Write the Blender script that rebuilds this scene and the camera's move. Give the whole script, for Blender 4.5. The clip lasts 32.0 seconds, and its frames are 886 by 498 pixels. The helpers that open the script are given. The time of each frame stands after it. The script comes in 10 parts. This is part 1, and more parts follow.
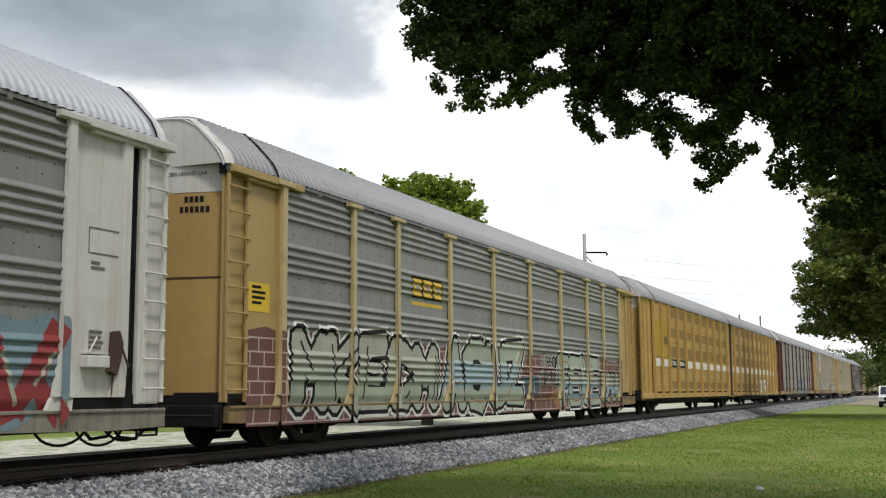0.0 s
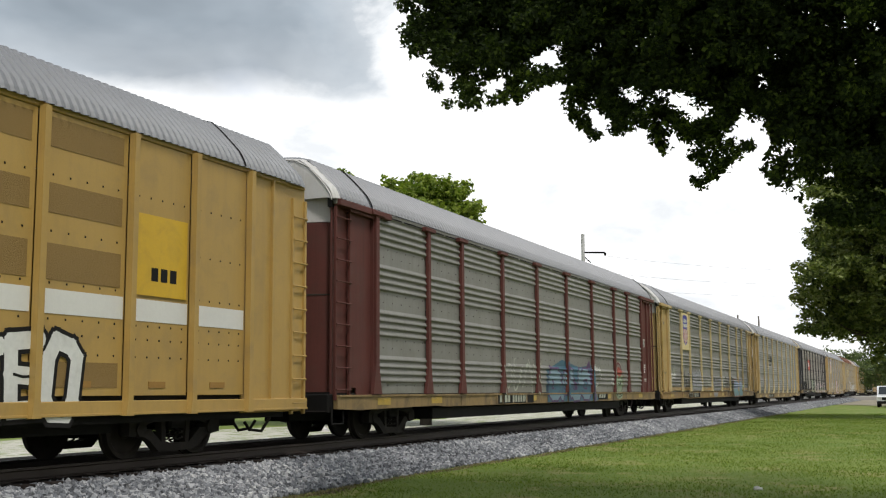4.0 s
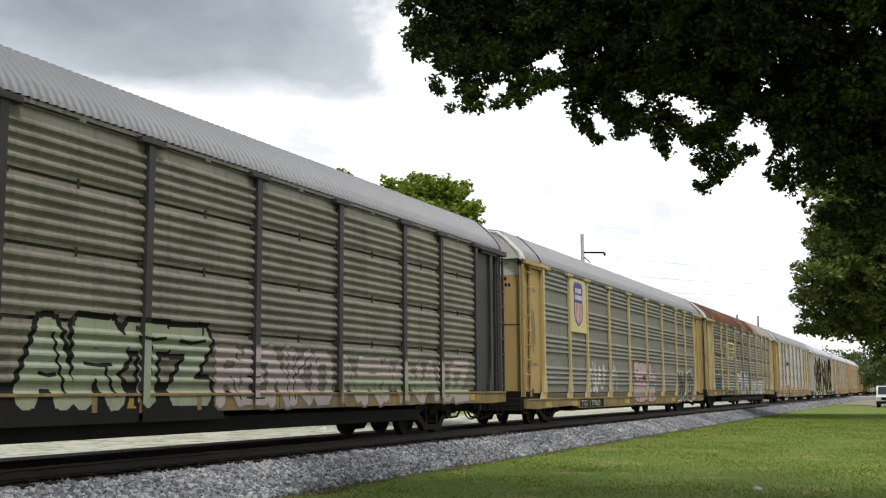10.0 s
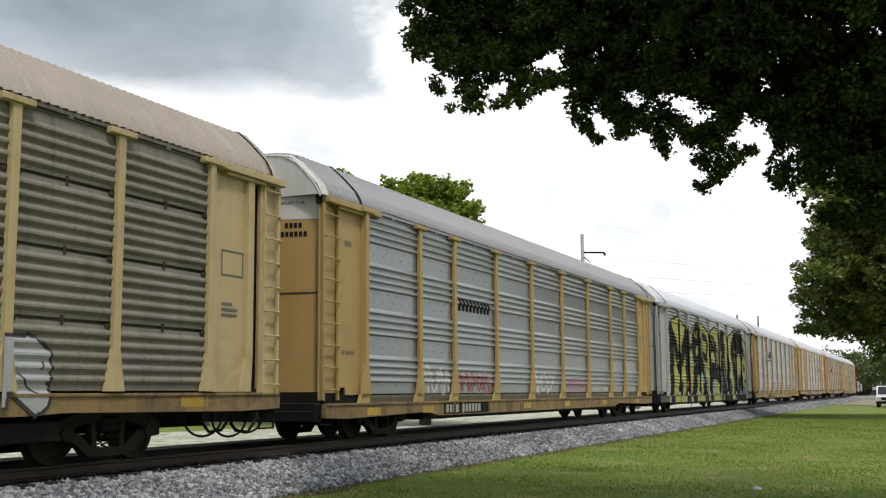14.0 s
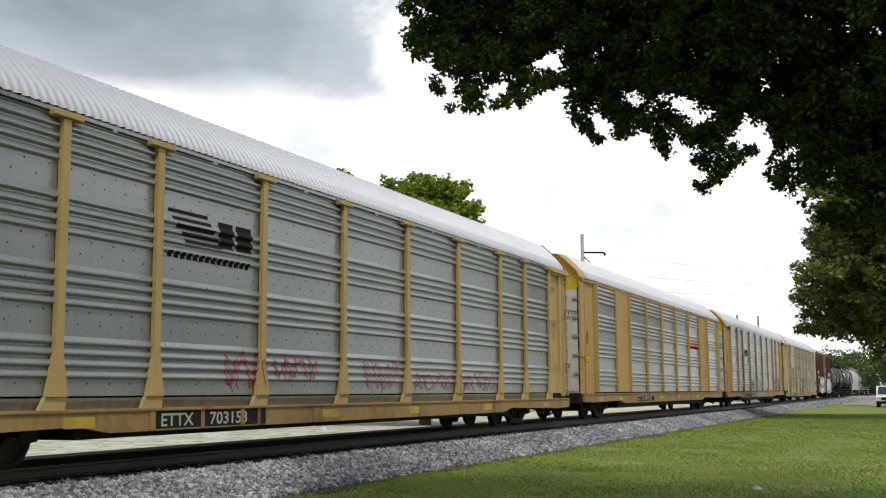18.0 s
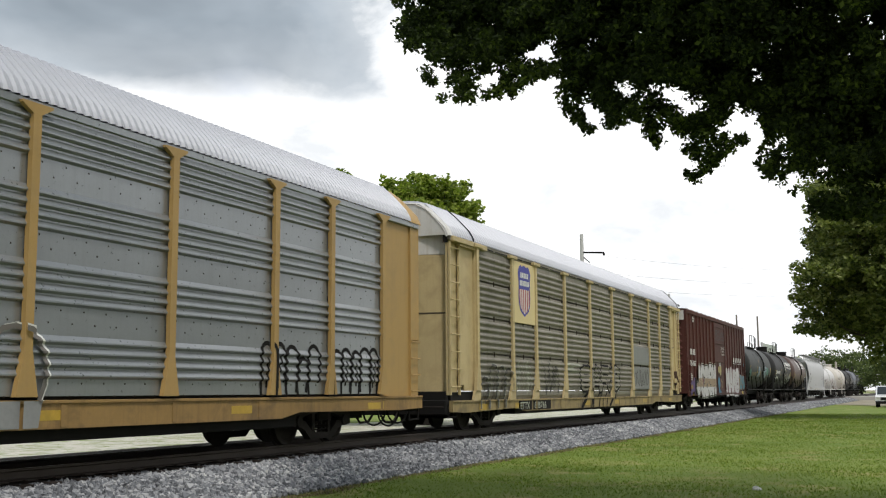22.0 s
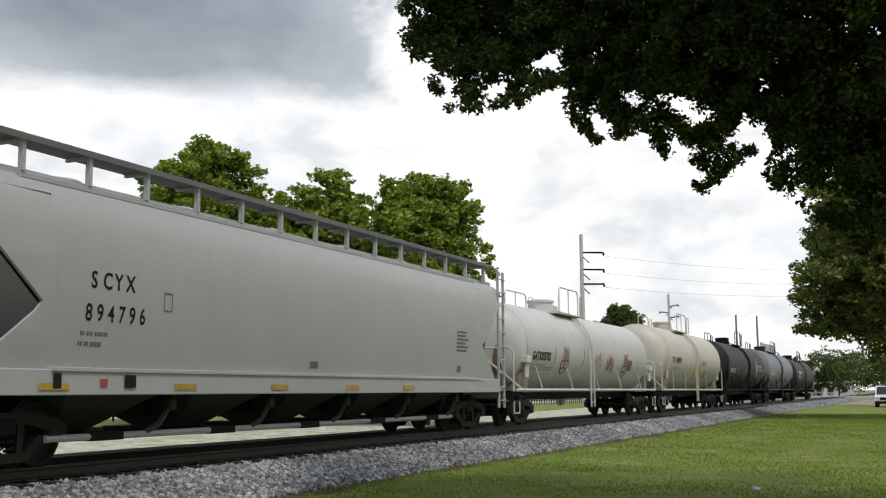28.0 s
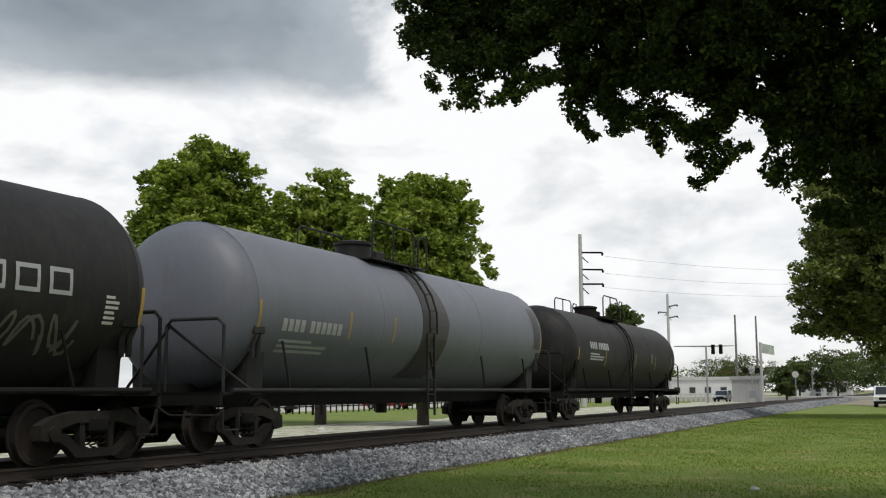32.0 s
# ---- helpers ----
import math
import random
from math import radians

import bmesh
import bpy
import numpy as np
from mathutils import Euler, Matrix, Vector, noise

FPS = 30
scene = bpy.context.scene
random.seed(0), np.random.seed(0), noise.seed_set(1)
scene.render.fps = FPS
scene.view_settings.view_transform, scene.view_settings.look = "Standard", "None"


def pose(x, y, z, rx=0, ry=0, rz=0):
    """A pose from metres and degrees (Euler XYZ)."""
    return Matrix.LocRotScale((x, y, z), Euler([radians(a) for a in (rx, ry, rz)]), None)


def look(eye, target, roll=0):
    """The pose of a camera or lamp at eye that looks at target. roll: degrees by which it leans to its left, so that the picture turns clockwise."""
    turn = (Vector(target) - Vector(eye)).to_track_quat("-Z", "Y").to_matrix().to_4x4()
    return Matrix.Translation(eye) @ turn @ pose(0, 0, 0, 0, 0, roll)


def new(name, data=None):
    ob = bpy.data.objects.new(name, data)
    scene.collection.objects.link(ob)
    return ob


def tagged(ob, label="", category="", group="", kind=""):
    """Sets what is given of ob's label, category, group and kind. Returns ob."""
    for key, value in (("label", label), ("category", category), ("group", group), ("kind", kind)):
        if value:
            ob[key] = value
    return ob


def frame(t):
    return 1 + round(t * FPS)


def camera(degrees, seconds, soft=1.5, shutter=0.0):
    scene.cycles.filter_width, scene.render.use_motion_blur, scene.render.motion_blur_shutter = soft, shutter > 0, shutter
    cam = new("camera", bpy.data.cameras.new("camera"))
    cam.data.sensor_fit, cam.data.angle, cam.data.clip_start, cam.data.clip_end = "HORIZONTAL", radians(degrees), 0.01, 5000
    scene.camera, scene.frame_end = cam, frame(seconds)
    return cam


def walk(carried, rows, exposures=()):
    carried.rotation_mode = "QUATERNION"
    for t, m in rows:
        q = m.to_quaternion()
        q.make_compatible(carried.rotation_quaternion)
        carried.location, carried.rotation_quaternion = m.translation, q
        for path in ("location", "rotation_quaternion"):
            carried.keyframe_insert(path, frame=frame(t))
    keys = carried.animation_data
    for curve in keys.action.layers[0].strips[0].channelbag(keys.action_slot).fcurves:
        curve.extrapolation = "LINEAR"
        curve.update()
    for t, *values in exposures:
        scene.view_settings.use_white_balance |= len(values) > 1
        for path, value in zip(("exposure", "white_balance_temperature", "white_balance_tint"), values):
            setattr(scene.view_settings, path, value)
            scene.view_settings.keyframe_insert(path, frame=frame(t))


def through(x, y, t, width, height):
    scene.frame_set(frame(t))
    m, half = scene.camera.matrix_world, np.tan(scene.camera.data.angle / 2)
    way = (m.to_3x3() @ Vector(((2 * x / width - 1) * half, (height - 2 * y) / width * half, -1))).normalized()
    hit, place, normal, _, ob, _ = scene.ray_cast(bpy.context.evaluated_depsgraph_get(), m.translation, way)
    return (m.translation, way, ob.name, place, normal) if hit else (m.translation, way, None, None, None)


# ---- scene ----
# One static, hand-held camera beside a straight railway; x runs along the track, y across it, z up from the rail tops.
CAM_Z, TRACK_Y, SPEED = 0.96, 11.89, 17.22
cam = camera(43.75, 32.0, soft=1.2)


def aim(yaw):
    d = Vector((math.cos(radians(yaw)), math.sin(radians(yaw)), math.tan(radians(7.42))))
    return look((0.0, 0.0, CAM_Z), Vector((0.0, 0.0, CAM_Z)) + d * 20.0, -0.4)


walk(cam, [(t, aim(23.455 + dx * 0.02935)) for t, dx in (
    (0.0, 4.0), (1.5, 4.0), (2.5, 1.4), (4.5, 1.2), (7.0, 0.3), (14.0, 0.3), (21.0, 0.0), (23.0, -1.6), (28.5, -1.8), (30.0, -3.6), (32.0, -3.6))],
     [(0.0, 0.12), (23.0, 0.12), (28.0, -0.10), (29.0, -0.20), (32.0, -0.20)])
GRASS_Z = -0.62

# ---- sky and sun ----
SUN_ELEV, SUN_AZ = radians(59), radians(-130)   # azimuth counted from +x towards +y
world = bpy.data.worlds.new("world")
scene.world = world
world.use_nodes = True


class Nodes:
    """Short hand for building a node tree."""

    def __init__(self, tree, fresh=True):
        self.t = tree
        if fresh:
            tree.nodes.clear()

    def n(self, kind, ins=None, **props):
        node = self.t.nodes.new(kind)
        for k, v in props.items():
            if k == "operation":
                node.operation = v
            elif k == "blend_type":
                node.blend_type = v
            elif k == "data_type":
                node.data_type = v
            elif k == "sky_type":
                node.sky_type = v
            elif k == "feature":
                node.feature = v
            elif k == "distance":
                node.distance = v
            elif k == "clamp":
                node.use_clamp = v
        for k, v in (ins or {}).items():
            sock = node.inputs[k]
            if isinstance(v, bpy.types.NodeSocket):
                self.t.links.new(v, sock)
            elif isinstance(v, (tuple, list)) and len(v) == 3 and sock.type == "RGBA":
                sock.default_value = (*v, 1.0)
            else:
                sock.default_value = v
        return node

    def ramp(self, fac, stops):
        node = self.n("ShaderNodeValToRGB", {"Fac": fac})
        els = node.color_ramp.elements
        while len(els) < len(stops):
            els.new(0.5)
        for e, (p, c) in zip(els, stops):
            e.position = p
            e.color = (c, c, c, 1) if isinstance(c, (int, float)) else (*c, 1)
        return node.outputs["Color"]

    def mix(self, fac, a, b, blend="MIX"):
        node = self.n("ShaderNodeMix", data_type="RGBA", blend_type=blend)
        for i, v in ((0, fac), (6, a), (7, b)):
            if isinstance(v, bpy.types.NodeSocket):
                self.t.links.new(v, node.inputs[i])
            else:
                node.inputs[i].default_value = v if i == 0 else (*v, 1.0)
        return node.outputs[2]

    def math(self, op, a, b=0.0, clamp=False):
        return self.n("ShaderNodeMath", {0: a, 1: b}, operation=op, clamp=clamp).outputs[0]

    def noise(self, vec, scale, detail=4.0, rough=0.55, distort=0.0):
        return self.n("ShaderNodeTexNoise", {"Vector": vec, "Scale": scale, "Detail": detail, "Roughness": rough, "Distortion": distort}).outputs["Fac"]

    def mapped(self, vec, scale, loc=(0, 0, 0)):
        return self.n("ShaderNodeMapping", {"Vector": vec, "Scale": scale, "Location": loc}).outputs[0]


def build_sky():
    w = Nodes(world.node_tree)
    sky = w.n("ShaderNodeTexSky", sky_type="NISHITA")
    sky.sun_disc, sky.sun_elevation, sky.sun_rotation = False, SUN_ELEV, math.pi / 2 - SUN_AZ
    blue = w.mix(1.0, sky.outputs[0], (0.13, 0.13, 0.13), "MULTIPLY")
    d = w.n("ShaderNodeTexCoord").outputs["Generated"]
    sep = w.n("ShaderNodeSeparateXYZ", {0: d})
    puff = w.noise(w.mapped(d, (1.0, 1.0, 1.9), (0.35, 0.1, 0.0)), 5.2, 7.0, 0.56, 0.3)
    fine = w.noise(w.mapped(d, (1.0, 1.0, 1.7)), 6.0, 4.0, 0.5, 0.25)
    # a heavy grey cloud bank overhead and to the north-west, brighter cloud low over the line
    left = w.n("ShaderNodeVectorMath", {0: d, 1: (-math.sin(radians(23.5)), math.cos(radians(23.5)), 0.0)}, operation="DOT_PRODUCT").outputs["Value"]
    wob = w.math("MULTIPLY", w.math("SUBTRACT", puff, 0.5), 0.30)
    high = w.math("MULTIPLY", w.math("ADD", w.math("SUBTRACT", sep.outputs[2], 0.252), w.math("MULTIPLY", wob, 0.30)), 14.0)
    west = w.math("MULTIPLY", w.math("ADD", w.math("SUBTRACT", left, 0.03), wob), 9.0)
    over = w.math("MULTIPLY", w.math("SUBTRACT", sep.outputs[2], 0.55), 6.0)
    body = w.math("MAXIMUM", w.math("MINIMUM", high, west), over)
    grey = w.ramp(body, [(0.0, 0.0), (0.35, 0.8), (0.9, 1.0)])
    shade = w.ramp(fine, [(0.30, (0.37, 0.435, 0.50)), (0.72, (0.66, 0.75, 0.84))])
    cover = w.ramp(w.math("ADD", w.math("MULTIPLY", puff, 0.6), w.math("MULTIPLY", fine, 0.4)), [(0.36, 0.55), (0.47, 1.0)])
    billow = w.ramp(w.noise(w.mapped(d, (1.0, 1.0, 2.2), (0.7, 0.0, 0.2)), 7.0, 6.0, 0.55, 0.2), [(0.34, (1.12, 1.16, 1.20)), (0.48, (1.50, 1.51, 1.52))])
    white = w.mix(cover, blue, billow)
    col = w.mix(grey, white, shade)
    w.n("ShaderNodeOutputWorld", {0: w.n("ShaderNodeBackground", {0: col, 1: 0.75}).outputs[0]})


build_sky()
sun = new("sun", bpy.data.lights.new("sun", "SUN"))
sun.data.energy, sun.data.angle, sun.data.color = 2.45, radians(11), (1.0, 0.96, 0.90)
sun.matrix_world = look((math.cos(SUN_AZ) * math.cos(SUN_ELEV) * 80, math.sin(SUN_AZ) * math.cos(SUN_ELEV) * 80, math.sin(SUN_ELEV) * 80), (0, 0, 0))
# ---- materials ----
def surface(name, col, rough=0.6, metal=0.0, vary=0.12, grain=14.0, streak=0.0, streak_col=(0.05, 0.03, 0.02), dirt=0.0, dirt_col=(0.06, 0.05, 0.04),
            bump=0.15, bump_scale=30.0, per_object=0.0, coarse=0.8, spec=0.5):
    """A weathered opaque surface: broad and fine tone changes, streaks that run down, blotches of dirt and fine relief."""
    m = bpy.data.materials.new(name)
    m.use_nodes = True
    w = Nodes(m.node_tree)
    p = w.n("ShaderNodeTexCoord").outputs["Object"]
    rnd = w.n("ShaderNodeObjectInfo").outputs["Random"]
    off = w.n("ShaderNodeVectorMath", {0: p, 1: w.n("ShaderNodeCombineXYZ", {0: w.math("MULTIPLY", rnd, 37.0), 1: 0.0, 2: w.math("MULTIPLY", rnd, 11.0)}).outputs[0]}).outputs[0]
    big = w.noise(off, coarse, 4.0)
    small = w.noise(off, grain, 5.0, 0.6)
    tone = w.math("ADD", w.math("MULTIPLY", w.math("SUBTRACT", big, 0.5), 2.2 * vary), w.math("MULTIPLY", w.math("SUBTRACT", small, 0.5), 1.6 * vary))
    tone = w.math("ADD", tone, w.math("MULTIPLY", w.math("SUBTRACT", rnd, 0.5), per_object))
    tone = w.math("ADD", tone, 1.0)
    c = w.mix(1.0, col, w.n("ShaderNodeCombineColor", {0: tone, 1: tone, 2: tone}).outputs[0], "MULTIPLY")
    if streak:
        runs = w.noise(w.mapped(off, (5.0, 5.0, 0.22)), 1.6, 5.0, 0.65)
        mask = w.ramp(runs, [(0.50, 0.0), (0.72, streak)])
        c = w.mix(mask, c, streak_col)
    if dirt:
        blot = w.noise(off, 1.7, 8.0, 0.68, 0.6)
        mask = w.ramp(blot, [(0.48, 0.0), (0.70, dirt)])
        c = w.mix(mask, c, dirt_col)
    rr = w.math("ADD", rough - 0.08, w.math("MULTIPLY", small, 0.16))
    b = w.n("ShaderNodeBump", {"Strength": bump, "Distance": 0.01, "Height": w.noise(off, bump_scale, 4.0)}).outputs[0]
    s = w.n("ShaderNodeBsdfPrincipled", {"Base Color": c, "Roughness": rr, "Metallic": metal, "Normal": b, "Specular IOR Level": spec})
    w.n("ShaderNodeOutputMaterial", {0: s.outputs[0]})
    return m


def ground_mat(name, cols, scales, rough=0.95, bump=0.6, bump_scale=9.0, patch=None, spec=0.25):
    """Earth, lawn or gravel: two tones mixed at two scales, with optional bare patches."""
    m = bpy.data.materials.new(name)
    m.use_nodes = True
    w = Nodes(m.node_tree)
    p = w.n("ShaderNodeTexCoord").outputs["Object"]
    a = w.ramp(w.noise(p, scales[0], 6.0, 0.6, 0.4), [(0.35, 0.0), (0.65, 1.0)])
    f = w.ramp(w.noise(p, scales[1], 5.0, 0.7), [(0.3, 0.0), (0.7, 1.0)])
    c = w.mix(a, cols[0], cols[1])
    c = w.mix(w.math("MULTIPLY", f, 0.6), c, cols[2])
    if patch:
        q = w.ramp(w.noise(p, patch[0], 7.0, 0.65, 0.8), [(patch[1], 0.0), (patch[1] + 0.1, patch[2])])
        c = w.mix(q, c, patch[3])
    b = w.n("ShaderNodeBump", {"Strength": bump, "Distance": 0.04, "Height": w.noise(p, bump_scale, 5.0, 0.7)}).outputs[0]
    s = w.n("ShaderNodeBsdfPrincipled", {"Base Color": c, "Roughness": rough, "Normal": b, "Specular IOR Level": spec})
    w.n("ShaderNodeOutputMaterial", {0: s.outputs[0]})
    return m


def piece_mat(name, stops, rough=0.9, spec=0.3, through=0.0):
    """Loose small pieces (stones, leaves, blades): a colour of its own for each piece, drawn from a ramp."""
    m = bpy.data.materials.new(name)
    m.use_nodes = True
    w = Nodes(m.node_tree)
    r = w.n("ShaderNodeNewGeometry").outputs["Random Per Island"]
    p = w.n("ShaderNodeTexCoord").outputs["Object"]
    big = w.noise(p, 0.55, 3.0)
    f = w.math("ADD", w.math("MULTIPLY", r, 0.75), w.math("MULTIPLY", w.math("SUBTRACT", big, 0.37), 0.9), True)
    c = w.ramp(f, stops)
    s = w.n("ShaderNodeBsdfPrincipled", {"Base Color": c, "Roughness": rough, "Specular IOR Level": spec})
    out = s.outputs[0]
    if through:
        tr = w.n("ShaderNodeBsdfTranslucent", {0: w.mix(1.0, c, (1.0, 1.15, 0.5), "MULTIPLY")})
        out = w.n("ShaderNodeMixShader", {0: through, 1: out, 2: tr.outputs[0]}).outputs[0]
    w.n("ShaderNodeOutputMaterial", {0: out})
    return m


def plain(name, col, rough=0.6, metal=0.0):
    return surface(name, col, rough, metal, vary=0.08, bump=0.05)


M_GRASS = ground_mat("lawn", [(0.12, 0.185, 0.030), (0.19, 0.245, 0.048), (0.11, 0.16, 0.028)], (0.22, 7.0), patch=(0.7, 0.52, 0.65, (0.29, 0.25, 0.10)))
M_FIELD = ground_mat("far_verge", [(0.15, 0.17, 0.06), (0.24, 0.22, 0.11), (0.10, 0.13, 0.04)], (0.25, 6.0), patch=(0.35, 0.50, 0.8, (0.42, 0.38, 0.29)))
M_SAND = ground_mat("limestone_grit", [(0.66, 0.64, 0.58), (0.56, 0.53, 0.46), (0.24, 0.23, 0.16)], (2.0, 9.0), patch=(1.3, 0.49, 0.9, (0.19, 0.235, 0.075)))
M_BALLAST = ground_mat("ballast_bed", [(0.16, 0.165, 0.17), (0.22, 0.22, 0.22), (0.06, 0.06, 0.06)], (1.5, 26.0), bump=1.0, bump_scale=22.0)
# oil-dark gravel, with the shade under the train put into its colour
M_TRACKBED = ground_mat("oily_shaded_trackbed", [(0.014, 0.013, 0.012), (0.024, 0.021, 0.019), (0.008, 0.008, 0.008)], (1.5, 20.0), bump=1.0, bump_scale=22.0, spec=0.08)
M_STONE = piece_mat("crushed_stone", [(0.0, (0.05, 0.052, 0.058)), (0.3, (0.135, 0.142, 0.155)), (0.6, (0.24, 0.248, 0.262)), (0.85, (0.40, 0.404, 0.41)), (1.0, (0.58, 0.577, 0.565))])
M_BLADE = piece_mat("grass_blades", [(0.0, (0.115, 0.178, 0.028)), (0.5, (0.165, 0.226, 0.036)), (0.85, (0.215, 0.27, 0.05)), (1.0, (0.30, 0.305, 0.11))], through=0.4)
M_LEAF = piece_mat("leaves", [(0.0, (0.03, 0.052, 0.010)), (0.3, (0.13, 0.19, 0.025)), (0.65, (0.26, 0.325, 0.05)), (1.0, (0.42, 0.45, 0.12))], rough=0.45, through=0.42)
# near-black leaves: the shade inside the crown is put into this colour
M_LEAF_SHADED = piece_mat("shaded_oak_leaves", [(0.0, (0.013, 0.021, 0.008)), (0.55, (0.029, 0.046, 0.012)), (0.85, (0.085, 0.12, 0.024)), (1.0, (0.16, 0.22, 0.04))], rough=0.65, spec=0.12, through=0.40)
M_LEAF_OLIVE = piece_mat("olive_leaves", [(0.0, (0.035, 0.05, 0.015)), (0.3, (0.09, 0.12, 0.03)), (0.65, (0.20, 0.23, 0.065)), (1.0, (0.36, 0.37, 0.15))], rough=0.5, through=0.4)
M_LEAF_FAR = piece_mat("hazy_green_leaves", [(0.0, (0.03, 0.045, 0.018)), (0.4, (0.07, 0.10, 0.03)), (0.8, (0.12, 0.155, 0.045)), (1.0, (0.18, 0.20, 0.07))], rough=0.6, through=0.3)
M_DIRT = ground_mat("sandy_dirt", [(0.34, 0.30, 0.24), (0.27, 0.235, 0.18), (0.17, 0.16, 0.10)], (0.2, 3.0), patch=(0.25, 0.55, 0.7, (0.17, 0.18, 0.07)))
M_BARK = surface("bark", (0.07, 0.056, 0.045), 0.95, vary=0.3, grain=9.0, bump=0.8, bump_scale=12.0)
M_RAIL = surface("rail_steel", (0.045, 0.034, 0.028), 0.6, 0.4, vary=0.25)
M_TIE = surface("creosoted_timber", (0.022, 0.018, 0.016), 0.95, spec=0.1, vary=0.3, bump=0.6, per_object=0.4)
M_BLACK = surface("grimy_black_steel", (0.010, 0.0095, 0.009), 0.8, vary=0.35, dirt=0.5, dirt_col=(0.02, 0.017, 0.015), spec=0.15)
M_WHEEL = surface("wheel_steel", (0.020, 0.016, 0.014), 0.7, 0.1, spec=0.2, vary=0.3, dirt=0.4)
# ---- mesh helpers ----
class Build:
    """Collects vertices and faces of one part."""

    def __init__(self):
        self.v, self.f = [], []

    def add(self, verts, faces):
        n = len(self.v)
        self.v.extend(verts)
        self.f.extend([tuple(i + n for i in q) for q in faces])
        return self

    def box(self, x0, x1, y0, y1, z0, z1, c=0.0):
        """A box; c cuts its edges."""
        if c <= 0:
            v = [(x, y, z) for x in (x0, x1) for y in (y0, y1) for z in (z0, z1)]
            return self.add(v, [(0, 1, 3, 2), (4, 6, 7, 5), (0, 4, 5, 1), (2, 3, 7, 6), (0, 2, 6, 4), (1, 5, 7, 3)])
        lo, hi = (x0, y0, z0), (x1, y1, z1)
        idx, v = {}, []
        for sx in (0, 1):
            for sy in (0, 1):
                for sz in (0, 1):
                    s = (sx, sy, sz)
                    for ax in range(3):
                        p = []
                        for k in range(3):
                            e = hi[k] if s[k] else lo[k]
                            p.append(e if k == ax else e + (-c if s[k] else c))
                        idx[s, ax] = len(v)
                        v.append(tuple(p))
        f = []
        for ax in range(3):
            a, b = [k for k in range(3) if k != ax]
            for side in (0, 1):
                q = []
                for sa, sb in ((0, 0), (1, 0), (1, 1), (0, 1)):
                    s = [0, 0, 0]
                    s[ax], s[a], s[b] = side, sa, sb
                    q.append(idx[tuple(s), ax])
                f.append(tuple(q if (side == 1) == (ax != 1) else q[::-1]))
            for sa in (0, 1):
                for sb in (0, 1):
                    s0, s1 = [0, 0, 0], [0, 0, 0]
                    s0[ax], s1[ax] = 0, 1
                    s0[a] = s1[a] = sa
                    s0[b] = s1[b] = sb
                    s0, s1 = tuple(s0), tuple(s1)
                    q = [idx[s0, a], idx[s1, a], idx[s1, b], idx[s0, b]]
                    f.append(tuple(q))
        for s in [(x, y, z) for x in (0, 1) for y in (0, 1) for z in (0, 1)]:
            f.append((idx[s, 0], idx[s, 1], idx[s, 2]))
        return self.add(v, f)

    def tube(self, pts, r, n=8, caps=True):
        """A round bar along a line of points; r may be one radius or one a point."""
        pts = [Vector(p) for p in pts]
        rs = r if isinstance(r, (list, tuple)) else [r] * len(pts)
        base, side = len(self.v), None
        for i, p in enumerate(pts):
            t = (pts[min(i + 1, len(pts) - 1)] - pts[max(i - 1, 0)]).normalized()
            if side is None:
                side = t.orthogonal().normalized()
            side = (side - t * side.dot(t)).normalized()
            up = t.cross(side)
            for k in range(n):
                a = 2 * math.pi * k / n
                self.v.append(tuple(p + (side * math.cos(a) + up * math.sin(a)) * rs[i]))
        for i in range(len(pts) - 1):
            for k in range(n):
                k2 = (k + 1) % n
                self.f.append((base + i * n + k, base + i * n + k2, base + (i + 1) * n + k2, base + (i + 1) * n + k))
        if caps:
            self.f.append(tuple(base + k for k in range(n))[::-1])
            self.f.append(tuple(base + (len(pts) - 1) * n + k for k in range(n)))
        return self

    def lathe(self, prof, axis="x", n=24, at=(0, 0, 0), a0=0.0, a1=2 * math.pi):
        """Turns a profile of (along, radius) about an axis through at."""
        base, full = len(self.v), abs(a1 - a0 - 2 * math.pi) < 1e-6
        m = n if full else n + 1
        for s, r in prof:
            for k in range(m):
                a = a0 + (a1 - a0) * k / n
                c, d = r * math.cos(a), r * math.sin(a)
                p = {"x": (s, c, d), "y": (c, s, d), "z": (c, d, s)}[axis]
                self.v.append((p[0] + at[0], p[1] + at[1], p[2] + at[2]))
        for i in range(len(prof) - 1):
            for k in range(n if full else n):
                k2 = (k + 1) % m
                self.f.append((base + i * m + k, base + i * m + k2, base + (i + 1) * m + k2, base + (i + 1) * m + k))
        return self

    def prism(self, poly, y0, y1):
        """An outline of (x, z) points given depth from y0 to y1."""
        n = len(poly)
        v = [(x, y0, z) for x, z in poly] + [(x, y1, z) for x, z in poly]
        f = [tuple(range(n)), tuple(range(2 * n - 1, n - 1, -1))]
        f += [(i, i + n, (i + 1) % n + n, (i + 1) % n) for i in range(n)]
        return self.add(v, f)

    def sweep_x(self, prof, x0, x1, caps=False):
        """A profile of (y, z) drawn out along x."""
        n = len(prof)
        self.add([(x0, y, z) for y, z in prof] + [(x1, y, z) for y, z in prof], [(i, i + 1, i + 1 + n, i + n) for i in range(n - 1)])
        return self

    def mesh(self, name, smooth=False):
        me = bpy.data.meshes.new(name)
        me.from_pydata(self.v, [], self.f)
        bm = bmesh.new()
        bm.from_mesh(me)
        bmesh.ops.recalc_face_normals(bm, faces=bm.faces)
        bm.to_mesh(me)
        bm.free()
        if smooth:
            me.polygons.foreach_set("use_smooth", [True] * len(me.polygons))
            me.set_sharp_from_angle(angle=radians(35))
        return me


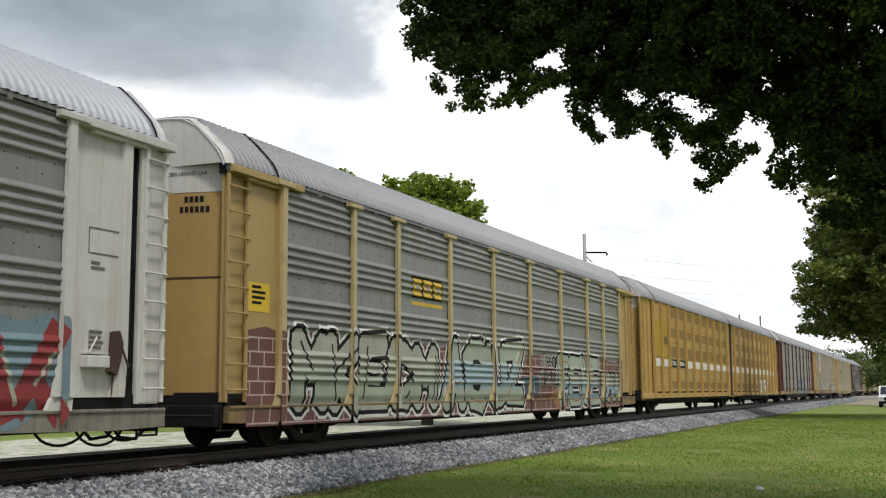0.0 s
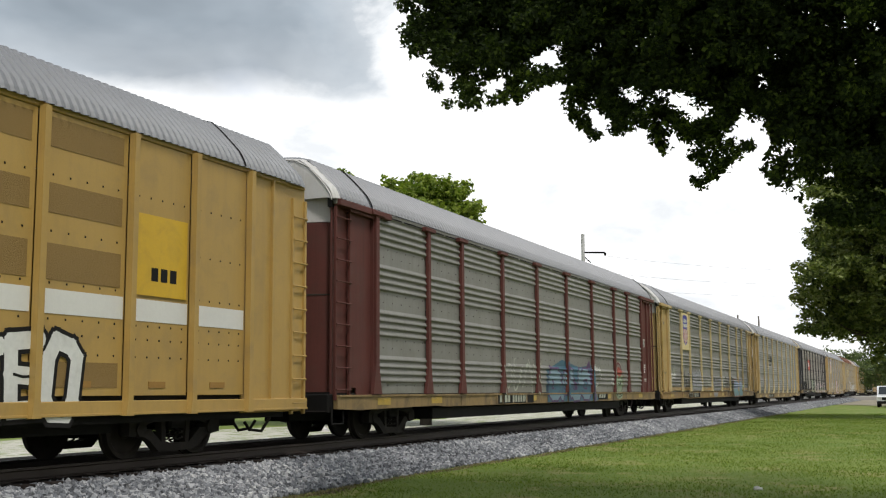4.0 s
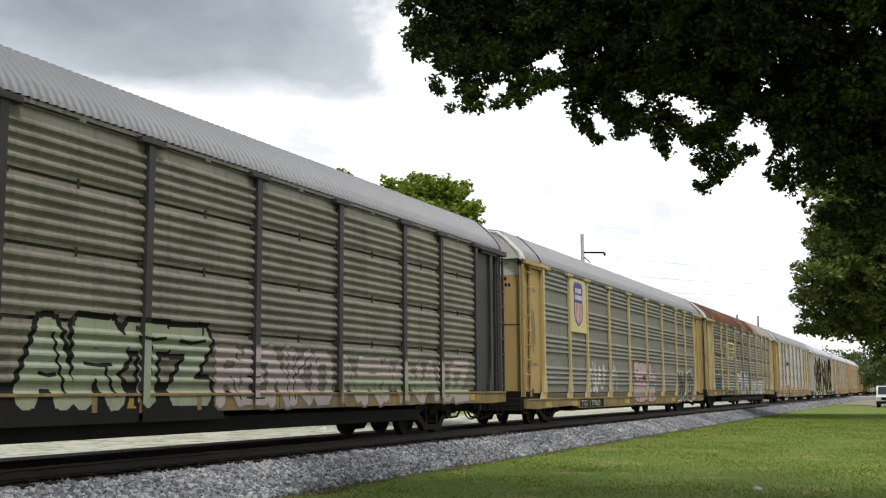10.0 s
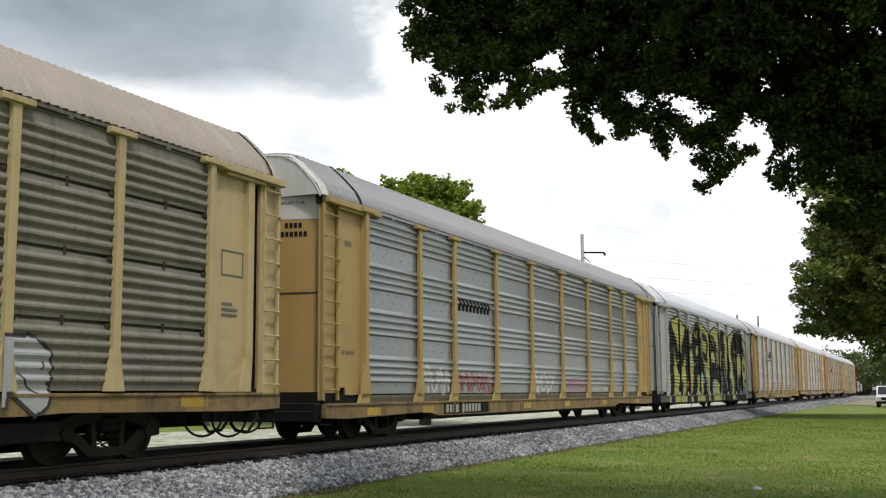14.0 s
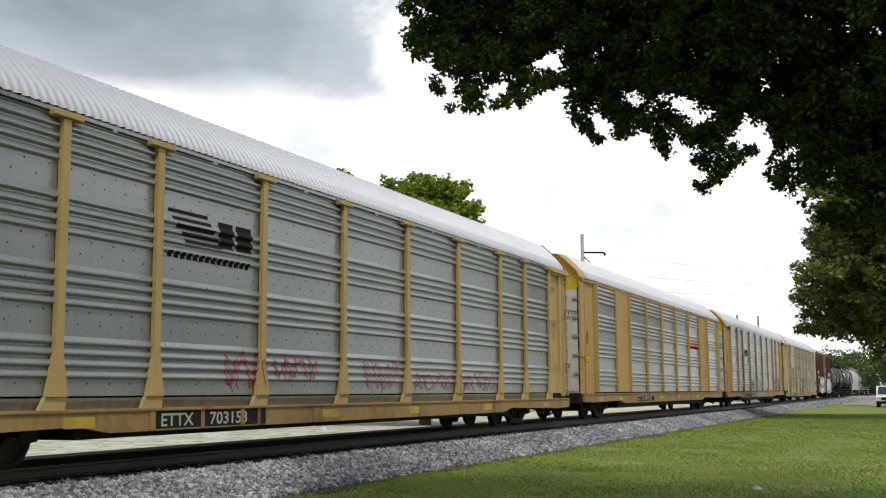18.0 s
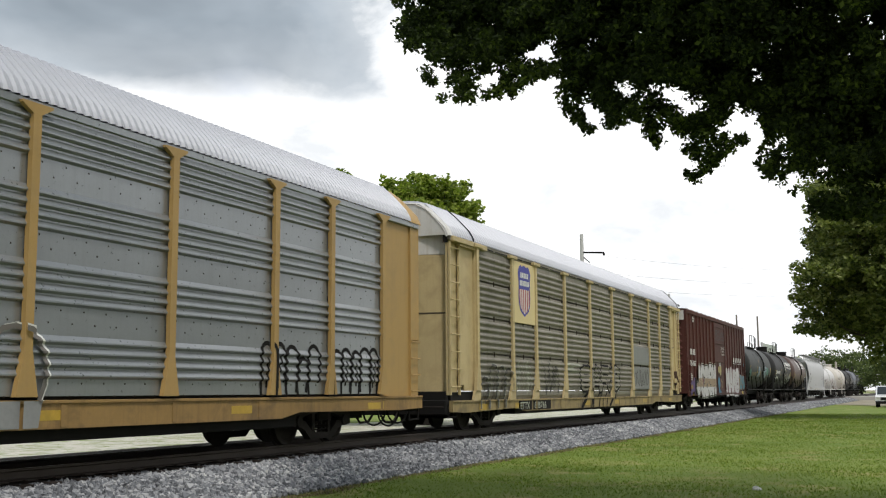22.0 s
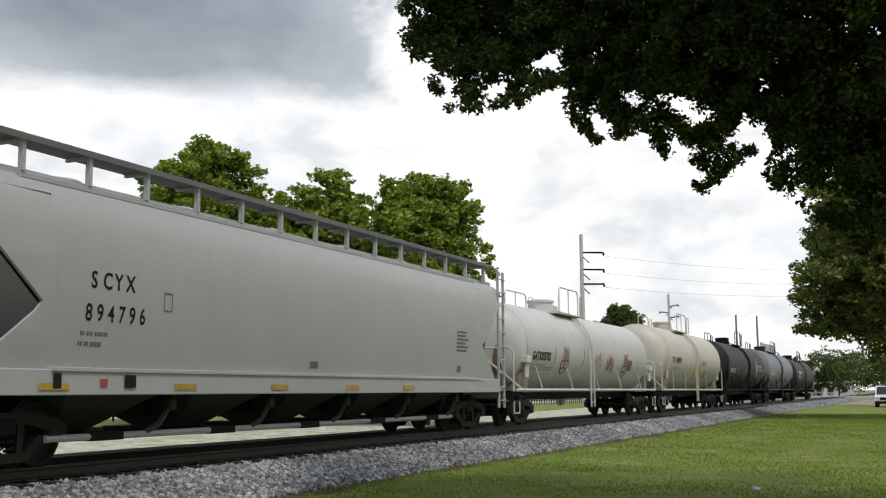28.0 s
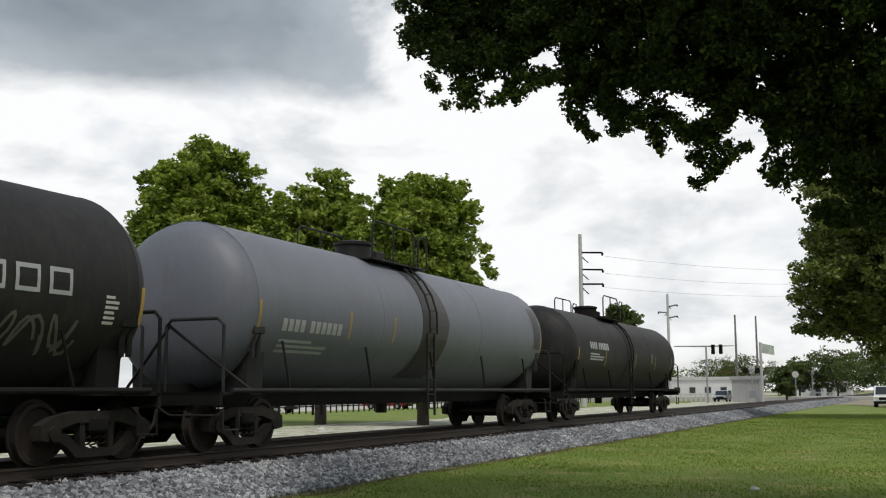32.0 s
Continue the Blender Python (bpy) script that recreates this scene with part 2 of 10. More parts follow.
def part(name, what, material, parent=None, label="", at=None, smooth=False):
    """Links one mesh (or Build) as an object under a thing or a part."""
    me = what.mesh(name, smooth) if isinstance(what, Build) else what
    if material and not me.materials:
        me.materials.append(material)
    ob = new(name, me)
    if material and me.materials[0] != material:
        ob.material_slots[0].link = "OBJECT"
        ob.material_slots[0].material = material
    if parent:
        ob.parent = parent
    if at is not None:
        ob.matrix_basis = at if isinstance(at, Matrix) else Matrix.Translation(at)
    if label:
        ob["label"] = label
    return ob


CACHE = {}


def shared(key, make, smooth=False):
    if key not in CACHE:
        CACHE[key] = make().mesh(key[0] if isinstance(key, tuple) else key, smooth)
    return CACHE[key]


def sheet(name, material, x0, x1, ys_zs, label="", nx=1):
    """A strip of ground along the track, from a cross profile of (y, z)."""
    b = Build()
    xs = [x0 + (x1 - x0) * i / nx for i in range(nx + 1)]
    n = len(ys_zs)
    for x in xs:
        b.v.extend([(x, y, z) for y, z in ys_zs])
    for i in range(nx):
        for k in range(n - 1):
            b.f.append((i * n + k, (i + 1) * n + k, (i + 1) * n + k + 1, i * n + k + 1))
    return b
# ---- ground, lawn, trackbed ----
def setting(name, build, material, label, smooth=False):
    return tagged(part(name, build, material, None, label, smooth=smooth), label, kind="structure")


def build_ground():
    g = GRASS_Z
    setting("ground", Build().add([(-2500, -2500, g - 0.06), (4000, -2500, g - 0.06), (4000, 2500, g - 0.06), (-2500, 2500, g - 0.06)], [(0, 1, 2, 3)]), M_FIELD,
            "flat dry grass and sandy ground to the horizon")
    rng = random.Random(3)
    # lawn with a ragged, gently rolling surface
    b = Build()
    nx, ny = 110, 26
    for i in range(nx + 1):
        x = -30 + 175 * (i / nx) ** 1.35
        for k in range(ny + 1):
            y = -40 + (TRACK_Y - 2.35 + 40) * (k / ny) ** 0.7
            z = g + 0.05 * noise.noise((x * 0.12, y * 0.12, 0)) + 0.02 * noise.noise((x * 0.6, y * 0.6, 2))
            b.v.append((x, y, z))
    for i in range(nx):
        for k in range(ny):
            a = i * (ny + 1) + k
            b.f.append((a, a + ny + 1, a + ny + 2, a + 1))
    setting("lawn", b, M_GRASS, "mown green lawn with yellowed patches", True)
    ty = TRACK_Y
    setting("ballast", sheet("ballast", M_BALLAST, -250, 900, [(ty - 2.75, g - 0.03), (ty - 2.0, -0.40), (ty - 1.45, -0.24), (ty - 1.25, -0.21), (ty - 1.1, -0.22)]), M_BALLAST,
            "grey crushed-stone ballast shoulder beside the track")
    # the wide far shoulder is a dark strip standing for shade beside the train
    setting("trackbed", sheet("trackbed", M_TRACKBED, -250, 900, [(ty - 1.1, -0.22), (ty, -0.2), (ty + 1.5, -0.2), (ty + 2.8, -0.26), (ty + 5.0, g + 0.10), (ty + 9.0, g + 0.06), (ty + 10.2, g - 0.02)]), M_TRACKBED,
            "oil-stained trackbed, darkened further for the train's shade")
    b = Build()
    n = 60
    for i in range(n + 1):
        x = -250 + 750 * i / n
        b.v += [(x, ty + 2.6, g), (x, ty + 5.0, g + 0.01), (x, ty + 17.5 + rng.uniform(-2.5, 2.5), g)]
    b.f += [q for i in range(n) for q in ((i * 3, i * 3 + 3, i * 3 + 4, i * 3 + 1), (i * 3 + 1, i * 3 + 4, i * 3 + 5, i * 3 + 2))]
    setting("gravel_strip", b, M_SAND, "pale limestone grit beside the far side of the track")
    setting("verge", Build().add([(-250, ty + 14.0, g - 0.01), (700, ty + 14.0, g - 0.01), (700, ty + 40, g - 0.01), (-250, ty + 40, g - 0.01)], [(0, 1, 2, 3)]), M_GRASS, "mown grass verge between the railway and the road")
    setting("road", Build().add([(-250, ty + 39, g), (700, ty + 39, g), (700, ty + 75, g), (-250, ty + 75, g)], [(0, 1, 2, 3)]), M_PAVE, "pale sun-bleached concrete road parallel to the railway")
    # level crossing far along the line
    setting("crossing_road", Build().box(176, 190, -60, 80, g - 0.02, -0.02), M_PAVE, "grey road that crosses the track on the level")
    setting("apron", Build().add([(103, -30, g + 0.06), (176, -30, g + 0.06), (176, ty - 3, g + 0.06), (124, ty - 3, g + 0.06), (109, 2, g + 0.06)], [(0, 1, 2, 3, 4)]), M_DIRT, "sandy parking apron before the crossing")


M_PAVE = ground_mat("bleached_concrete", [(0.50, 0.48, 0.44), (0.42, 0.40, 0.37), (0.33, 0.31, 0.29)], (0.3, 8.0), bump=0.2)
build_ground()


def rail_profile():
    h = [(0.036, 0.0), (0.036, -0.03), (0.010, -0.045), (0.010, -0.135), (0.068, -0.152), (0.068, -0.165)]
    return [(-y, z) for y, z in h] + [(y, z) for y, z in h[::-1]]


def build_track():
    tr = tagged(new("track"), "straight railway track with rusty rails on dark timber sleepers", "railway track", kind="structure")
    tr.matrix_basis = Matrix.Translation((0, TRACK_Y, 0))
    for y in (-0.75, 0.75):
        p = rail_profile()
        b = Build().sweep_x([(a + y, z) for a, z in p + p[:1]], -250, 900)
        part("rail", b, M_RAIL, tr, "worn steel rail with rusty sides")
    tie = shared("sleeper", lambda: Build().box(-0.11, 0.11, -1.3, 1.3, -0.33, -0.165, 0.012))
    plate = shared("tie_plate", lambda: Build().box(-0.09, 0.09, -0.14, 0.14, -0.166, -0.150))
    rng = random.Random(5)
    for i in range(240):
        s = part("sleeper", tie, M_TIE, tr, at=pose(4 + i * 0.54, rng.uniform(-0.03, 0.03), 0, 0, 0, rng.uniform(-1, 1)))
        if i < 60:
            for y in (-0.75, 0.75):
                part("tie_plate", plate, M_RAIL, s, at=(0, y, 0))
    b = Build()
    for i in range(200):
        b.box(133.6 + i * 0.54, 133.82 + i * 0.54, -1.3, 1.3, -0.33, -0.165)
        b.box(3.46 - i * 0.54, 3.68 - i * 0.54, -1.3, 1.3, -0.33, -0.165)
    tagged(part("sleepers", b, M_TIE, tr), kind="stuff")


build_track()


def scatter_stones(name, n, span, prof, size, seed, mat, label):
    """Loose stones on a cross profile of (y, z); each is a squashed, chipped octahedron."""
    r = np.random.default_rng(seed)
    x = span[0] + (span[1] - span[0]) * r.random(n) ** 1.7
    ys, zs = np.array([p[0] for p in prof]), np.array([p[1] for p in prof])
    y = ys[0] + (ys[-1] - ys[0]) * r.random(n)
    z = np.interp(y, ys, zs)
    base = np.array([(1, 0, 0), (-1, 0, 0), (0, 1, 0), (0, -1, 0), (0, 0, 1), (0, 0, -1)], float)
    fc = np.array([(0, 2, 4), (2, 1, 4), (1, 3, 4), (3, 0, 4), (2, 0, 5), (1, 2, 5), (3, 1, 5), (0, 3, 5)])
    ax = r.normal(size=(n, 3))
    ax /= np.linalg.norm(ax, axis=1)[:, None]
    bx = np.cross(ax, r.normal(size=(n, 3)))
    bx /= np.linalg.norm(bx, axis=1)[:, None]
    rot = np.stack([ax, bx, np.cross(ax, bx)], 1)
    s = size * (0.6 + 0.8 * r.random((n, 1, 1)))
    v = (base[None] * (0.65 + 0.7 * r.random((n, 6, 1)))) * s
    v = v @ rot + np.stack([x, y, z + size * 0.15], 1)[:, None]
    f = (fc[None] + 6 * np.arange(n)[:, None, None]).reshape(-1, 3)
    me = bpy.data.meshes.new(name)
    me.from_pydata(v.reshape(-1, 3).tolist(), [], f.tolist())
    tagged(part(name, me, mat, None, label), label, "gravel", kind="stuff")
# ---- running gear, shared by every car ----
WHEEL_R, BASE = 0.44, 0.875
WHEELSETS = []


def wheelset_mesh():
    b = Build()
    for s in (-1, 1):
        prof = [(0.66, 0.0), (0.66, 0.11), (0.70, 0.13), (0.705, 0.33), (0.69, 0.36), (0.69, 0.475), (0.722, 0.475), (0.73, WHEEL_R), (0.815, WHEEL_R - 0.008), (0.82, 0.37), (0.79, 0.34), (0.785, 0.14), (0.84, 0.12), (0.84, 0.0)]
        b.lathe([(s * a, r) for a, r in prof], "y", 28)
    b.lathe([(-1.05, 0.0), (-1.05, 0.075), (1.05, 0.075), (1.05, 0.0)], "y", 12)
    for s in (-1, 1):
        for k in range(3):
            a = k * 2.094
            b.box(0.045 * math.cos(a) - 0.014, 0.045 * math.cos(a) + 0.014, min(s * 1.045, s * 1.07), max(s * 1.045, s * 1.07), 0.045 * math.sin(a) - 0.014, 0.045 * math.sin(a) + 0.014)
    return b


def side_frame_mesh():
    """The cast side frame of a three-piece bogie: arched top chord, dropped bottom chord, window with springs."""
    b = Build()
    top = [(-1.13, 0.56), (-0.9, 0.66), (-0.45, 0.74), (0.45, 0.74), (0.9, 0.66), (1.13, 0.56)]
    b.prism(top + [(1.13, 0.36), (0.98, 0.34), (0.92, 0.46), (0.45, 0.58), (-0.45, 0.58), (-0.92, 0.46), (-0.98, 0.34), (-1.13, 0.36)], -1.09, -0.93)
    b.prism([(-0.98, 0.42), (-0.62, 0.44), (-0.33, 0.22), (0.33, 0.22), (0.62, 0.44), (0.98, 0.42), (0.62, 0.26), (0.42, 0.10), (-0.42, 0.10), (-0.62, 0.26)], -1.08, -0.94)
    for s in (-1, 1):
        b.prism([(s * 0.24, 0.2), (s * 0.34, 0.2), (s * 0.36, 0.6), (s * 0.26, 0.6)], -1.07, -0.95)
        b.lathe([(-1.12, 0.0), (-1.12, 0.11), (-0.93, 0.115), (-0.93, 0.0)], "y", 12, (s * BASE, 0, WHEEL_R))
    for k in (-0.16, 0.0, 0.16):
        pts = [(k + 0.055 * math.cos(a * 0.9), -1.01 + 0.055 * math.sin(a * 0.9), 0.22 + 0.0125 * a) for a in range(18)]
        b.tube(pts, 0.014, 5)
    return b


def bolster_mesh():
    b = Build().box(-0.2, 0.2, -1.12, 1.12, 0.44, 0.66, 0.03)
    b.lathe([(0.62, 0.0), (0.62, 0.22), (0.78, 0.2), (0.78, 0.0)], "z", 16)
    for s in (-1, 1):
        b.box(s * BASE - 0.06 - s * 0.52, s * BASE + 0.06 - s * 0.52, -0.85, 0.85, 0.28, 0.38, 0.01)
        for y in (-0.75, 0.75):
            b.box(s * (BASE - 0.47) - 0.03, s * (BASE - 0.47) + 0.03, y - 0.06, y + 0.06, 0.28, 0.56)
    return b


def add_bogie(car, x, label="grimy cast-steel bogie with two axles"):
    bo = part("bogie", shared("bogie", bolster_mesh), M_BLACK, car, label, at=(x, 0, 0))
    part("side_frame", shared("side_frame", side_frame_mesh), M_FRAME, bo)
    part("side_frame", shared("side_frame", side_frame_mesh), M_FRAME, bo, at=pose(0, 0, 0, 0, 0, 180))
    for s in (-1, 1):
        w = part("wheelset", shared("wheelset", wheelset_mesh, True), M_WHEEL, bo, "steel wheels on an axle", at=(s * BASE, 0, WHEEL_R))
        WHEELSETS.append((s, w))
    return bo


M_FRAME = surface("dusty_cast_iron", (0.022, 0.019, 0.017), 0.85, spec=0.2, vary=0.4, dirt=0.5, dirt_col=(0.05, 0.04, 0.033))


def coupler_mesh():
    b = Build().box(-0.62, 0.12, -0.09, 0.09, 0.74, 0.96, 0.02)
    b.prism([(-0.94, 0.66), (-0.6, 0.66), (-0.52, 0.74), (-0.52, 0.96), (-0.6, 1.02), (-0.94, 1.02), (-0.99, 0.84)], -0.16, 0.13)
    b.box(-1.0, -0.88, -0.02, 0.17, 0.7, 0.98, 0.03)
    b.tube([(-0.25, -0.3, 0.72), (-0.35, -0.33, 0.5), (-0.62, -0.33, 0.27), (-0.9, -0.25, 0.3), (-1.0, -0.2, 0.45)], 0.03, 7)
    b.tube([(0.06, -1.38, 0.72), (-0.05, -1.38, 0.62), (-0.05, -0.4, 0.62), (-0.2, -0.2, 0.8)], 0.02, 6)
    return b


def add_couplers(car, length, reach=0.0):
    me = shared("coupler", coupler_mesh)
    part("coupler", me, M_FRAME, car, "rusty knuckle coupler with a brake hose", at=(0.06 - reach, 0, 0))
    part("coupler", me, M_FRAME, car, "rusty knuckle coupler with a brake hose", at=pose(length - 0.06 + reach, 0, 0, 0, 0, 180))


# ---- autorack cars ----
M_RIVET = surface("rusty_rivet_heads", (0.045, 0.036, 0.03), 0.8, vary=0.3, spec=0.2)
M_RUSTIRON = surface("rusty_iron", (0.07, 0.045, 0.035), 0.85, vary=0.35, spec=0.2)
M_LOCKROD = surface("grey_lock_hardware", (0.34, 0.335, 0.33), 0.5, 0.3, vary=0.2)
RACK_L, EAVE = 27.2, 4.74
TRAIN = []


def roof_arc(t, dz=0.0):
    """Half-round roof section: t from -1 to 1 across the car."""
    a = t * 1.0
    y = 1.535 * a
    k = abs(a)
    if k < 0.52:
        h = 0.90 - 0.07 * (k / 0.52) ** 2
    elif k < 0.93:
        h = 0.83 - 0.60 * ((k - 0.52) / 0.41) ** 1.15
    else:
        h = 0.23 * (1 - ((k - 0.93) / 0.07) ** 1.5)
    z = EAVE + 0.02 + h
    return y, z + dz


def roof_mesh(x0, x1):
    b = Build()
    n, pitch = 16, 0.165
    ts = [-math.cos(math.pi * i / n) for i in range(n + 1)]
    xs, x = [], x0
    while x < x1 - 0.02:
        for d, h in ((0.0, 0.0), (0.035, 0.0), (0.065, 0.042), (0.105, 0.042), (0.135, 0.0)):
            if x + d < x1:
                xs.append((x + d, h))
        x += pitch
    xs.append((x1, 0.0))
    for xx, h in xs:
        for t in ts:
            y, z = roof_arc(t)
            k = 1 + h / 1.5
            b.v.append((xx, y * k, EAVE + (z - EAVE) * (1 + h / 0.95) if abs(t) < 0.98 else z))
    m = n + 1
    for i in range(len(xs) - 1):
        for k in range(n):
            b.f.append((i * m + k, (i + 1) * m + k, (i + 1) * m + k + 1, i * m + k + 1))
    return b


def end_cap_mesh(w=0.66):
    """Smooth hood over the last stretch of the roof."""
    b = Build()
    n = 18
    ts = [-math.cos(math.pi * i / n) for i in range(n + 1)]
    rows = [(0.0, 0.97), (0.05, 1.005), (w - 0.02, 1.018), (w, 0.98)]
    for x, k in rows:
        for t in ts:
            y, z = roof_arc(t)
            b.v.append((x, y * k, EAVE - 0.02 + (z - EAVE) * k))
    m = n + 1
    for i in range(len(rows) - 1):
        for k in range(n):
            b.f.append((i * m + k, (i + 1) * m + k, (i + 1) * m + k + 1, i * m + k + 1))
    return b


def end_plate_mesh(z0, x0, width=1.0):
    """Flat head plate under the roof's curve, from a level z0 up, with a pressed rim."""
    pts = [roof_arc(-math.cos(math.pi * i / 14)) for i in range(15)]
    out = [(-1.36 * width, z0)] + [(y * 0.965 * width, z - 0.03) for y, z in pts] + [(1.36 * width, z0)]
    n = len(out)
    b = Build().add([(x0, y, z) for y, z in out] + [(x0 + 0.05, y, z) for y, z in out], [tuple(range(n)), tuple(range(2 * n - 1, n - 1, -1))] + [(i, (i + 1) % n, (i + 1) % n + n, i + n) for i in range(n)])
    for a, c in zip(out[1:-2], out[2:-1]):
        b.tube([(x0 - 0.005, a[0] * 0.985, a[1] - 0.02), (x0 - 0.005, c[0] * 0.985, c[1] - 0.02)], 0.016, 5)
    return b


def strap_mesh():
    b = Build()
    n = 16
    ts = [-math.cos(math.pi * i / n) for i in range(n + 1)]
    pts = []
    for t in ts:
        y, z = roof_arc(t)
        pts.append((0, y * 1.035, EAVE + (z - EAVE) * 1.045))
    return b.tube(pts, 0.014, 5)


def door_curve(y):
    return 0.30 - 0.24 * (1 - (y / 1.35) ** 2)


def end_door_mesh(z0, z1, side):
    """One bowed leaf of the end doors, with stiffening ribs."""
    b = Build()
    ys = [0.012 + (1.33 - 0.012) * i / 6 for i in range(7)]
    for y in ys:
        x = door_curve(y)
        b.v += [(x, side * y, z0), (x, side * y, z1), (x + 0.05, side * y, z0), (x + 0.05, side * y, z1)]
    for i in range(6):
        a = i * 4
        b.f += [(a, a + 1, a + 5, a + 4), (a + 2, a + 6, a + 7, a + 3), (a + 1, a + 3, a + 7, a + 5), (a, a + 4, a + 6, a + 2)]
    b.f += [(0, 2, 3, 1), (24, 25, 27, 26)]
    return b


def ladder_mesh(z0, z1, w=0.42, step=0.42):
    b = Build()
    for x in (0.0, w):
        b.box(x - 0.03, x + 0.03, -0.03, 0.03, z0, z1, 0.006)
    z = z0 + 0.2
    while z < z1 - 0.1:
        b.tube([(-0.02, -0.045, z), (w + 0.02, -0.045, z)], 0.016, 6)
        z += step
    return b


def rib_levels(style, z0, ztop):
    """Heights of the pressed ribs on a side panel, from its foot up: four sets of four with flat bands between, or five to a board."""
    if style == "board":
        return [z0 + 0.93 * g + 0.465 + (r - 2) * 0.158 for g in range(4) for r in range(5) if z0 + 0.93 * g + 0.465 + (r - 2) * 0.158 < ztop - 0.07]
    return sorted(ztop - 0.10 - 0.148 * j - 0.955 * g for g in range(4) for j in range(4))


def rib_shape(style):
    """The section of one pressed rib, as heights and depths: even on boards, with a long upper slope on plain panels."""
    return ((-0.070, 0.0), (-0.018, -0.046), (0.012, -0.046), (0.062, 0.0)) if style == "board" else ((-0.060, 0.0), (-0.026, -0.046), (-0.006, -0.046), (0.064, 0.0))


def panel_mesh(width, z0, z1, style):
    """A galvanised side panel: pressed horizontal ribs in groups with flat bands between, or boards with open slots between them."""
    prof = [(0.0, z0)]
    slots = [z0 + 0.93 * g for g in (1, 2, 3)] if style == "board" else []
    for z in rib_levels(style, z0, z1):
        while slots and slots[0] < z:
            e = slots.pop(0)
            prof += [(0.0, e - 0.03), (0.10, e - 0.028), (0.10, e + 0.022), (0.0, e + 0.024)]
        prof += [(d, z + h) for h, d in rib_shape(style)]
    prof.append((0.0, z1))
    return Build().sweep_x(prof, 0.0, width)


def rivet_mesh(width, z0, z1, style):
    """Staggered rusty rivet heads on the flat bands, or clips across the slots between boards."""
    b = Build()
    if style == "board":
        for g in (1, 2, 3):
            z = z0 + 0.93 * g
            b.box(width / 2 - 0.02, width / 2 + 0.02, -0.02, 0.0, z - 0.07, z + 0.06)
            for x in (0.06, width - 0.06):
                b.box(x - 0.05, x + 0.05, -0.03, 0.0, z - 0.06, z - 0.005)
        return b
    for g in range(4):
        for k, dz in ((0, 0.66), (1, 0.83)):
            z = z1 - dz - 0.955 * g
            for x in np.arange(0.14 + 0.22 * k, width - 0.06, 0.44):
                b.add([(x - 0.012, -0.001, z - 0.012), (x + 0.012, -0.001, z - 0.012), (x + 0.012, -0.001, z + 0.012), (x - 0.012, -0.001, z + 0.012), (x, -0.013, z)], [(0, 1, 4), (1, 2, 4), (2, 3, 4), (3, 0, 4)])
    return b


def post_mesh(z0, z1, flare, cap, foot):
    """A pressed side post, flared towards its foot, with a gusset down to the sill and a flat head."""
    b = Build()
    w, f = 0.072, 0.19 if flare else 0.072
    out = [(-f, z0), (f, z0), (w, z0 + 0.58), (w, z1 - 0.14)]
    if cap:
        g = 0.0 if cap == "gusset" else 0.055
        out += [(w + 0.01, z1 - 0.14 + g), (0.27, z1 - 0.03 - g), (0.27, z1), (-0.27, z1), (-0.27, z1 - 0.03 - g), (-w - 0.01, z1 - 0.14 + g)]
    else:
        out += [(w, z1), (-w, z1)]
    out += [(-w, z1 - 0.14), (-w, z0 + 0.58)]
    b.prism(out, -0.075, 0.0)
    if cap and cap != "gusset":
        b.box(-0.28, 0.28, -0.11, 0.0, z1 - 0.075, z1 + 0.012, 0.008)
    if foot:
        b.prism([(-f - 0.10, foot), (f - 0.02, foot), (f, z0 - 0.004), (-f, z0 - 0.004)], -0.045, 0.02)
    return b


DEFAULT_POSTS = (1.80, 4.42, 6.42, 9.27, 12.15, 15.05, 17.95, 20.85, 22.85, 25.05)


SILLS = {"triple": (0.44, 0.77), "board": (0.70, 0.985), "flat": (0.53, 0.90)}


def sill_mesh(length, lo, hi):
    """A side sill: shallow over the bogies and dropped between them."""
    d = 0.10 if lo < 0.6 else 0.03
    out = [(0.22, hi - 0.27), (1.1, hi - 0.30), (4.9, lo + d), (5.5, lo), (length - 5.9, lo), (length - 5.3, lo + d), (length - 1.1, hi - 0.30), (length, hi - 0.27), (length, hi), (0.22, hi)]
    b = Build().prism(out, -1.535, -1.44)
    b.box(0.24, length - 0.02, -1.56, -1.53, hi - 0.045, hi, 0.006)
    for k in range(7):
        x = 6.4 + k * (length - 13.0) / 6
        b.box(x - 0.05, x + 0.05, -1.55, -1.53, lo + 0.02, hi - 0.05, 0.004)
    return b


def end_bay_mesh(x0, x1, z0, ztop, far):
    """The smooth bay beside an end: a recessed plate with a pressed channel and a cut-out at its foot."""
    w = x1 - x0
    b = Build()
    a, c = (x0, x1 - 0.32) if far else (x0 + 0.30, x1)
    b.prism([(x0, z0 + 0.12), (a, z0 + 0.12), (a + 0.02, z0 - 0.02), (c - 0.02, z0 - 0.02), (c, z0 + 0.12), (x1, z0 + 0.12), (x1, ztop), (x0, ztop)] if w > 0.8 else [(x0, z0), (x1, z0), (x1, ztop), (x0, ztop)], -1.46, -1.42)
    if not far:
        b.box(x1 - 0.03, x1 + 0.03, -1.53, -1.42, z0, ztop)
    if far:
        b.box(x0 - 0.03, x0 + 0.02, -1.53, -1.42, z0, ztop)
        b.prism([(x1 - 0.34, z0 - 0.02), (x1 - 0.06, z0 - 0.02), (x1 - 0.02, z0 + 0.55), (x1 - 0.02, ztop), (x1 - 0.2, ztop), (x1 - 0.2, z0 + 0.55)], -1.53, -1.46)
    return b


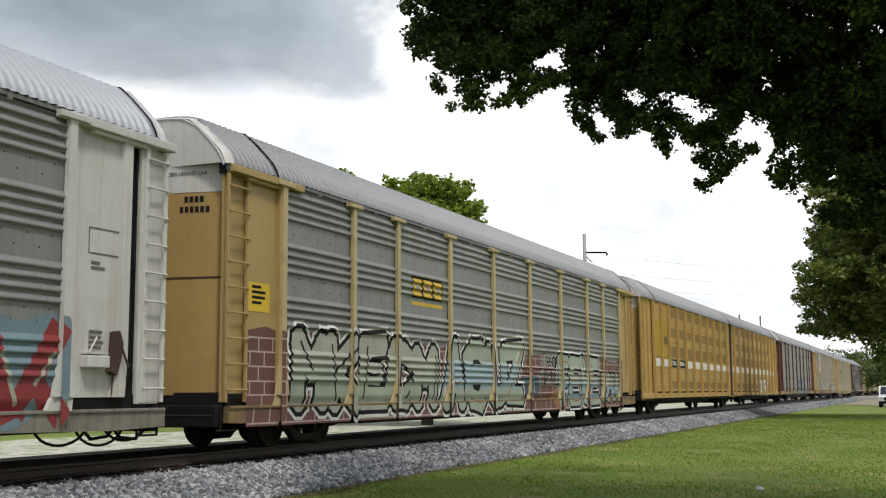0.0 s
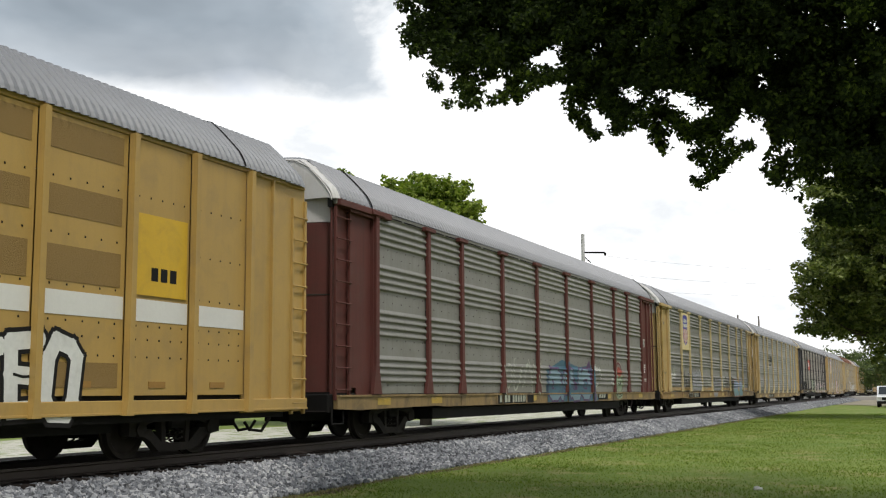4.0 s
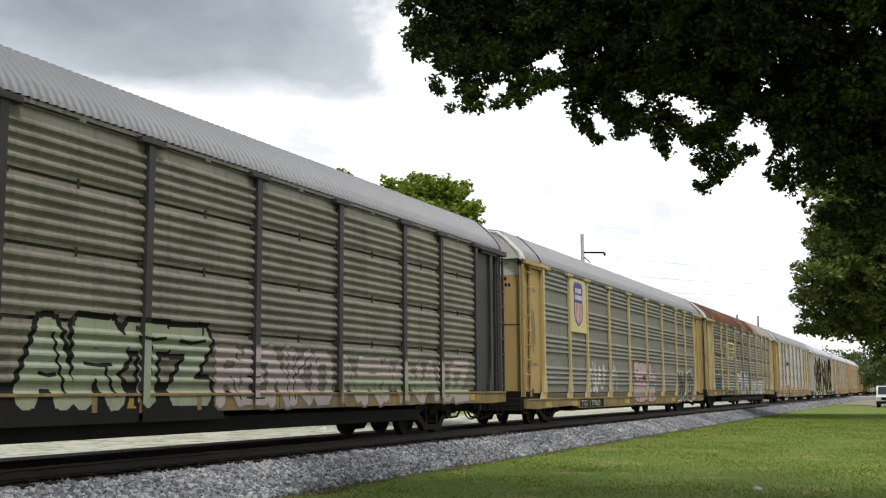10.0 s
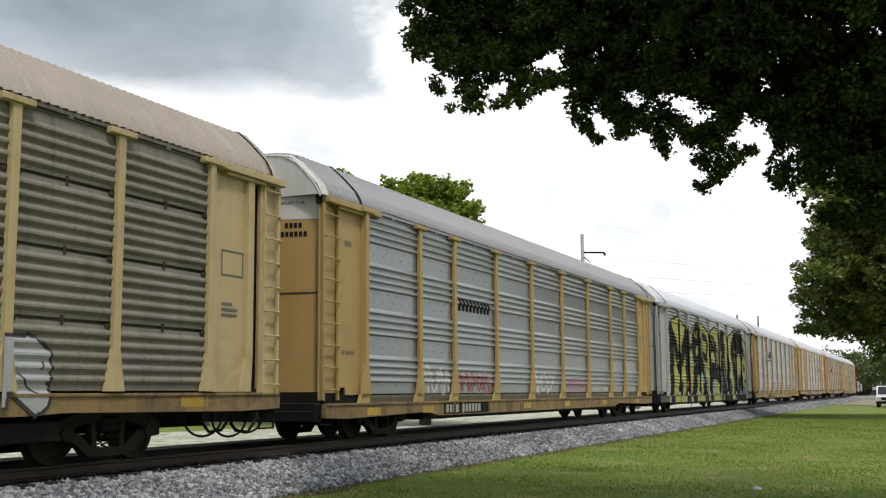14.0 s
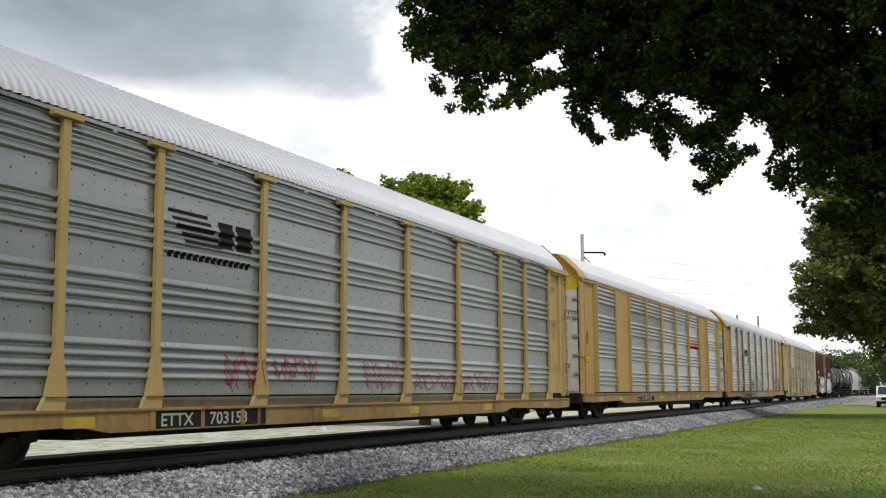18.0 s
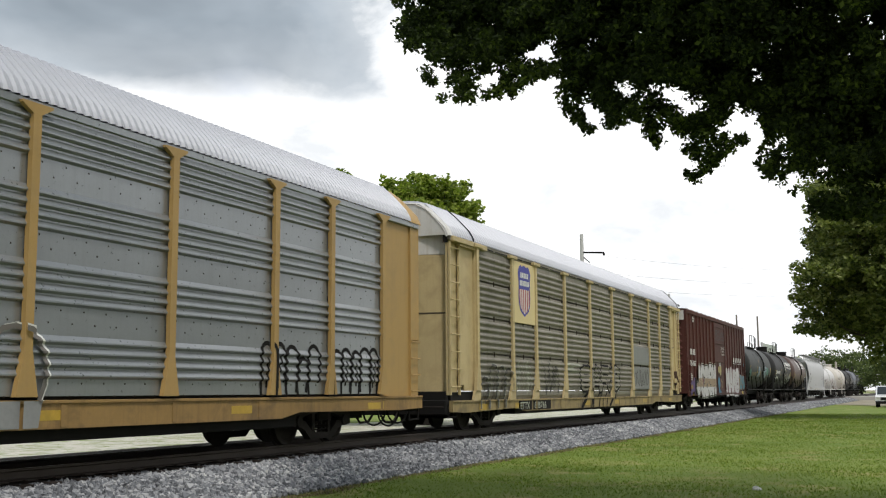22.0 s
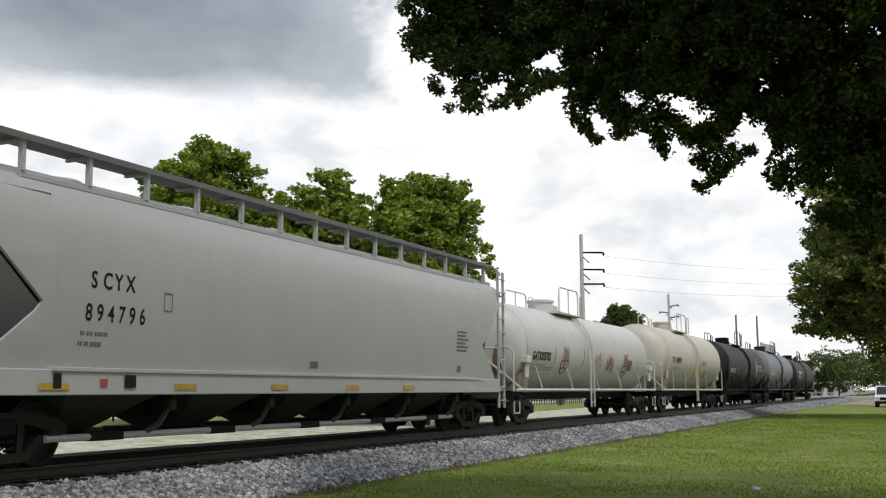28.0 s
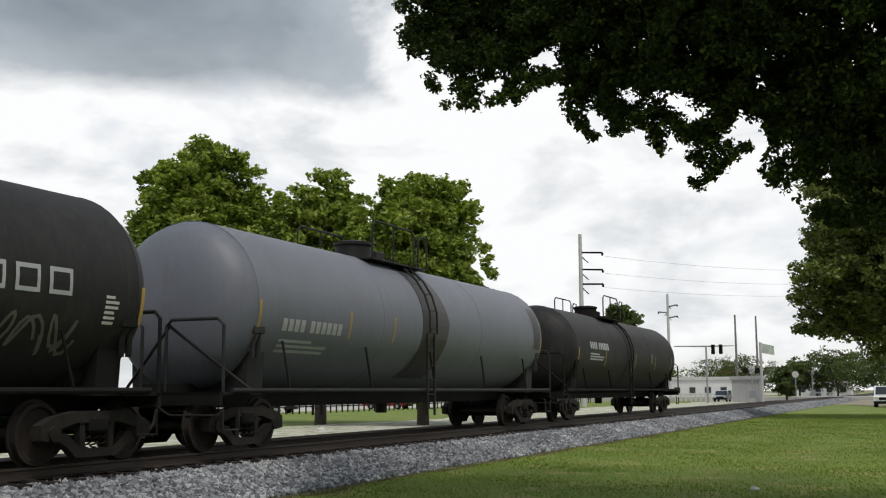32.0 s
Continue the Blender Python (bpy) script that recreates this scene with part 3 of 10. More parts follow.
def autorack(label, s0, skin, panel, roof, cap, door, posts=DEFAULT_POSTS, style="triple", post_skin=None, z0=0.95, flare=True, caps=True, sill=None,
             closed=(), length=RACK_L, bogies=(3.5, 23.35), door_low=None, ladder=True, end_band=0.95, name="autorack_railcar", hood=None, rail_skin=None, flat_door=False, brake=False, sills=None):
    """A covered car-carrying railcar. skin paints posts, ends and sills; panel the ribbed side panels; closed lists bays with smooth plates."""
    car = tagged(new(name), label, "railcar", "railcars of the freight train")
    TRAIN.append((car, s0))
    post_skin, sill, door_low = post_skin or skin, sill or skin, door_low or door
    ztop = EAVE - 0.1
    if style == "board":
        z0 = 1.02
    lo, hi = sills or SILLS["flat" if flat_door else style]
    low_sill = hi < 0.8
    part("deck", shared(("deck", length, lo), lambda: Build().box(0.3, length - 0.3, -1.44, 1.44, hi - 0.05, z0 + 0.02).box(0.5, length - 0.5, -0.28, 0.28, 0.42, 0.88).box(5.0, length - 5.2, -1.38, 1.38, 0.36, 0.62, 0.02)), M_BLACK, car, "black steel underframe")
    part("inner_deck", shared(("inner_deck", length), lambda: Build().box(0.5, length - 0.5, -1.4, 1.4, 2.75, 2.83)), M_BLACK, car, "upper loading deck inside")
    far0 = posts[-1] + 0.07
    for s in (-1, 1):
        flip = pose(0, 0, 0) if s < 0 else pose(length, 0, 0, 0, 0, 180)
        part("side_sill", shared(("side_sill", length, lo), lambda: sill_mesh(length, lo, hi)), sill, car, at=flip)
        part("top_rail", shared(("top_rail", length), lambda: Build().box(0.15, length - 0.15, -1.53, -1.4, EAVE - 0.1, EAVE + 0.02, 0.012)), rail_skin or panel, car, at=flip)
        if low_sill:
            part("apron", shared(("apron", length, z0, posts[0], posts[-1]), lambda: Build().sweep_x([(-1.445, hi + 0.002), (-1.455, hi + 0.03), (-1.49, hi + 0.11), (-1.50, z0 - 0.03), (-1.46, z0 - 0.028)], posts[0], posts[-1])), M_GALV_DARK, car, "dark curved apron under the panels", at=flip)
        for i, x in enumerate(posts):
            part("post", shared(("post", z0, flare, caps, low_sill), lambda: post_mesh(z0 - 0.01, ztop + 0.06, flare, caps, hi - 0.01 if low_sill else 0)), post_skin, car, at=flip @ pose(x if s < 0 else length - x, -1.52, 0))
        for i in range(len(posts) - 1):
            x, w = posts[i] + 0.06, posts[i + 1] - posts[i] - 0.12
            w = round(w, 2)
            at = pose(x, -1.50, 0) if s < 0 else pose(x + w, 1.50, 0, 0, 0, 180)
            if i in closed:
                part("plate", shared(("plate", w, z0), lambda: Build().box(0, w, -0.015, 0.02, z0, ztop, 0.004)), skin, car, "smooth painted plate", at=at)
                continue
            p = part("side_panel", shared(("side_panel", w, z0, style), lambda: panel_mesh(w, z0, ztop, style)), panel, car, at=at)
            if s < 0:
                tagged(part("rivets", shared(("rivets", w, z0, style), lambda: rivet_mesh(w, z0, ztop, style)), M_RIVET, p, "rusty rivet heads"), kind="stuff")
                if not flat_door:
                    # no opening here: the slots' shade is laid on as thin black strips
                    for a, c in ((0.2, w * 0.48), (w * 0.53, w - 0.2)):
                        part("slot", shared(("slot", round(c - a, 2)), lambda: Build().box(0.0, c - a, -0.034, 0.0, -0.016, 0.016)), M_BLACK, p, "black strip standing for the shade in an air slot under the eave", at=(a, 0, ztop + 0.035))
        if ladder:
            part("corner_plate", shared(("corner_plate", z0), lambda: Build().box(0.14, 0.78, -1.42, -1.39, z0 - 0.12, EAVE - 0.12, 0.004)), skin, car, at=flip)
            part("ladder", shared(("ladder", z0), lambda: ladder_mesh(z0 - 0.12, EAVE - 0.14, 0.56)), skin, car, at=flip @ pose(0.2, -1.48, 0))
            part("end_plate", shared(("end_plate", posts[0], z0), lambda: end_bay_mesh(0.80, posts[0] - 0.06, z0, ztop, False)), skin, car, "smooth painted end bay", at=flip)
            part("end_plate", shared(("far_end_plate", far0, z0), lambda: end_bay_mesh(far0, length - 0.84, z0, ztop, True)), skin, car, "smooth painted end bay", at=flip)
            # black backing plate in place of the shade inside this gap
            part("door_gap", shared(("door_gap", length), lambda: Build().box(length - 0.86, length - 0.60, -1.38, -1.34, z0 - 0.1, ztop)), M_BLACK, car, "black plate standing for the shade in the gap beside the end door", at=flip)
            part("corner_plate", shared(("far_corner_plate", length), lambda: Build().box(length - 0.60, length - 0.06, -1.45, -1.41, z0 - 0.12, EAVE - 0.12, 0.004).box(length - 0.62, length - 0.52, -1.50, -1.45, z0 - 0.12, EAVE - 0.12, 0.004)), skin, car, at=flip)
            part("ladder", shared(("far_ladder", z0), lambda: ladder_mesh(z0 - 0.10, EAVE - 0.16, 0.44)), skin, car, at=flip @ pose(length - 0.52, -1.51, 0))
            for x0, x1 in ((0.18, 2.45), (length - 2.2, length + 0.05)):
                part("corner_bracket", shared(("corner_bracket", x0), lambda: Build().box(x0, x1, -1.60, -1.42, EAVE - 0.13, EAVE + 0.0, 0.012).box(x0 + 0.5, x1 - 0.6, -1.55, -1.42, EAVE - 0.19, EAVE - 0.13, 0.008)), skin, car, "long bracket along the eave", at=flip)
        else:
            a, c = (0.05, posts[0] - 0.07)
            part("end_plate", shared(("flat_end_plate", c), lambda: Build().box(0.05, 0.52, -1.49, -1.45, 2.1, ztop + 0.06, 0.03).box(0.05, c, -1.457, -1.42, z0 - 0.05, ztop + 0.06, 0.004).box(0.50, 0.54, -1.51, -1.45, z0 - 0.05, ztop + 0.06).box(c - 0.04, c + 0.04, -1.53, -1.42, z0, ztop + 0.06)), skin, car, "smooth painted end bay", at=flip)
            part("end_plate", shared(("flat_far_plate", far0, length), lambda: Build().box(length - 0.52, length - 0.05, -1.49, -1.45, 2.1, ztop + 0.06, 0.03).box(far0, length - 0.05, -1.457, -1.42, z0 - 0.05, ztop + 0.06, 0.004).box(length - 0.54, length - 0.50, -1.51, -1.45, z0 - 0.05, ztop + 0.06)), skin, car, "smooth painted end bay", at=flip)
            for x in (0.10, length - 0.52):
                for k in range(4):
                    part("grab_iron", shared("grab_iron", lambda: Build().tube([(0.0, 0.05, 0), (0.0, -0.06, 0), (0.42, -0.06, 0), (0.42, 0.05, 0)], 0.014, 6)), skin, car, at=flip @ pose(x, -1.47, 1.0 + 0.36 * k))
    for end in (0, 1):
        at = pose(0, 0, 0) if end == 0 else pose(length, 0, 0, 0, 0, 180)
        for sd in (-1, 1):
            if flat_door:
                d = part("end_door", shared(("flat_door", sd), lambda: Build().box(0.10, 0.15, min(0.012 * sd, 1.36 * sd), max(0.012 * sd, 1.36 * sd), 0.72, 4.34, 0.006)), door_low, car, "flat white door leaf", at=at)
                for y, w in ((0.12, 0.018), (0.42, 0.022), (0.80, 0.05)):
                    part("lock_rod", shared(("lock_rod", sd, y), lambda: Build().box(0.05, 0.10, sd * y - w, sd * y + w, 0.80, 5.1 if y < 0.7 else 3.3, 0.01).box(0.04, 0.06, sd * y - w * 0.4, sd * y + w * 0.4, 3.4, 5.1)), M_LOCKROD, d, "grey lock rod")
                for k in range(6):
                    part("hinge", shared(("door_hinge", sd), lambda: Build().box(0.06, 0.1, sd * 1.3 - 0.1, sd * 1.3 + 0.1, -0.05, 0.05, 0.01)), M_LOCKROD, d, at=pose(0, 0, 0.95 + 0.62 * k))
                tagged(part("bolts", shared(("door_bolts", sd), lambda: bolt_grid(sd)), M_RIVET, d, "dark bolt heads"), kind="stuff")
            else:
                d = part("end_door", shared(("end_door", sd, end_band), lambda: end_door_mesh(end_band, 4.30, sd), True), door_low, car, at=at)
                part("door_seam", shared(("door_seam", sd), lambda: end_door_mesh(2.86, 2.89, sd)), M_RIVET, d, "rusty seam across the door", at=(-0.008, 0, 0))
                part("door_top", shared(("door_top", sd), lambda: end_door_mesh(4.31, EAVE + 0.06, sd), True), cap, d, "pale painted upper door panel")
        if flat_door:
            part("end_cap", shared("flat_end_cap", lambda: end_plate_mesh(4.35, 0.10)), cap, car, "bright yellow head plate over the doors", at=at)
            part("roof_hood", shared("roof_hood", end_cap_mesh, True), hood or roof, car, "smooth hood over the car's end", at=at @ pose(0.0, 0, 0))
        else:
            part("end_cap", shared("end_cap", lambda: end_plate_mesh(EAVE + 0.02, 0.08)), cap, car, "pale head plate over the doors", at=at)
            part("roof_hood", shared("short_hood", lambda: end_cap_mesh(0.26), True), cap, car, "pale flashing over the car's end", at=at @ pose(0.07, 0, 0))
            part("roof_strap", shared("roof_strap", strap_mesh, True), M_BLACK, car, "dark strap over the roof", at=at @ pose(1.55 if end == 0 else 0.42, 0, 0))
            for sd in (-1, 1):
                # black block in place of the shade in the open corner under the roof
                part("corner_gap", shared(("corner_gap", sd), lambda: Build().box(0.10, 0.20, sd * 1.40 - 0.05, sd * 1.40 + 0.05, EAVE - 0.16, EAVE + 0.16)), M_BLACK, car, at=at)
        part("end_beam", shared(("end_beam", hi), lambda: Build().box(0.0, 0.22, -1.44, 1.44, hi - 0.34, hi + 0.02, 0.02).box(0.1, 0.24, -1.4, 1.4, hi + 0.02, z0 + 0.04)), M_BLACK, car, at=at)
        for sd in (-1, 1):
            part("step", shared("step", lambda: Build().tube([(0.1, 0, 0.7), (0.1, 0, 0.38), (0.55, 0, 0.38), (0.55, 0, 0.7)], 0.02, 6)), M_BLACK, car, at=at @ pose(0, sd * 1.47, 0))
    x0 = 0.62 if flat_door else 0.2
    part("roof", shared(("roof", x0, length), lambda: roof_mesh(x0, length - x0)), roof, car, "arched corrugated metal roof")
    if brake:
        bx = part("handbrake", shared("handbrake_box", lambda: Build().box(0.0, 0.42, -0.16, 0.0, 0.0, 0.16, 0.01).box(0.02, 0.4, -0.15, 0.0, 0.18, 0.2).tube([(0.05, -0.12, 0.2), (0.30, -0.02, 0.42)], 0.014, 6)), skin, car, "handbrake step on the end bay", at=pose(25.45, -1.46, 1.33))
        part("brake_lever", shared("brake_lever", lambda: Build().prism([(0.50, -0.05), (0.62, -0.1), (0.70, 0.12), (0.74, 0.34), (0.66, 0.52), (0.58, 0.50), (0.56, 0.2)], -0.12, 0.0).tube([(0.66, -0.1, 0.4), (0.80, -0.16, 0.02)], 0.02, 6).tube([(0.6, -0.06, -0.08), (0.58, -0.06, -0.4)], 0.012, 5)), M_RUSTIRON, bx, "rusty brake lever")
    for k, (xa, drop) in enumerate(((length - 2.4, 0.30), (length - 1.5, 0.26), (length - 0.8, 0.30))):
        part("air_hose", shared(("air_hose", k), lambda: Build().tube([(0.51 - 0.51 * math.cos(math.pi * i / 12), 0, 0.66 - (0.66 - drop) * math.sin(math.pi * i / 12) ** 0.8) for i in range(13)], 0.02, 7)), M_BLACK, car, "drooping rubber hose", at=pose(xa, -1.3 + 0.12 * k, 0))
    for x in bogies:
        add_bogie(car, x)
    add_couplers(car, length)
    return car


def bolt_grid(sd):
    """Bolt heads over one flat door leaf."""
    b = Build()
    for z in np.arange(1.0, 3.8, 0.45):
        for y in (0.25, 0.55, 0.95, 1.15):
            b.add([(0.098, sd * y - 0.010, z - 0.010), (0.098, sd * y + 0.010, z - 0.010), (0.098, sd * y + 0.010, z + 0.010), (0.098, sd * y - 0.010, z + 0.010), (0.088, sd * y, z)], [(0, 1, 4), (1, 2, 4), (2, 3, 4), (3, 0, 4)])
    return b


# ---- paint on the cars: flat shapes that follow the ribs, posts and sills under them ----
def clip(poly, axis, lim, keep_above):
    out = []
    n = len(poly)
    for i in range(n):
        a, b = poly[i], poly[(i + 1) % n]
        da, db = a[axis] - lim, b[axis] - lim
        ia, ib = (da >= 0, db >= 0) if keep_above else (da <= 0, db <= 0)
        if ia:
            out.append(a)
        if ia != ib:
            t = da / (da - db)
            out.append((a[0] + (b[0] - a[0]) * t, a[1] + (b[1] - a[1]) * t))
    return out


class Side:
    """The near side of a car as a surface: bands up the side, and raised posts along it."""

    def __init__(self, style="triple", posts=DEFAULT_POSTS, z0=0.95, ztop=EAVE - 0.1, bay=(1.8, 25.05), flat=None, sill_top=None):
        self.flat = flat
        if style == "board":
            z0 = 1.02
        knots = [(0.35, -1.535), (0.985, -1.535), (z0, -1.50)] if style == "board" else [(0.35, -1.535), (0.77, -1.535), (0.772, -1.445), (0.80, -1.455), (0.88, -1.49), (z0 - 0.03, -1.50), (z0, -1.50)]
        if sill_top:
            knots = [(0.35, -1.535), (sill_top, -1.535), (sill_top + 0.004, -1.50), (z0, -1.50)]
            if sill_top < 0.8:
                knots[2:] = [(sill_top + 0.002, -1.445), (sill_top + 0.03, -1.455), (sill_top + 0.11, -1.49), (z0 - 0.03, -1.50), (z0, -1.50)]
        for z in rib_levels(style, z0, ztop):
            knots += [(z + h, -1.50 + d) for h, d in rib_shape(style)]
        knots.append((ztop, -1.50))
        if flat is not None:
            knots = [(0.4 + 0.5 * i, flat) for i in range(10)]
        self.knots, self.posts, self.z0, self.bay = knots, posts if flat is None else (), z0, bay

    def lay(self, polys, lift):
        """Polygons of (x, z), cut to the surface: returns vertices and faces."""
        v, f = [], []
        cuts = sorted([c for p in self.posts for c in (p - 0.076, p + 0.076)])
        for step, poly in enumerate(polys):
            up = lift + 0.00008 * (step % 29)
            x0, x1 = min(p[0] for p in poly), max(p[0] for p in poly)
            lo, hi = min(p[1] for p in poly), max(p[1] for p in poly)
            edges = [-1e3] + [c for c in cuts if x0 < c < x1] + [1e3]
            for ea, eb in zip(edges, edges[1:]):
                mid = (max(ea, x0) + min(eb, x1)) / 2
                post = any(abs(mid - p) < 0.077 for p in self.posts)
                smooth = self.flat is None and not (self.bay[0] < mid < self.bay[1])
                col = poly
                if ea > -1e3:
                    col = clip(col, 0, ea, True)
                if eb < 1e3 and col:
                    col = clip(col, 0, eb, False)
                if len(col) < 3:
                    continue
                if post or smooth:
                    for c, y in ((col, -1.597),) if post else ((clip(col, 1, 0.93, True), -1.462), (clip(col, 1, 0.93, False), -1.536)):
                        if len(c) > 2:
                            f.append(tuple(range(len(v), len(v) + len(c))))
                            v += [(x, y - up, z) for x, z in c]
                    continue
                for (za, ya), (zb, yb) in zip(self.knots, self.knots[1:]):
                    if zb <= lo or za >= hi:
                        continue
                    c = clip(col, 1, za, True)
                    c = clip(c, 1, zb, False) if len(c) > 2 else []
                    if len(c) < 3:
                        continue
                    base = len(v)
                    v += [(x, ya + (yb - ya) * (z - za) / max(1e-6, zb - za) - up, z) for x, z in c]
                    f.append(tuple(range(base, base + len(c))))
        return v, f


class Tank(Side):
    """The near flank of a lying cylinder."""

    def __init__(self, zc, r):
        self.zc, self.r = zc, r
        self.flat, self.posts, self.bay = 0.0, (), (-1e3, 1e3)
        self.knots = []
        for i in range(25):
            a = radians(-75 + 150 * i / 24)
            self.knots.append((zc + r * math.sin(a), -r * math.cos(a)))


def paint(car, name, side, layers, label, lift0=0.004):
    """One painted piece: layers of (material, polygons), each a little proud of the one below."""
    me = bpy.data.meshes.new(name)
    vs, fs, ids = [], [], []
    mats = []
    for k, (m, polys) in enumerate(layers):
        if m not in mats:
            mats.append(m)
        v, f = side.lay(polys, lift0 + 0.0025 * k)
        fs += [tuple(i + len(vs) for i in q) for q in f]
        vs += v
        ids += [mats.index(m)] * len(f)
    me.from_pydata(vs, [], fs)
    for m in mats:
        me.materials.append(m)
    me.polygons.foreach_set("material_index", ids)
    me.update()
    ob = part(name, me, None, car, label)
    return ob


def rect(x0, x1, z0, z1):
    return [(x0, z0), (x1, z0), (x1, z1), (x0, z1)]


def stroke(pts, w):
    """A brush line of the given width, as quads with round-ish joints."""
    out = []
    for (x0, z0), (x1, z1) in zip(pts, pts[1:]):
        d = math.hypot(x1 - x0, z1 - z0) or 1e-6
        nx, nz = -(z1 - z0) / d * w / 2, (x1 - x0) / d * w / 2
        ex, ez = (x1 - x0) / d * w * 0.3, (z1 - z0) / d * w * 0.3
        out.append([(x0 - ex + nx, z0 - ez + nz), (x0 - ex - nx, z0 - ez - nz), (x1 + ex - nx, z1 + ez - nz), (x1 + ex + nx, z1 + ez + nz)])
    return out


def fan(outline):
    cx, cz = sum(p[0] for p in outline) / len(outline), sum(p[1] for p in outline) / len(outline)
    return [[(cx, cz), outline[i], outline[(i + 1) % len(outline)]] for i in range(len(outline))]


def ellipse(cx, cz, rx, rz, n=18):
    return [(cx + rx * math.cos(2 * math.pi * i / n), cz + rz * math.sin(2 * math.pi * i / n)) for i in range(n)]


def bubble(cx, cz, w, h, rng, n=22):
    """A swollen, uneven outline."""
    k = [rng.uniform(-0.12, 0.12) for _ in range(4)]
    ph = [rng.uniform(0, 6.28) for _ in range(4)]
    out = []
    for i in range(n):
        a = 2 * math.pi * i / n
        c, s = math.cos(a), math.sin(a)
        sq = (abs(c) ** 3.2 + abs(s) ** 3.2) ** (-1 / 3.2)
        r = sq * (1 + sum(k[j] * math.sin((j + 2) * a + ph[j]) for j in range(4)))
        out.append((cx + w / 2 * r * c, cz + h / 2 * r * s))
    return out


def grown(outline, d):
    cx, cz = sum(p[0] for p in outline) / len(outline), sum(p[1] for p in outline) / len(outline)
    out = []
    for x, z in outline:
        ln = math.hypot(x - cx, z - cz) or 1
        out.append((x + (x - cx) / ln * d, z + (z - cz) / ln * d))
    return out


# bones of sprayed letters: strokes of grid points, across 0 to 4 and up 0 to 6
GLYPHS = {"A": "00.26.40 12.32", "B": "00.06.36.45.34.03 34.43.41.30.00", "C": "45.36.16.05.01.10.30.41", "D": "00.06.26.44.42.20.00", "E": "46.06.00.40 03.33", "F": "46.06.00 03.33", "G": "45.36.16.05.01.10.30.41.43.23",
          "H": "00.06 40.46 03.43", "I": "20.26", "J": "36.31.20.10.01", "K": "00.06 46.03.40", "L": "06.00.40", "M": "00.06.23.46.40", "N": "00.06.40.46", "O": "10.01.05.16.36.45.41.30.10", "P": "00.06.36.45.44.33.03",
          "R": "00.06.36.45.44.33.03 23.40", "S": "45.36.16.05.04.13.33.42.41.30.10.01", "T": "06.46 26.20", "U": "06.01.10.30.41.46", "V": "06.20.46", "Y": "06.23.46 23.20", "Z": "06.46.00.40"}


def bones(ch, x0, x1, z0, z1, rng, wob=0.25, lean=0.0):
    """The strokes of one letter, fitted to a box, each point a little astray."""
    out = []
    for run in GLYPHS[ch].split():
        pts = []
        for p in run.split("."):
            u, v = (int(p[0]) + rng.uniform(-wob, wob)) / 4, (int(p[1]) + rng.uniform(-wob, wob)) / 6
            pts.append((x0 + (x1 - x0) * u + lean * (v - 0.5) * (z1 - z0), z0 + (z1 - z0) * v))
        out.append(pts)
    return out


def fat(runs, w):
    """Strokes of the given width with round joints and ends."""
    out = []
    for pts in runs:
        out += stroke(pts, w)
        out += [ellipse(x, z, w * 0.53, w * 0.53, 10) for x, z in pts]
    return out


def throw_up(x0, x1, z0, z1, n, fill, line, seed, lw=0.07, inner=None, shine=None, second=None, word="", weight=0.31, halo=None, band=(0.18, 0.5)):
    """A row of swollen sprayed letters: halo, outline, fill, a second colour across a band, inner strokes and glints."""
    rng = random.Random(seed)
    free = not word
    word = word or "".join(rng.choice("ABCEGKMNORSUZ") for _ in range(n))
    n = len(word)
    w, h = (x1 - x0) / n, z1 - z0
    t = weight * min(w * 1.1, h)
    h0, a, b, c, d, e = [], [], [], [], [], []
    for i, ch in enumerate(word):
        top, low = z1 - rng.uniform(0, 0.10) * h, z0 + rng.uniform(0, 0.06) * h
        runs = bones(ch, x0 + w * (i - 0.03) + t / 2, x0 + w * (i + 1.03) - t / 2, low + t / 2, top - t / 2, rng, 0.28 if free else 0.10, rng.uniform(-0.08, 0.08))
        if halo:
            h0 += fat(runs, t + 3.4 * lw)
        a += fat(runs, t + 2 * lw)
        b += fat(runs, t)
        if second:
            za, zb = z0 + band[0] * h, z0 + band[1] * h
            e += [q for q in (clip(clip(p, 1, za, True), 1, zb, False) for p in b[-len(fat(runs, t)):] if max(v for _, v in p) > za and min(v for _, v in p) < zb) if len(q) > 2]
        for pts in runs:
            k = rng.randrange(len(pts) - 1)
            (px, pz), (qx, qz) = pts[k], pts[k + 1]
            off = t * rng.uniform(0.12, 0.3)
            c += stroke([(px + off, pz), ((px + qx) / 2 + off * 0.6, (pz + qz) / 2 - off * 0.4), (qx + off * 0.4, qz)], lw * 0.6)
            d += stroke([(px - t * 0.24, pz - t * 0.1), (px * 0.75 + qx * 0.25 - t * 0.24, pz * 0.75 + qz * 0.25)], lw * 0.6)
    layers = ([(halo, h0)] if halo else []) + [(line, a), (fill, b)]
    if second:
        layers.append((second, e))
    layers.append((inner or line, c))
    if shine:
        layers.append((shine, d))
    return layers


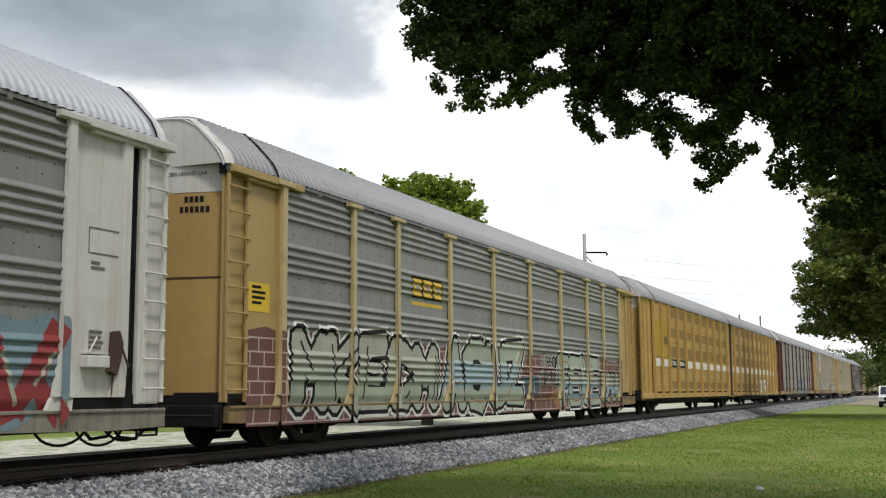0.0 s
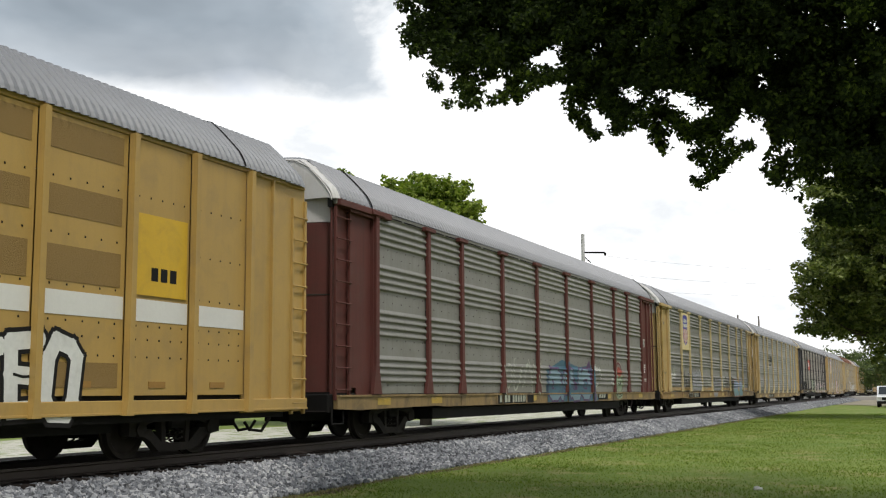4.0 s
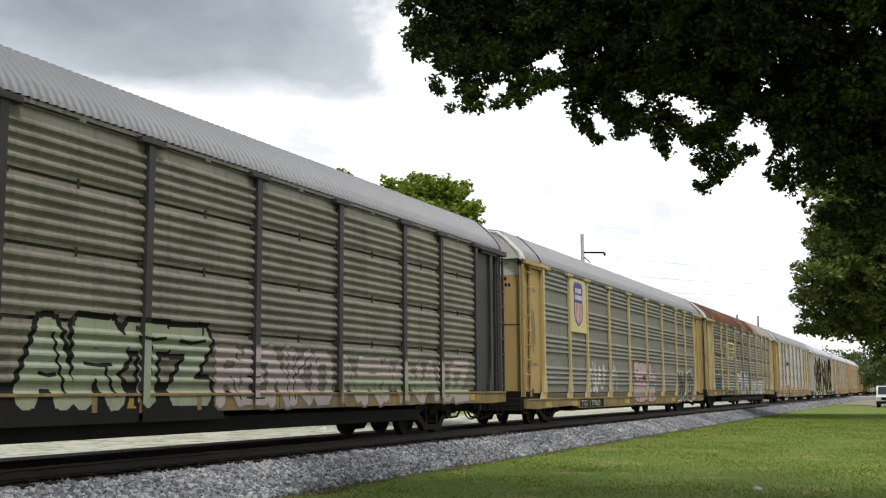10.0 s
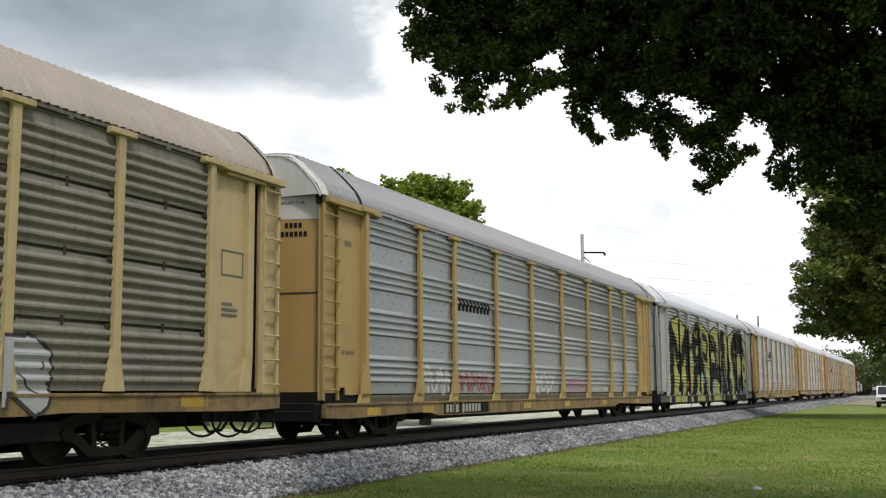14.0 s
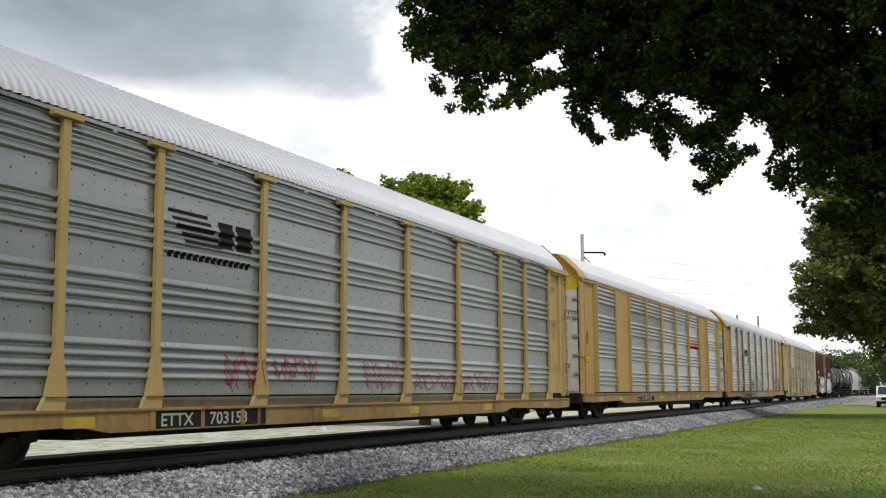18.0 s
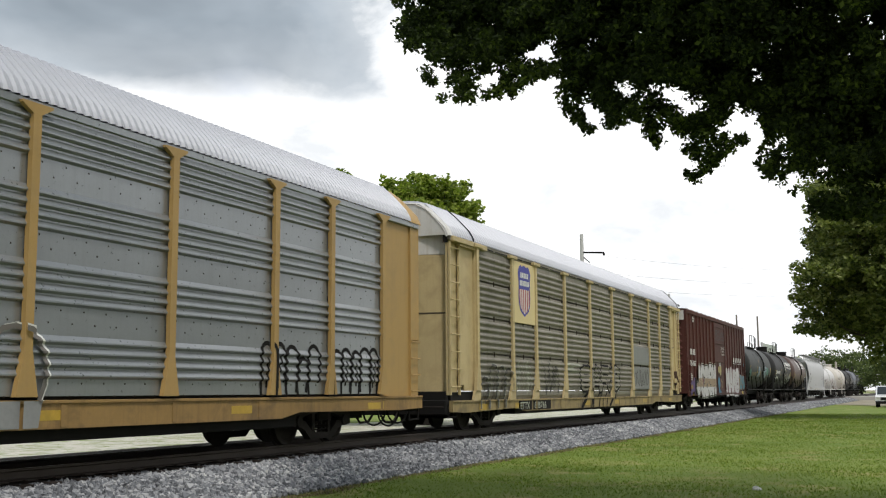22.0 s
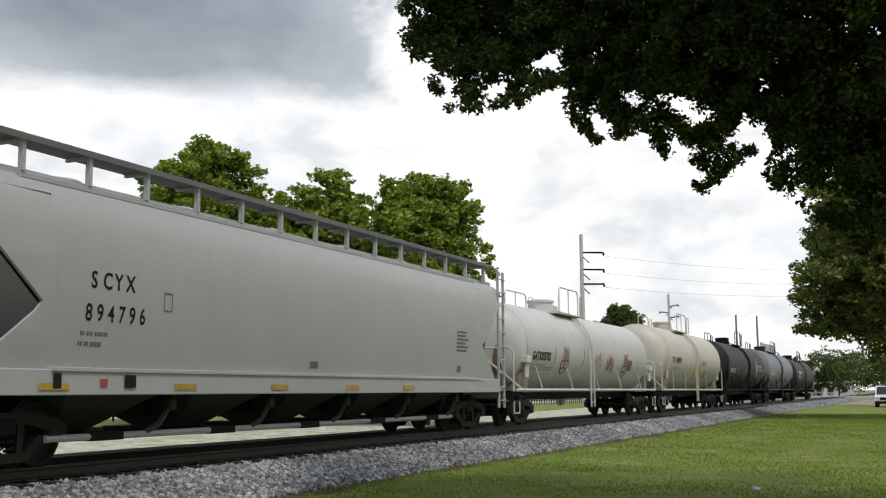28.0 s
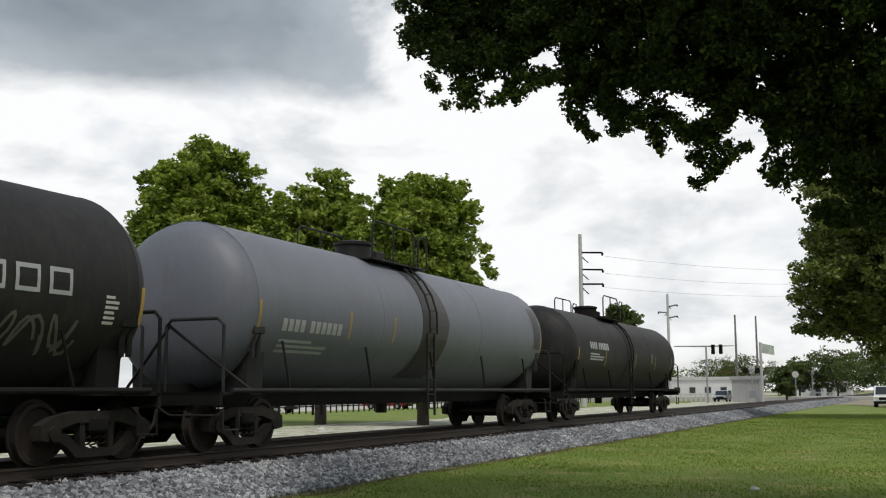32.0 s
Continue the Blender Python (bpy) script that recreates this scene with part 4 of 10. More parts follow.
def arches(x0, x1, z0, z1, n, seed, dark, light=None, w=0.055, fill=None):
    """Hollow sprayed letters: a row of tall loops drawn in a dark line with a thin light edge."""
    rng = random.Random(seed)
    a, b, c = [], [], []
    step = (x1 - x0) / n
    for i in range(n):
        xa, xb = x0 + step * (i + rng.uniform(-0.08, 0.08)), x0 + step * (i + 1 + rng.uniform(-0.05, 0.12))
        top = z1 - (z1 - z0) * rng.choice((0.0, 0.04, 0.08, 0.3))
        foot, bend = z0 + (z1 - z0) * rng.choice((0.0, 0.0, 0.06, 0.25)), step * rng.uniform(-0.14, 0.14)
        r = (xb - xa) / 2
        pts = [(xa + bend, z0), (xa, (z0 + top - r) / 2)] + [((xa + xb) / 2 - r * math.cos(math.pi * k / 8), top - r * (1 - math.sin(math.pi * k / 8))) for k in range(9)] + [(xb, (foot + top - r) / 2), (xb - bend, foot)]
        a += stroke([(x + w * 0.55, z + w * 0.35) for x, z in pts], w * 0.8)
        b += stroke(pts, w)
        if rng.random() < 0.6:
            b += stroke([((xa + xb) / 2 + bend, top - 0.3 * (top - foot)), ((xa + xb) / 2 - bend, foot + 0.15 * (top - foot))], w * 0.7)
        if fill:
            c += fan(pts)
    return ([(fill, c)] if fill else []) + ([(light, a)] if light else []) + [(dark, b)]


def scribble(x0, x1, z0, z1, mat, seed, w=0.045, n=5):
    """A quick spray-can tag of looping lines."""
    rng = random.Random(seed)
    out = []
    for i in range(n):
        cx = x0 + (x1 - x0) * (i + 0.5) / n
        r, q = (x1 - x0) / n * 0.55, (z1 - z0) * 0.5
        pts = []
        p1, p2 = rng.uniform(0, 6), rng.uniform(0, 6)
        span, squeeze = rng.uniform(5.0, 7.5), rng.uniform(1.2, 2.1)
        for k in range(19):
            t = k / 18 * span
            pts.append((cx + r * (math.sin(t + p1) * 0.8 + (k / 18 - 0.5) * 0.5), (z0 + z1) / 2 + q * math.cos(t * squeeze + p2) * (1.0 - 0.25 * math.sin(t * 0.7))))
        out += stroke(pts, w)
    return [(mat, out)]


def char_bars(x, z, text_lengths, h, mat, pitch=0.72, seed=0):
    """Plain bars where lettering stands: one bar for each character."""
    out, px = [], x
    for n in text_lengths:
        for _ in range(n):
            out.append(rect(px, px + h * pitch * 0.72, z, z + h))
            px += h * pitch
        px += h * pitch * 0.7
    return [(mat, out)]


def small_lines(x, z, w, rows, h, mat, seed=1):
    """Blocks of small unreadable stencil lines."""
    rng = random.Random(seed)
    return [(mat, [rect(x, x + w * rng.uniform(0.55, 1.0), z - i * h * 1.8, z - i * h * 1.8 + h) for i in range(rows)])]


FONT_MESH = {}


def letters(word, x, z, h, shear=0.0, bold=0.0, wide=1.0):
    """Lettering in the built-in font, as triangles of (x, z)."""
    key = (word, bold, shear)
    if key not in FONT_MESH:
        cu = bpy.data.curves.new("word", "FONT")
        cu.body, cu.size, cu.shear, cu.offset, cu.resolution_u = word, 1.0, shear, bold, 4
        ob = bpy.data.objects.new("word", cu)
        me = bpy.data.meshes.new_from_object(ob)
        me.calc_loop_triangles()
        FONT_MESH[key] = [[(me.vertices[i].co.x, me.vertices[i].co.y) for i in t.vertices] for t in me.loop_triangles]
        bpy.data.objects.remove(ob)
        bpy.data.curves.remove(cu)
        bpy.data.meshes.remove(me)
    s = h / 0.70
    return [[(x + px * s * wide, z + pz * s) for px, pz in t] for t in FONT_MESH[key]]


def shield(x, z, w, h, blue, white, red):
    """A striped shield emblem with two white bars of lettering."""
    out = [(-0.5, 0.34), (-0.44, 0.42), (-0.36, 0.47), (-0.28, 0.5), (-0.18, 0.46), (0, 0.5), (0.18, 0.46), (0.28, 0.5), (0.36, 0.47), (0.44, 0.42), (0.5, 0.34), (0.45, 0.2), (0.44, 0.05), (0.47, -0.12),
           (0.44, -0.28), (0.34, -0.40), (0.18, -0.46), (0, -0.52), (-0.18, -0.46), (-0.34, -0.40), (-0.44, -0.28), (-0.47, -0.12), (-0.44, 0.05), (-0.45, 0.2)]
    body = [(x + a * w, z + b * h) for a, b in out]
    inner = [(x + a * w * 0.92, z + b * h * 0.94) for a, b in out]
    low = [q for q in (clip(t, 1, z + 0.02 * h, False) for t in fan(inner)) if len(q) > 2]
    stripes = []
    for i in range(6):
        a = x + (-0.42 + i * 0.152) * w
        for t in low:
            q = clip(t, 0, a, True)
            q = clip(q, 0, a + 0.075 * w, False) if len(q) > 2 else []
            if len(q) > 2:
                stripes.append(q)
    bars = [rect(x + (-0.33 + i * 0.135) * w, x + (-0.33 + i * 0.135 + 0.1) * w, z + 0.25 * h, z + 0.36 * h) for i in range(5)]
    bars += [rect(x + (-0.38 + i * 0.112) * w, x + (-0.38 + i * 0.112 + 0.085) * w, z + 0.09 * h, z + 0.2 * h) for i in range(7)]
    return [(blue, fan(grown(body, 0.03))), (white, low), (red, stripes), (white, bars)]


# ---- paint colours ----
G_BLACK = surface("black_spray_paint", (0.016, 0.015, 0.015), 0.85, vary=0.25, bump=0.05, spec=0.12)
G_WHITE = surface("white_spray_paint", (0.62, 0.62, 0.60), 0.6, vary=0.2, dirt=0.4, dirt_col=(0.35, 0.33, 0.3))
G_PALE = surface("pale_grey_green_spray", (0.34, 0.35, 0.29), 0.6, vary=0.25, dirt=0.5, dirt_col=(0.16, 0.2, 0.14))
G_SILVER = surface("silver_spray_paint", (0.42, 0.43, 0.44), 0.5, 0.3, vary=0.2)
G_BRICK = surface("brick_red_spray", (0.13, 0.055, 0.045), 0.7, vary=0.3)
G_MORTAR = plain("pale_pink_spray", (0.42, 0.33, 0.30))
G_RED = plain("red_spray_paint", (0.30, 0.04, 0.05))
G_BLUE = plain("blue_spray_paint", (0.10, 0.28, 0.45))
G_OLIVE = surface("sulphur_yellow_spray", (0.36, 0.34, 0.105), 0.6, vary=0.2, dirt=0.3, dirt_col=(0.2, 0.19, 0.06))
G_PURPLE = surface("purple_spray_paint", (0.085, 0.05, 0.15), 0.7, vary=0.25)
G_ORANGE = plain("orange_paint", (0.45, 0.13, 0.04))
G_PINK = plain("pink_spray_paint", (0.5, 0.22, 0.28))
G_GOLD = plain("gold_lettering", (0.55, 0.36, 0.03))
S_BLUE = plain("emblem_blue", (0.05, 0.05, 0.28))
S_RED = plain("emblem_red", (0.35, 0.05, 0.05))
S_CPRED = surface("signal_red_panel", (0.38, 0.05, 0.025), 0.6, vary=0.12)
S_PANEL = surface("cream_panel", (0.58, 0.47, 0.24), 0.6, vary=0.1)
S_GREY = plain("faded_grey_lettering", (0.12, 0.11, 0.10))
S_YELLOW = plain("reflective_yellow", (0.62, 0.42, 0.02))
# ---- the train, in running order ----
def yellow(name, c, streak=0.16):
    return surface(name, c, 0.6, vary=0.10, grain=26.0, coarse=0.6, streak=streak, streak_col=(0.20, 0.13, 0.06), dirt=0.40, dirt_col=(0.24, 0.17, 0.08))


M_WINE = surface("wine_red_spray", (0.10, 0.016, 0.025), 0.6, vary=0.2)
M_SAGE = surface("faded_sage_spray", (0.27, 0.30, 0.21), 0.7, vary=0.2, streak=0.4, streak_col=(0.12, 0.12, 0.1))
M_ROSE = surface("faded_rose_spray", (0.38, 0.32, 0.31), 0.7, vary=0.2, streak=0.4, streak_col=(0.2, 0.17, 0.16))
M_REFLECT = surface("grimy_reflector", (0.40, 0.26, 0.03), 0.5, vary=0.3, dirt=0.6, dirt_col=(0.1, 0.08, 0.03))
M_TEALHAZE = surface("thin_blue_overspray", (0.14, 0.21, 0.25), 0.6, vary=0.25)
M_DULLBLUE = surface("faded_blue_spray", (0.05, 0.085, 0.13), 0.7, vary=0.3, dirt=0.5, dirt_col=(0.09, 0.08, 0.07))
M_YEL = yellow("weathered_yellow_paint", (0.38, 0.262, 0.10))
M_GOLDPAINT = yellow("golden_yellow_paint", (0.41, 0.262, 0.073))
M_YEL_B = yellow("deep_yellow_paint", (0.37, 0.235, 0.08))
M_SILL_B = surface("rust_streaked_sill", (0.27, 0.165, 0.055), 0.7, vary=0.2, streak=0.35, streak_col=(0.10, 0.05, 0.025), dirt=0.7, dirt_col=(0.10, 0.065, 0.035))
M_SILL_C = surface("grimy_cream_sill", (0.26, 0.195, 0.085), 0.75, vary=0.25, streak=0.4, streak_col=(0.06, 0.045, 0.03), dirt=0.9, dirt_col=(0.08, 0.06, 0.04))
M_DARKRED = surface("dark_red_spray", (0.22, 0.028, 0.03), 0.6, vary=0.25)
M_YEL_PALE = yellow("chalky_cream_paint", (0.45, 0.355, 0.185))
M_SILL = surface("grimy_ochre_sill", (0.225, 0.15, 0.06), 0.75, vary=0.25, streak=0.4, streak_col=(0.06, 0.04, 0.025), dirt=0.85, dirt_col=(0.05, 0.038, 0.028))
M_MAROON = surface("faded_maroon_paint", (0.098, 0.030, 0.024), 0.7, vary=0.2, streak=0.4, streak_col=(0.05, 0.02, 0.015), dirt=0.3, dirt_col=(0.075, 0.045, 0.036), spec=0.3)
M_SOOT = surface("black_paint", (0.025, 0.024, 0.026), 0.55, vary=0.3, dirt=0.4, dirt_col=(0.07, 0.06, 0.055))
M_GALV = surface("galvanised_steel", (0.235, 0.24, 0.235), 0.55, 0.25, vary=0.16, streak=0.4, streak_col=(0.10, 0.09, 0.075), per_object=0.14, dirt=0.3, dirt_col=(0.12, 0.11, 0.095))
M_GALV_WARM = surface("dusty_galvanised_steel", (0.205, 0.20, 0.182), 0.6, 0.2, vary=0.16, streak=0.4, streak_col=(0.12, 0.10, 0.075), per_object=0.12, dirt=0.3, dirt_col=(0.14, 0.12, 0.10))
M_GALV_BRIGHT = surface("bright_galvanised_steel", (0.275, 0.29, 0.302), 0.30, 0.6, vary=0.10, streak=0.25, streak_col=(0.18, 0.19, 0.19), per_object=0.10)
M_GALV_NEW = surface("clean_galvanised_steel", (0.345, 0.36, 0.37), 0.32, 0.5, vary=0.14, streak=0.25, streak_col=(0.2, 0.21, 0.21), per_object=0.12)
M_GALV_DARK = surface("sooty_galvanised_steel", (0.225, 0.207, 0.173), 0.6, 0.2, vary=0.18, streak=0.5, streak_col=(0.06, 0.05, 0.04), per_object=0.16, dirt=0.4, dirt_col=(0.07, 0.06, 0.05))
M_ROOF = surface("dull_metal_roof", (0.225, 0.229, 0.242), 0.55, 0.25, vary=0.10, streak=0.3, streak_col=(0.2, 0.19, 0.18))
M_ROOF_LIGHT = surface("pale_metal_roof", (0.40, 0.41, 0.45), 0.5, 0.2, vary=0.07)


def rusted_sheet(name):
    """Roof sheet whose pale paint has gone in broad rusty runs across the corrugations."""
    m = surface(name, (0.40, 0.355, 0.315), 0.9, 0.0, vary=0.14, spec=0.2)
    w = m.node_tree
    sh = next(n for n in w.nodes if n.type == "BSDF_PRINCIPLED")
    c0 = sh.inputs["Base Color"].links[0].from_socket
    h = Nodes(w, False)
    p = h.n("ShaderNodeTexCoord").outputs["Object"]
    runs = h.noise(h.mapped(p, (2.6, 0.35, 0.35)), 1.0, 7.0, 0.72, 0.5)
    grain = h.noise(h.mapped(p, (9.0, 1.2, 1.2)), 1.0, 5.0, 0.7)
    k = h.ramp(h.math("ADD", h.math("MULTIPLY", runs, 0.75), h.math("MULTIPLY", grain, 0.25)), [(0.40, 0.0), (0.46, 0.9), (0.56, 1.0)])
    along = h.ramp(h.math("DIVIDE", h.math("ADD", h.n("ShaderNodeSeparateXYZ", {0: p}).outputs[0], h.math("MULTIPLY", grain, 5.0)), 27.0), [(0.70, 1.0), (0.84, 0.12)])
    k = h.math("MULTIPLY", k, along)
    rust = h.mix(h.ramp(grain, [(0.35, 0.0), (0.65, 1.0)]), (0.050, 0.017, 0.010), (0.17, 0.058, 0.024))
    w.links.new(h.mix(k, c0, rust), sh.inputs["Base Color"])
    return m


M_ROOF_RUST = rusted_sheet("rusted_roof")
M_WHITE = surface("grubby_white_paint", (0.54, 0.53, 0.515), 0.6, vary=0.10, streak=0.4, streak_col=(0.3, 0.24, 0.17), dirt=0.3, dirt_col=(0.4, 0.36, 0.3))
M_DULLWHITE = surface("dull_off_white_paint", (0.36, 0.355, 0.36), 0.6, vary=0.12, streak=0.4, streak_col=(0.22, 0.2, 0.18), dirt=0.3, dirt_col=(0.24, 0.22, 0.2))
M_CAPYEL = surface("bright_yellow_paint", (0.58, 0.36, 0.015), 0.55, vary=0.1, dirt=0.2)
RIB, BOARD = Side("triple"), Side("board")


def notices(car, flat=False):
    """Small stencils and labels on the smooth end bays."""
    if flat:
        paint(car, "stencil", RIB, small_lines(0.78, 2.95, 0.3, 7, 0.035, G_BLACK, 3), "small dark stencilled notices")
        paint(car, "warning_label", RIB, [(G_BLACK, [rect(0.54, 1.14, 1.95, 2.16)]), (S_YELLOW, [rect(0.56, 1.12, 1.97, 2.14)]), (G_BLACK, [rect(0.66, 1.0, 2.07, 2.095), rect(0.66, 1.04, 2.01, 2.035)])], "yellow warning label with a dark border")
        return
    paint(car, "stencil", RIB, small_lines(1.05, 3.95, 0.4, 3, 0.022, S_GREY, 3), "thin stencilled lines")
    paint(car, "stencil", RIB, char_bars(0.95, 1.72, (2, 3, 2), 0.075, S_GREY, 0.8), "small stencilled number as bars")
    paint(car, "notice_box", RIB, [(S_GREY, stroke([(25.55, 2.82), (26.08, 2.82), (26.08, 3.13), (25.55, 3.13), (25.55, 2.82)], 0.02) + small_lines(25.6, 3.05, 0.42, 4, 0.022, S_GREY, 6)[0][1])], "stencilled notice box")
    paint(car, "stencil", RIB, small_lines(25.62, 2.72, 0.25, 4, 0.03, S_GREY, 9), "small stencilled lines")
    paint(car, "stencil", RIB, small_lines(25.58, 4.15, 0.38, 4, 0.024, S_GREY, 8), "thin stencilled lines")
    paint(car, "warning_label", RIB, [(S_GREY, [rect(25.5, 26.06, 1.61, 1.82)]), (M_REFLECT, [rect(25.52, 26.04, 1.63, 1.80)]), (S_GREY, [rect(25.62, 25.92, 1.73, 1.755), rect(25.62, 25.96, 1.67, 1.695)])], "dull yellow label with a dark border")


def sill_marks(car, x, dark=True, side=RIB, code="", number="", z=0.50):
    """A dark plate with light lettering on the sill, and dull yellow reflectors along it; marks that cannot be read stay bars."""
    lay = []
    if dark:
        lay.append((G_BLACK, [rect(x - 0.12, x + 1.0, z - 0.035, z + 0.23), rect(x + 1.1, x + 2.75, z - 0.035, z + 0.23)]))
    ink = G_PALE if dark else S_GREY
    if number:
        mark = letters(code, x, z, 0.185, bold=0.015, wide=1.25) if code else char_bars(x, z, (4,), 0.19, ink, 1.1)[0][1]
        lay.append((ink, mark + letters(number, x + 1.22, z, 0.185, bold=0.015, wide=1.35)))
    else:
        lay += char_bars(x, z, (4, 6), 0.19, ink, 1.1)
    paint(car, "lettering", side, lay, "reporting mark in light letters on the sill")
    for a in (1.9, 4.6, 11.4, 15.2, 19.6, 24.4):
        paint(car, "reflector", side, [(M_REFLECT, [rect(a, a + 0.6, z + 0.02, z + 0.17)])], "grimy yellow reflector strip")


def flat_door_lettering(car, code, number):
    """Reporting mark, height notice and small stencils on a flat end door."""
    for name, polys in (("end_number", letters(code, 0.88, 3.52, 0.13, bold=0.015) + letters(number, 0.88, 3.35, 0.13, bold=0.015)), ("height_notice", letters("EXCESS", 0.16, 4.72, 0.09, bold=0.01, wide=0.7) + letters("HEIGHT", 0.16, 4.60, 0.09, bold=0.01, wide=0.7) + letters("CAR", 0.22, 4.48, 0.09, bold=0.01, wide=0.7)),
                        ("stencil", small_lines(0.72, 1.9, 0.4, 6, 0.04, G_BLACK)[0][1] + small_lines(-0.5, 1.8, 0.35, 4, 0.05, G_BLACK, 3)[0][1])):
        me = bpy.data.meshes.new(name)
        v, f = [], []
        for p in polys:
            b = len(v)
            v += [(0.046 if z > 4.35 else 0.093, -u, z) for u, z in p]
            f.append(tuple(range(b, b + len(p))))
        me.from_pydata(v, [], f)
        part(name, me, G_BLACK, car, "black stencilled lettering on the end door")


def end_lettering(car, mat=G_BLACK, number=""):
    """Height notice and bars of lettering on the bowed end doors."""
    for name, word, z, h in (("height_notice", "EXCESS HEIGHT CAR", 4.60, 0.062), ("end_number", None, 4.14, 0.10)):
        if number and not word:
            polys = letters("TTGX", 0.66, z, h, bold=0.015, wide=1.2) + letters(number, 0.58, z - 0.17, h, bold=0.015, wide=1.25)
        else:
            polys = letters(word, 0.22, z, h, bold=0.01) if word else char_bars(0.66, z, (4,), h, mat, 0.9)[0][1] + char_bars(0.58, z - 0.17, (6,), h, mat, 0.9)[0][1]
        me = bpy.data.meshes.new(name)
        v, f = [], []
        for p in polys:
            b = len(v)
            v += [(door_curve(-u) - 0.006, -u, z) for u, z in p]
            f.append(tuple(range(b, b + len(p))))
        me.from_pydata(v, [], f)
        part(name, me, mat, car, "dark stencilled notice on the end door")


# A: silver car that leaves the view first
car = autorack("silver-white autorack railcar with bright ribbed panels and sprayed paint", -13.77, M_WHITE, M_GALV, M_ROOF_LIGHT, M_WHITE, M_WHITE, sill=M_GALV_DARK, brake=True)
paint(car, "graffiti", RIB, throw_up(16.6, 23.4, 0.6, 2.0, 5, M_MAROON, G_BLACK, 31, second=M_TEALHAZE, inner=G_WHITE), "dark red and blue sprayed graffiti")
paint(car, "graffiti", RIB, [(M_TEALHAZE, fan(bubble(24.35, 1.3, 1.7, 1.35, random.Random(32)))), (M_DARKRED, stroke([(23.75, 1.85), (24.15, 0.75)], 0.34) + stroke([(24.3, 0.8), (24.95, 1.8)], 0.32) + stroke([(24.5, 1.25), (25.0, 0.7)], 0.3)), (G_PALE, stroke([(24.02, 1.5), (24.3, 0.85)], 0.07) + stroke([(24.6, 1.1), (24.9, 1.5)], 0.06))], "dark red letter with pale blue haze")
paint(car, "notice", RIB, [(S_GREY, stroke([(25.55, 2.9), (26.2, 2.9), (26.2, 3.25), (25.55, 3.25), (25.55, 2.9)], 0.02))] + small_lines(25.6, 2.75, 0.3, 2, 0.04, S_GREY) + small_lines(25.6, 1.8, 0.4, 4, 0.04, S_GREY, 4), "stencilled notice box")

# B: yellow car, painted from end to end with brickwork and swollen letters
car = autorack("yellow autorack railcar, grey ribbed panels, graffiti of bricks and pale letters", 14.83, M_YEL, M_GALV, M_ROOF, M_WHITE, M_YEL_B, sill=M_SILL, post_skin=M_YEL_PALE)
rng = random.Random(8)
top = [(0.72 + 0.68 * i, 2.05 + rng.uniform(-0.07, 0.07)) for i in range(37)]
base = [[(top[i][0], 0.42), (top[i + 1][0], 0.42), top[i + 1], top[i]] for i in range(36)]
mortar = [rect(0.75, 25.1, z, z + 0.028) for z in (0.455, 0.74, 0.93, 1.16, 1.41, 1.66, 1.90)]
for k, (za, zb) in enumerate(((0.46, 0.74), (0.75, 0.93), (0.94, 1.16), (1.17, 1.41), (1.42, 1.66), (1.67, 1.90))):
    x = 0.9 + (0.26 if k % 2 else 0)
    while x < 25.0:
        mortar.append([(x, za), (x + 0.034, za), (x + 0.034 + 0.04 * (k == 0), zb), (x + 0.04 * (k == 0), zb)])
        x += rng.uniform(0.42, 0.58)
M_SILVERGREEN = surface("pale_sea_green_spray", (0.30, 0.34, 0.27), 0.6, vary=0.25, dirt=0.3, dirt_col=(0.18, 0.2, 0.16))
M_RUSTSPRAY = surface("burnt_orange_spray", (0.28, 0.12, 0.05), 0.6, vary=0.25)
M_SKYSPRAY = surface("pale_sky_blue_spray", (0.25, 0.34, 0.38), 0.6, vary=0.2)
paint(car, "graffiti_wall", RIB, [(G_BRICK, base), (G_MORTAR, mortar)], "sprayed brick wall pattern in dark red and pink")
paint(car, "graffiti", RIB, throw_up(2.2, 8.5, 0.55, 2.2, 5, G_PALE, G_BLACK, 41, 0.085, second=M_SILVERGREEN, halo=G_WHITE, weight=0.33), "pale swollen graffiti letters with black outline", 0.012)
paint(car, "graffiti", RIB, throw_up(8.8, 14.5, 0.5, 2.35, 4, M_SILVERGREEN, G_BLACK, 43, 0.085, second=M_SKYSPRAY, shine=G_WHITE, halo=G_WHITE, inner=M_RUSTSPRAY, weight=0.32, band=(0.3, 0.65)), "pale green and blue swollen graffiti letters", 0.012)
paint(car, "graffiti", RIB, throw_up(16.02, 17.7, 1.66, 2.04, 6, G_BLACK, G_WHITE, 44, 0.02, word="HIPHOP", weight=0.26), "small outlined graffiti lettering", 0.012)
paint(car, "graffiti", RIB, throw_up(15.9, 17.9, 1.16, 1.58, 9, G_BLACK, G_WHITE, 47, 0.02, word="HOLYROLLA", weight=0.26), "small outlined graffiti lettering", 0.012)
paint(car, "graffiti", RIB, [(M_DULLBLUE, fan(bubble(15.1, 1.15, 1.5, 0.55, rng))), (M_RUSTSPRAY, fan(bubble(17.6, 0.75, 0.9, 0.6, rng)))], "dull blue and rust overspray", 0.012)
paint(car, "graffiti", RIB, throw_up(17.7, 22.2, 0.46, 2.15, 4, M_SILVERGREEN, G_BLACK, 45, 0.075, second=M_SKYSPRAY, inner=M_RUSTSPRAY, halo=G_WHITE, word="FEVE"), "pale graffiti letters with a blue band", 0.012)
paint(car, "graffiti", RIB, throw_up(22.5, 24.9, 0.6, 1.7, 3, G_PALE, G_BLACK, 46, 0.05, second=M_SKYSPRAY), "pale sprayed letters", 0.012)
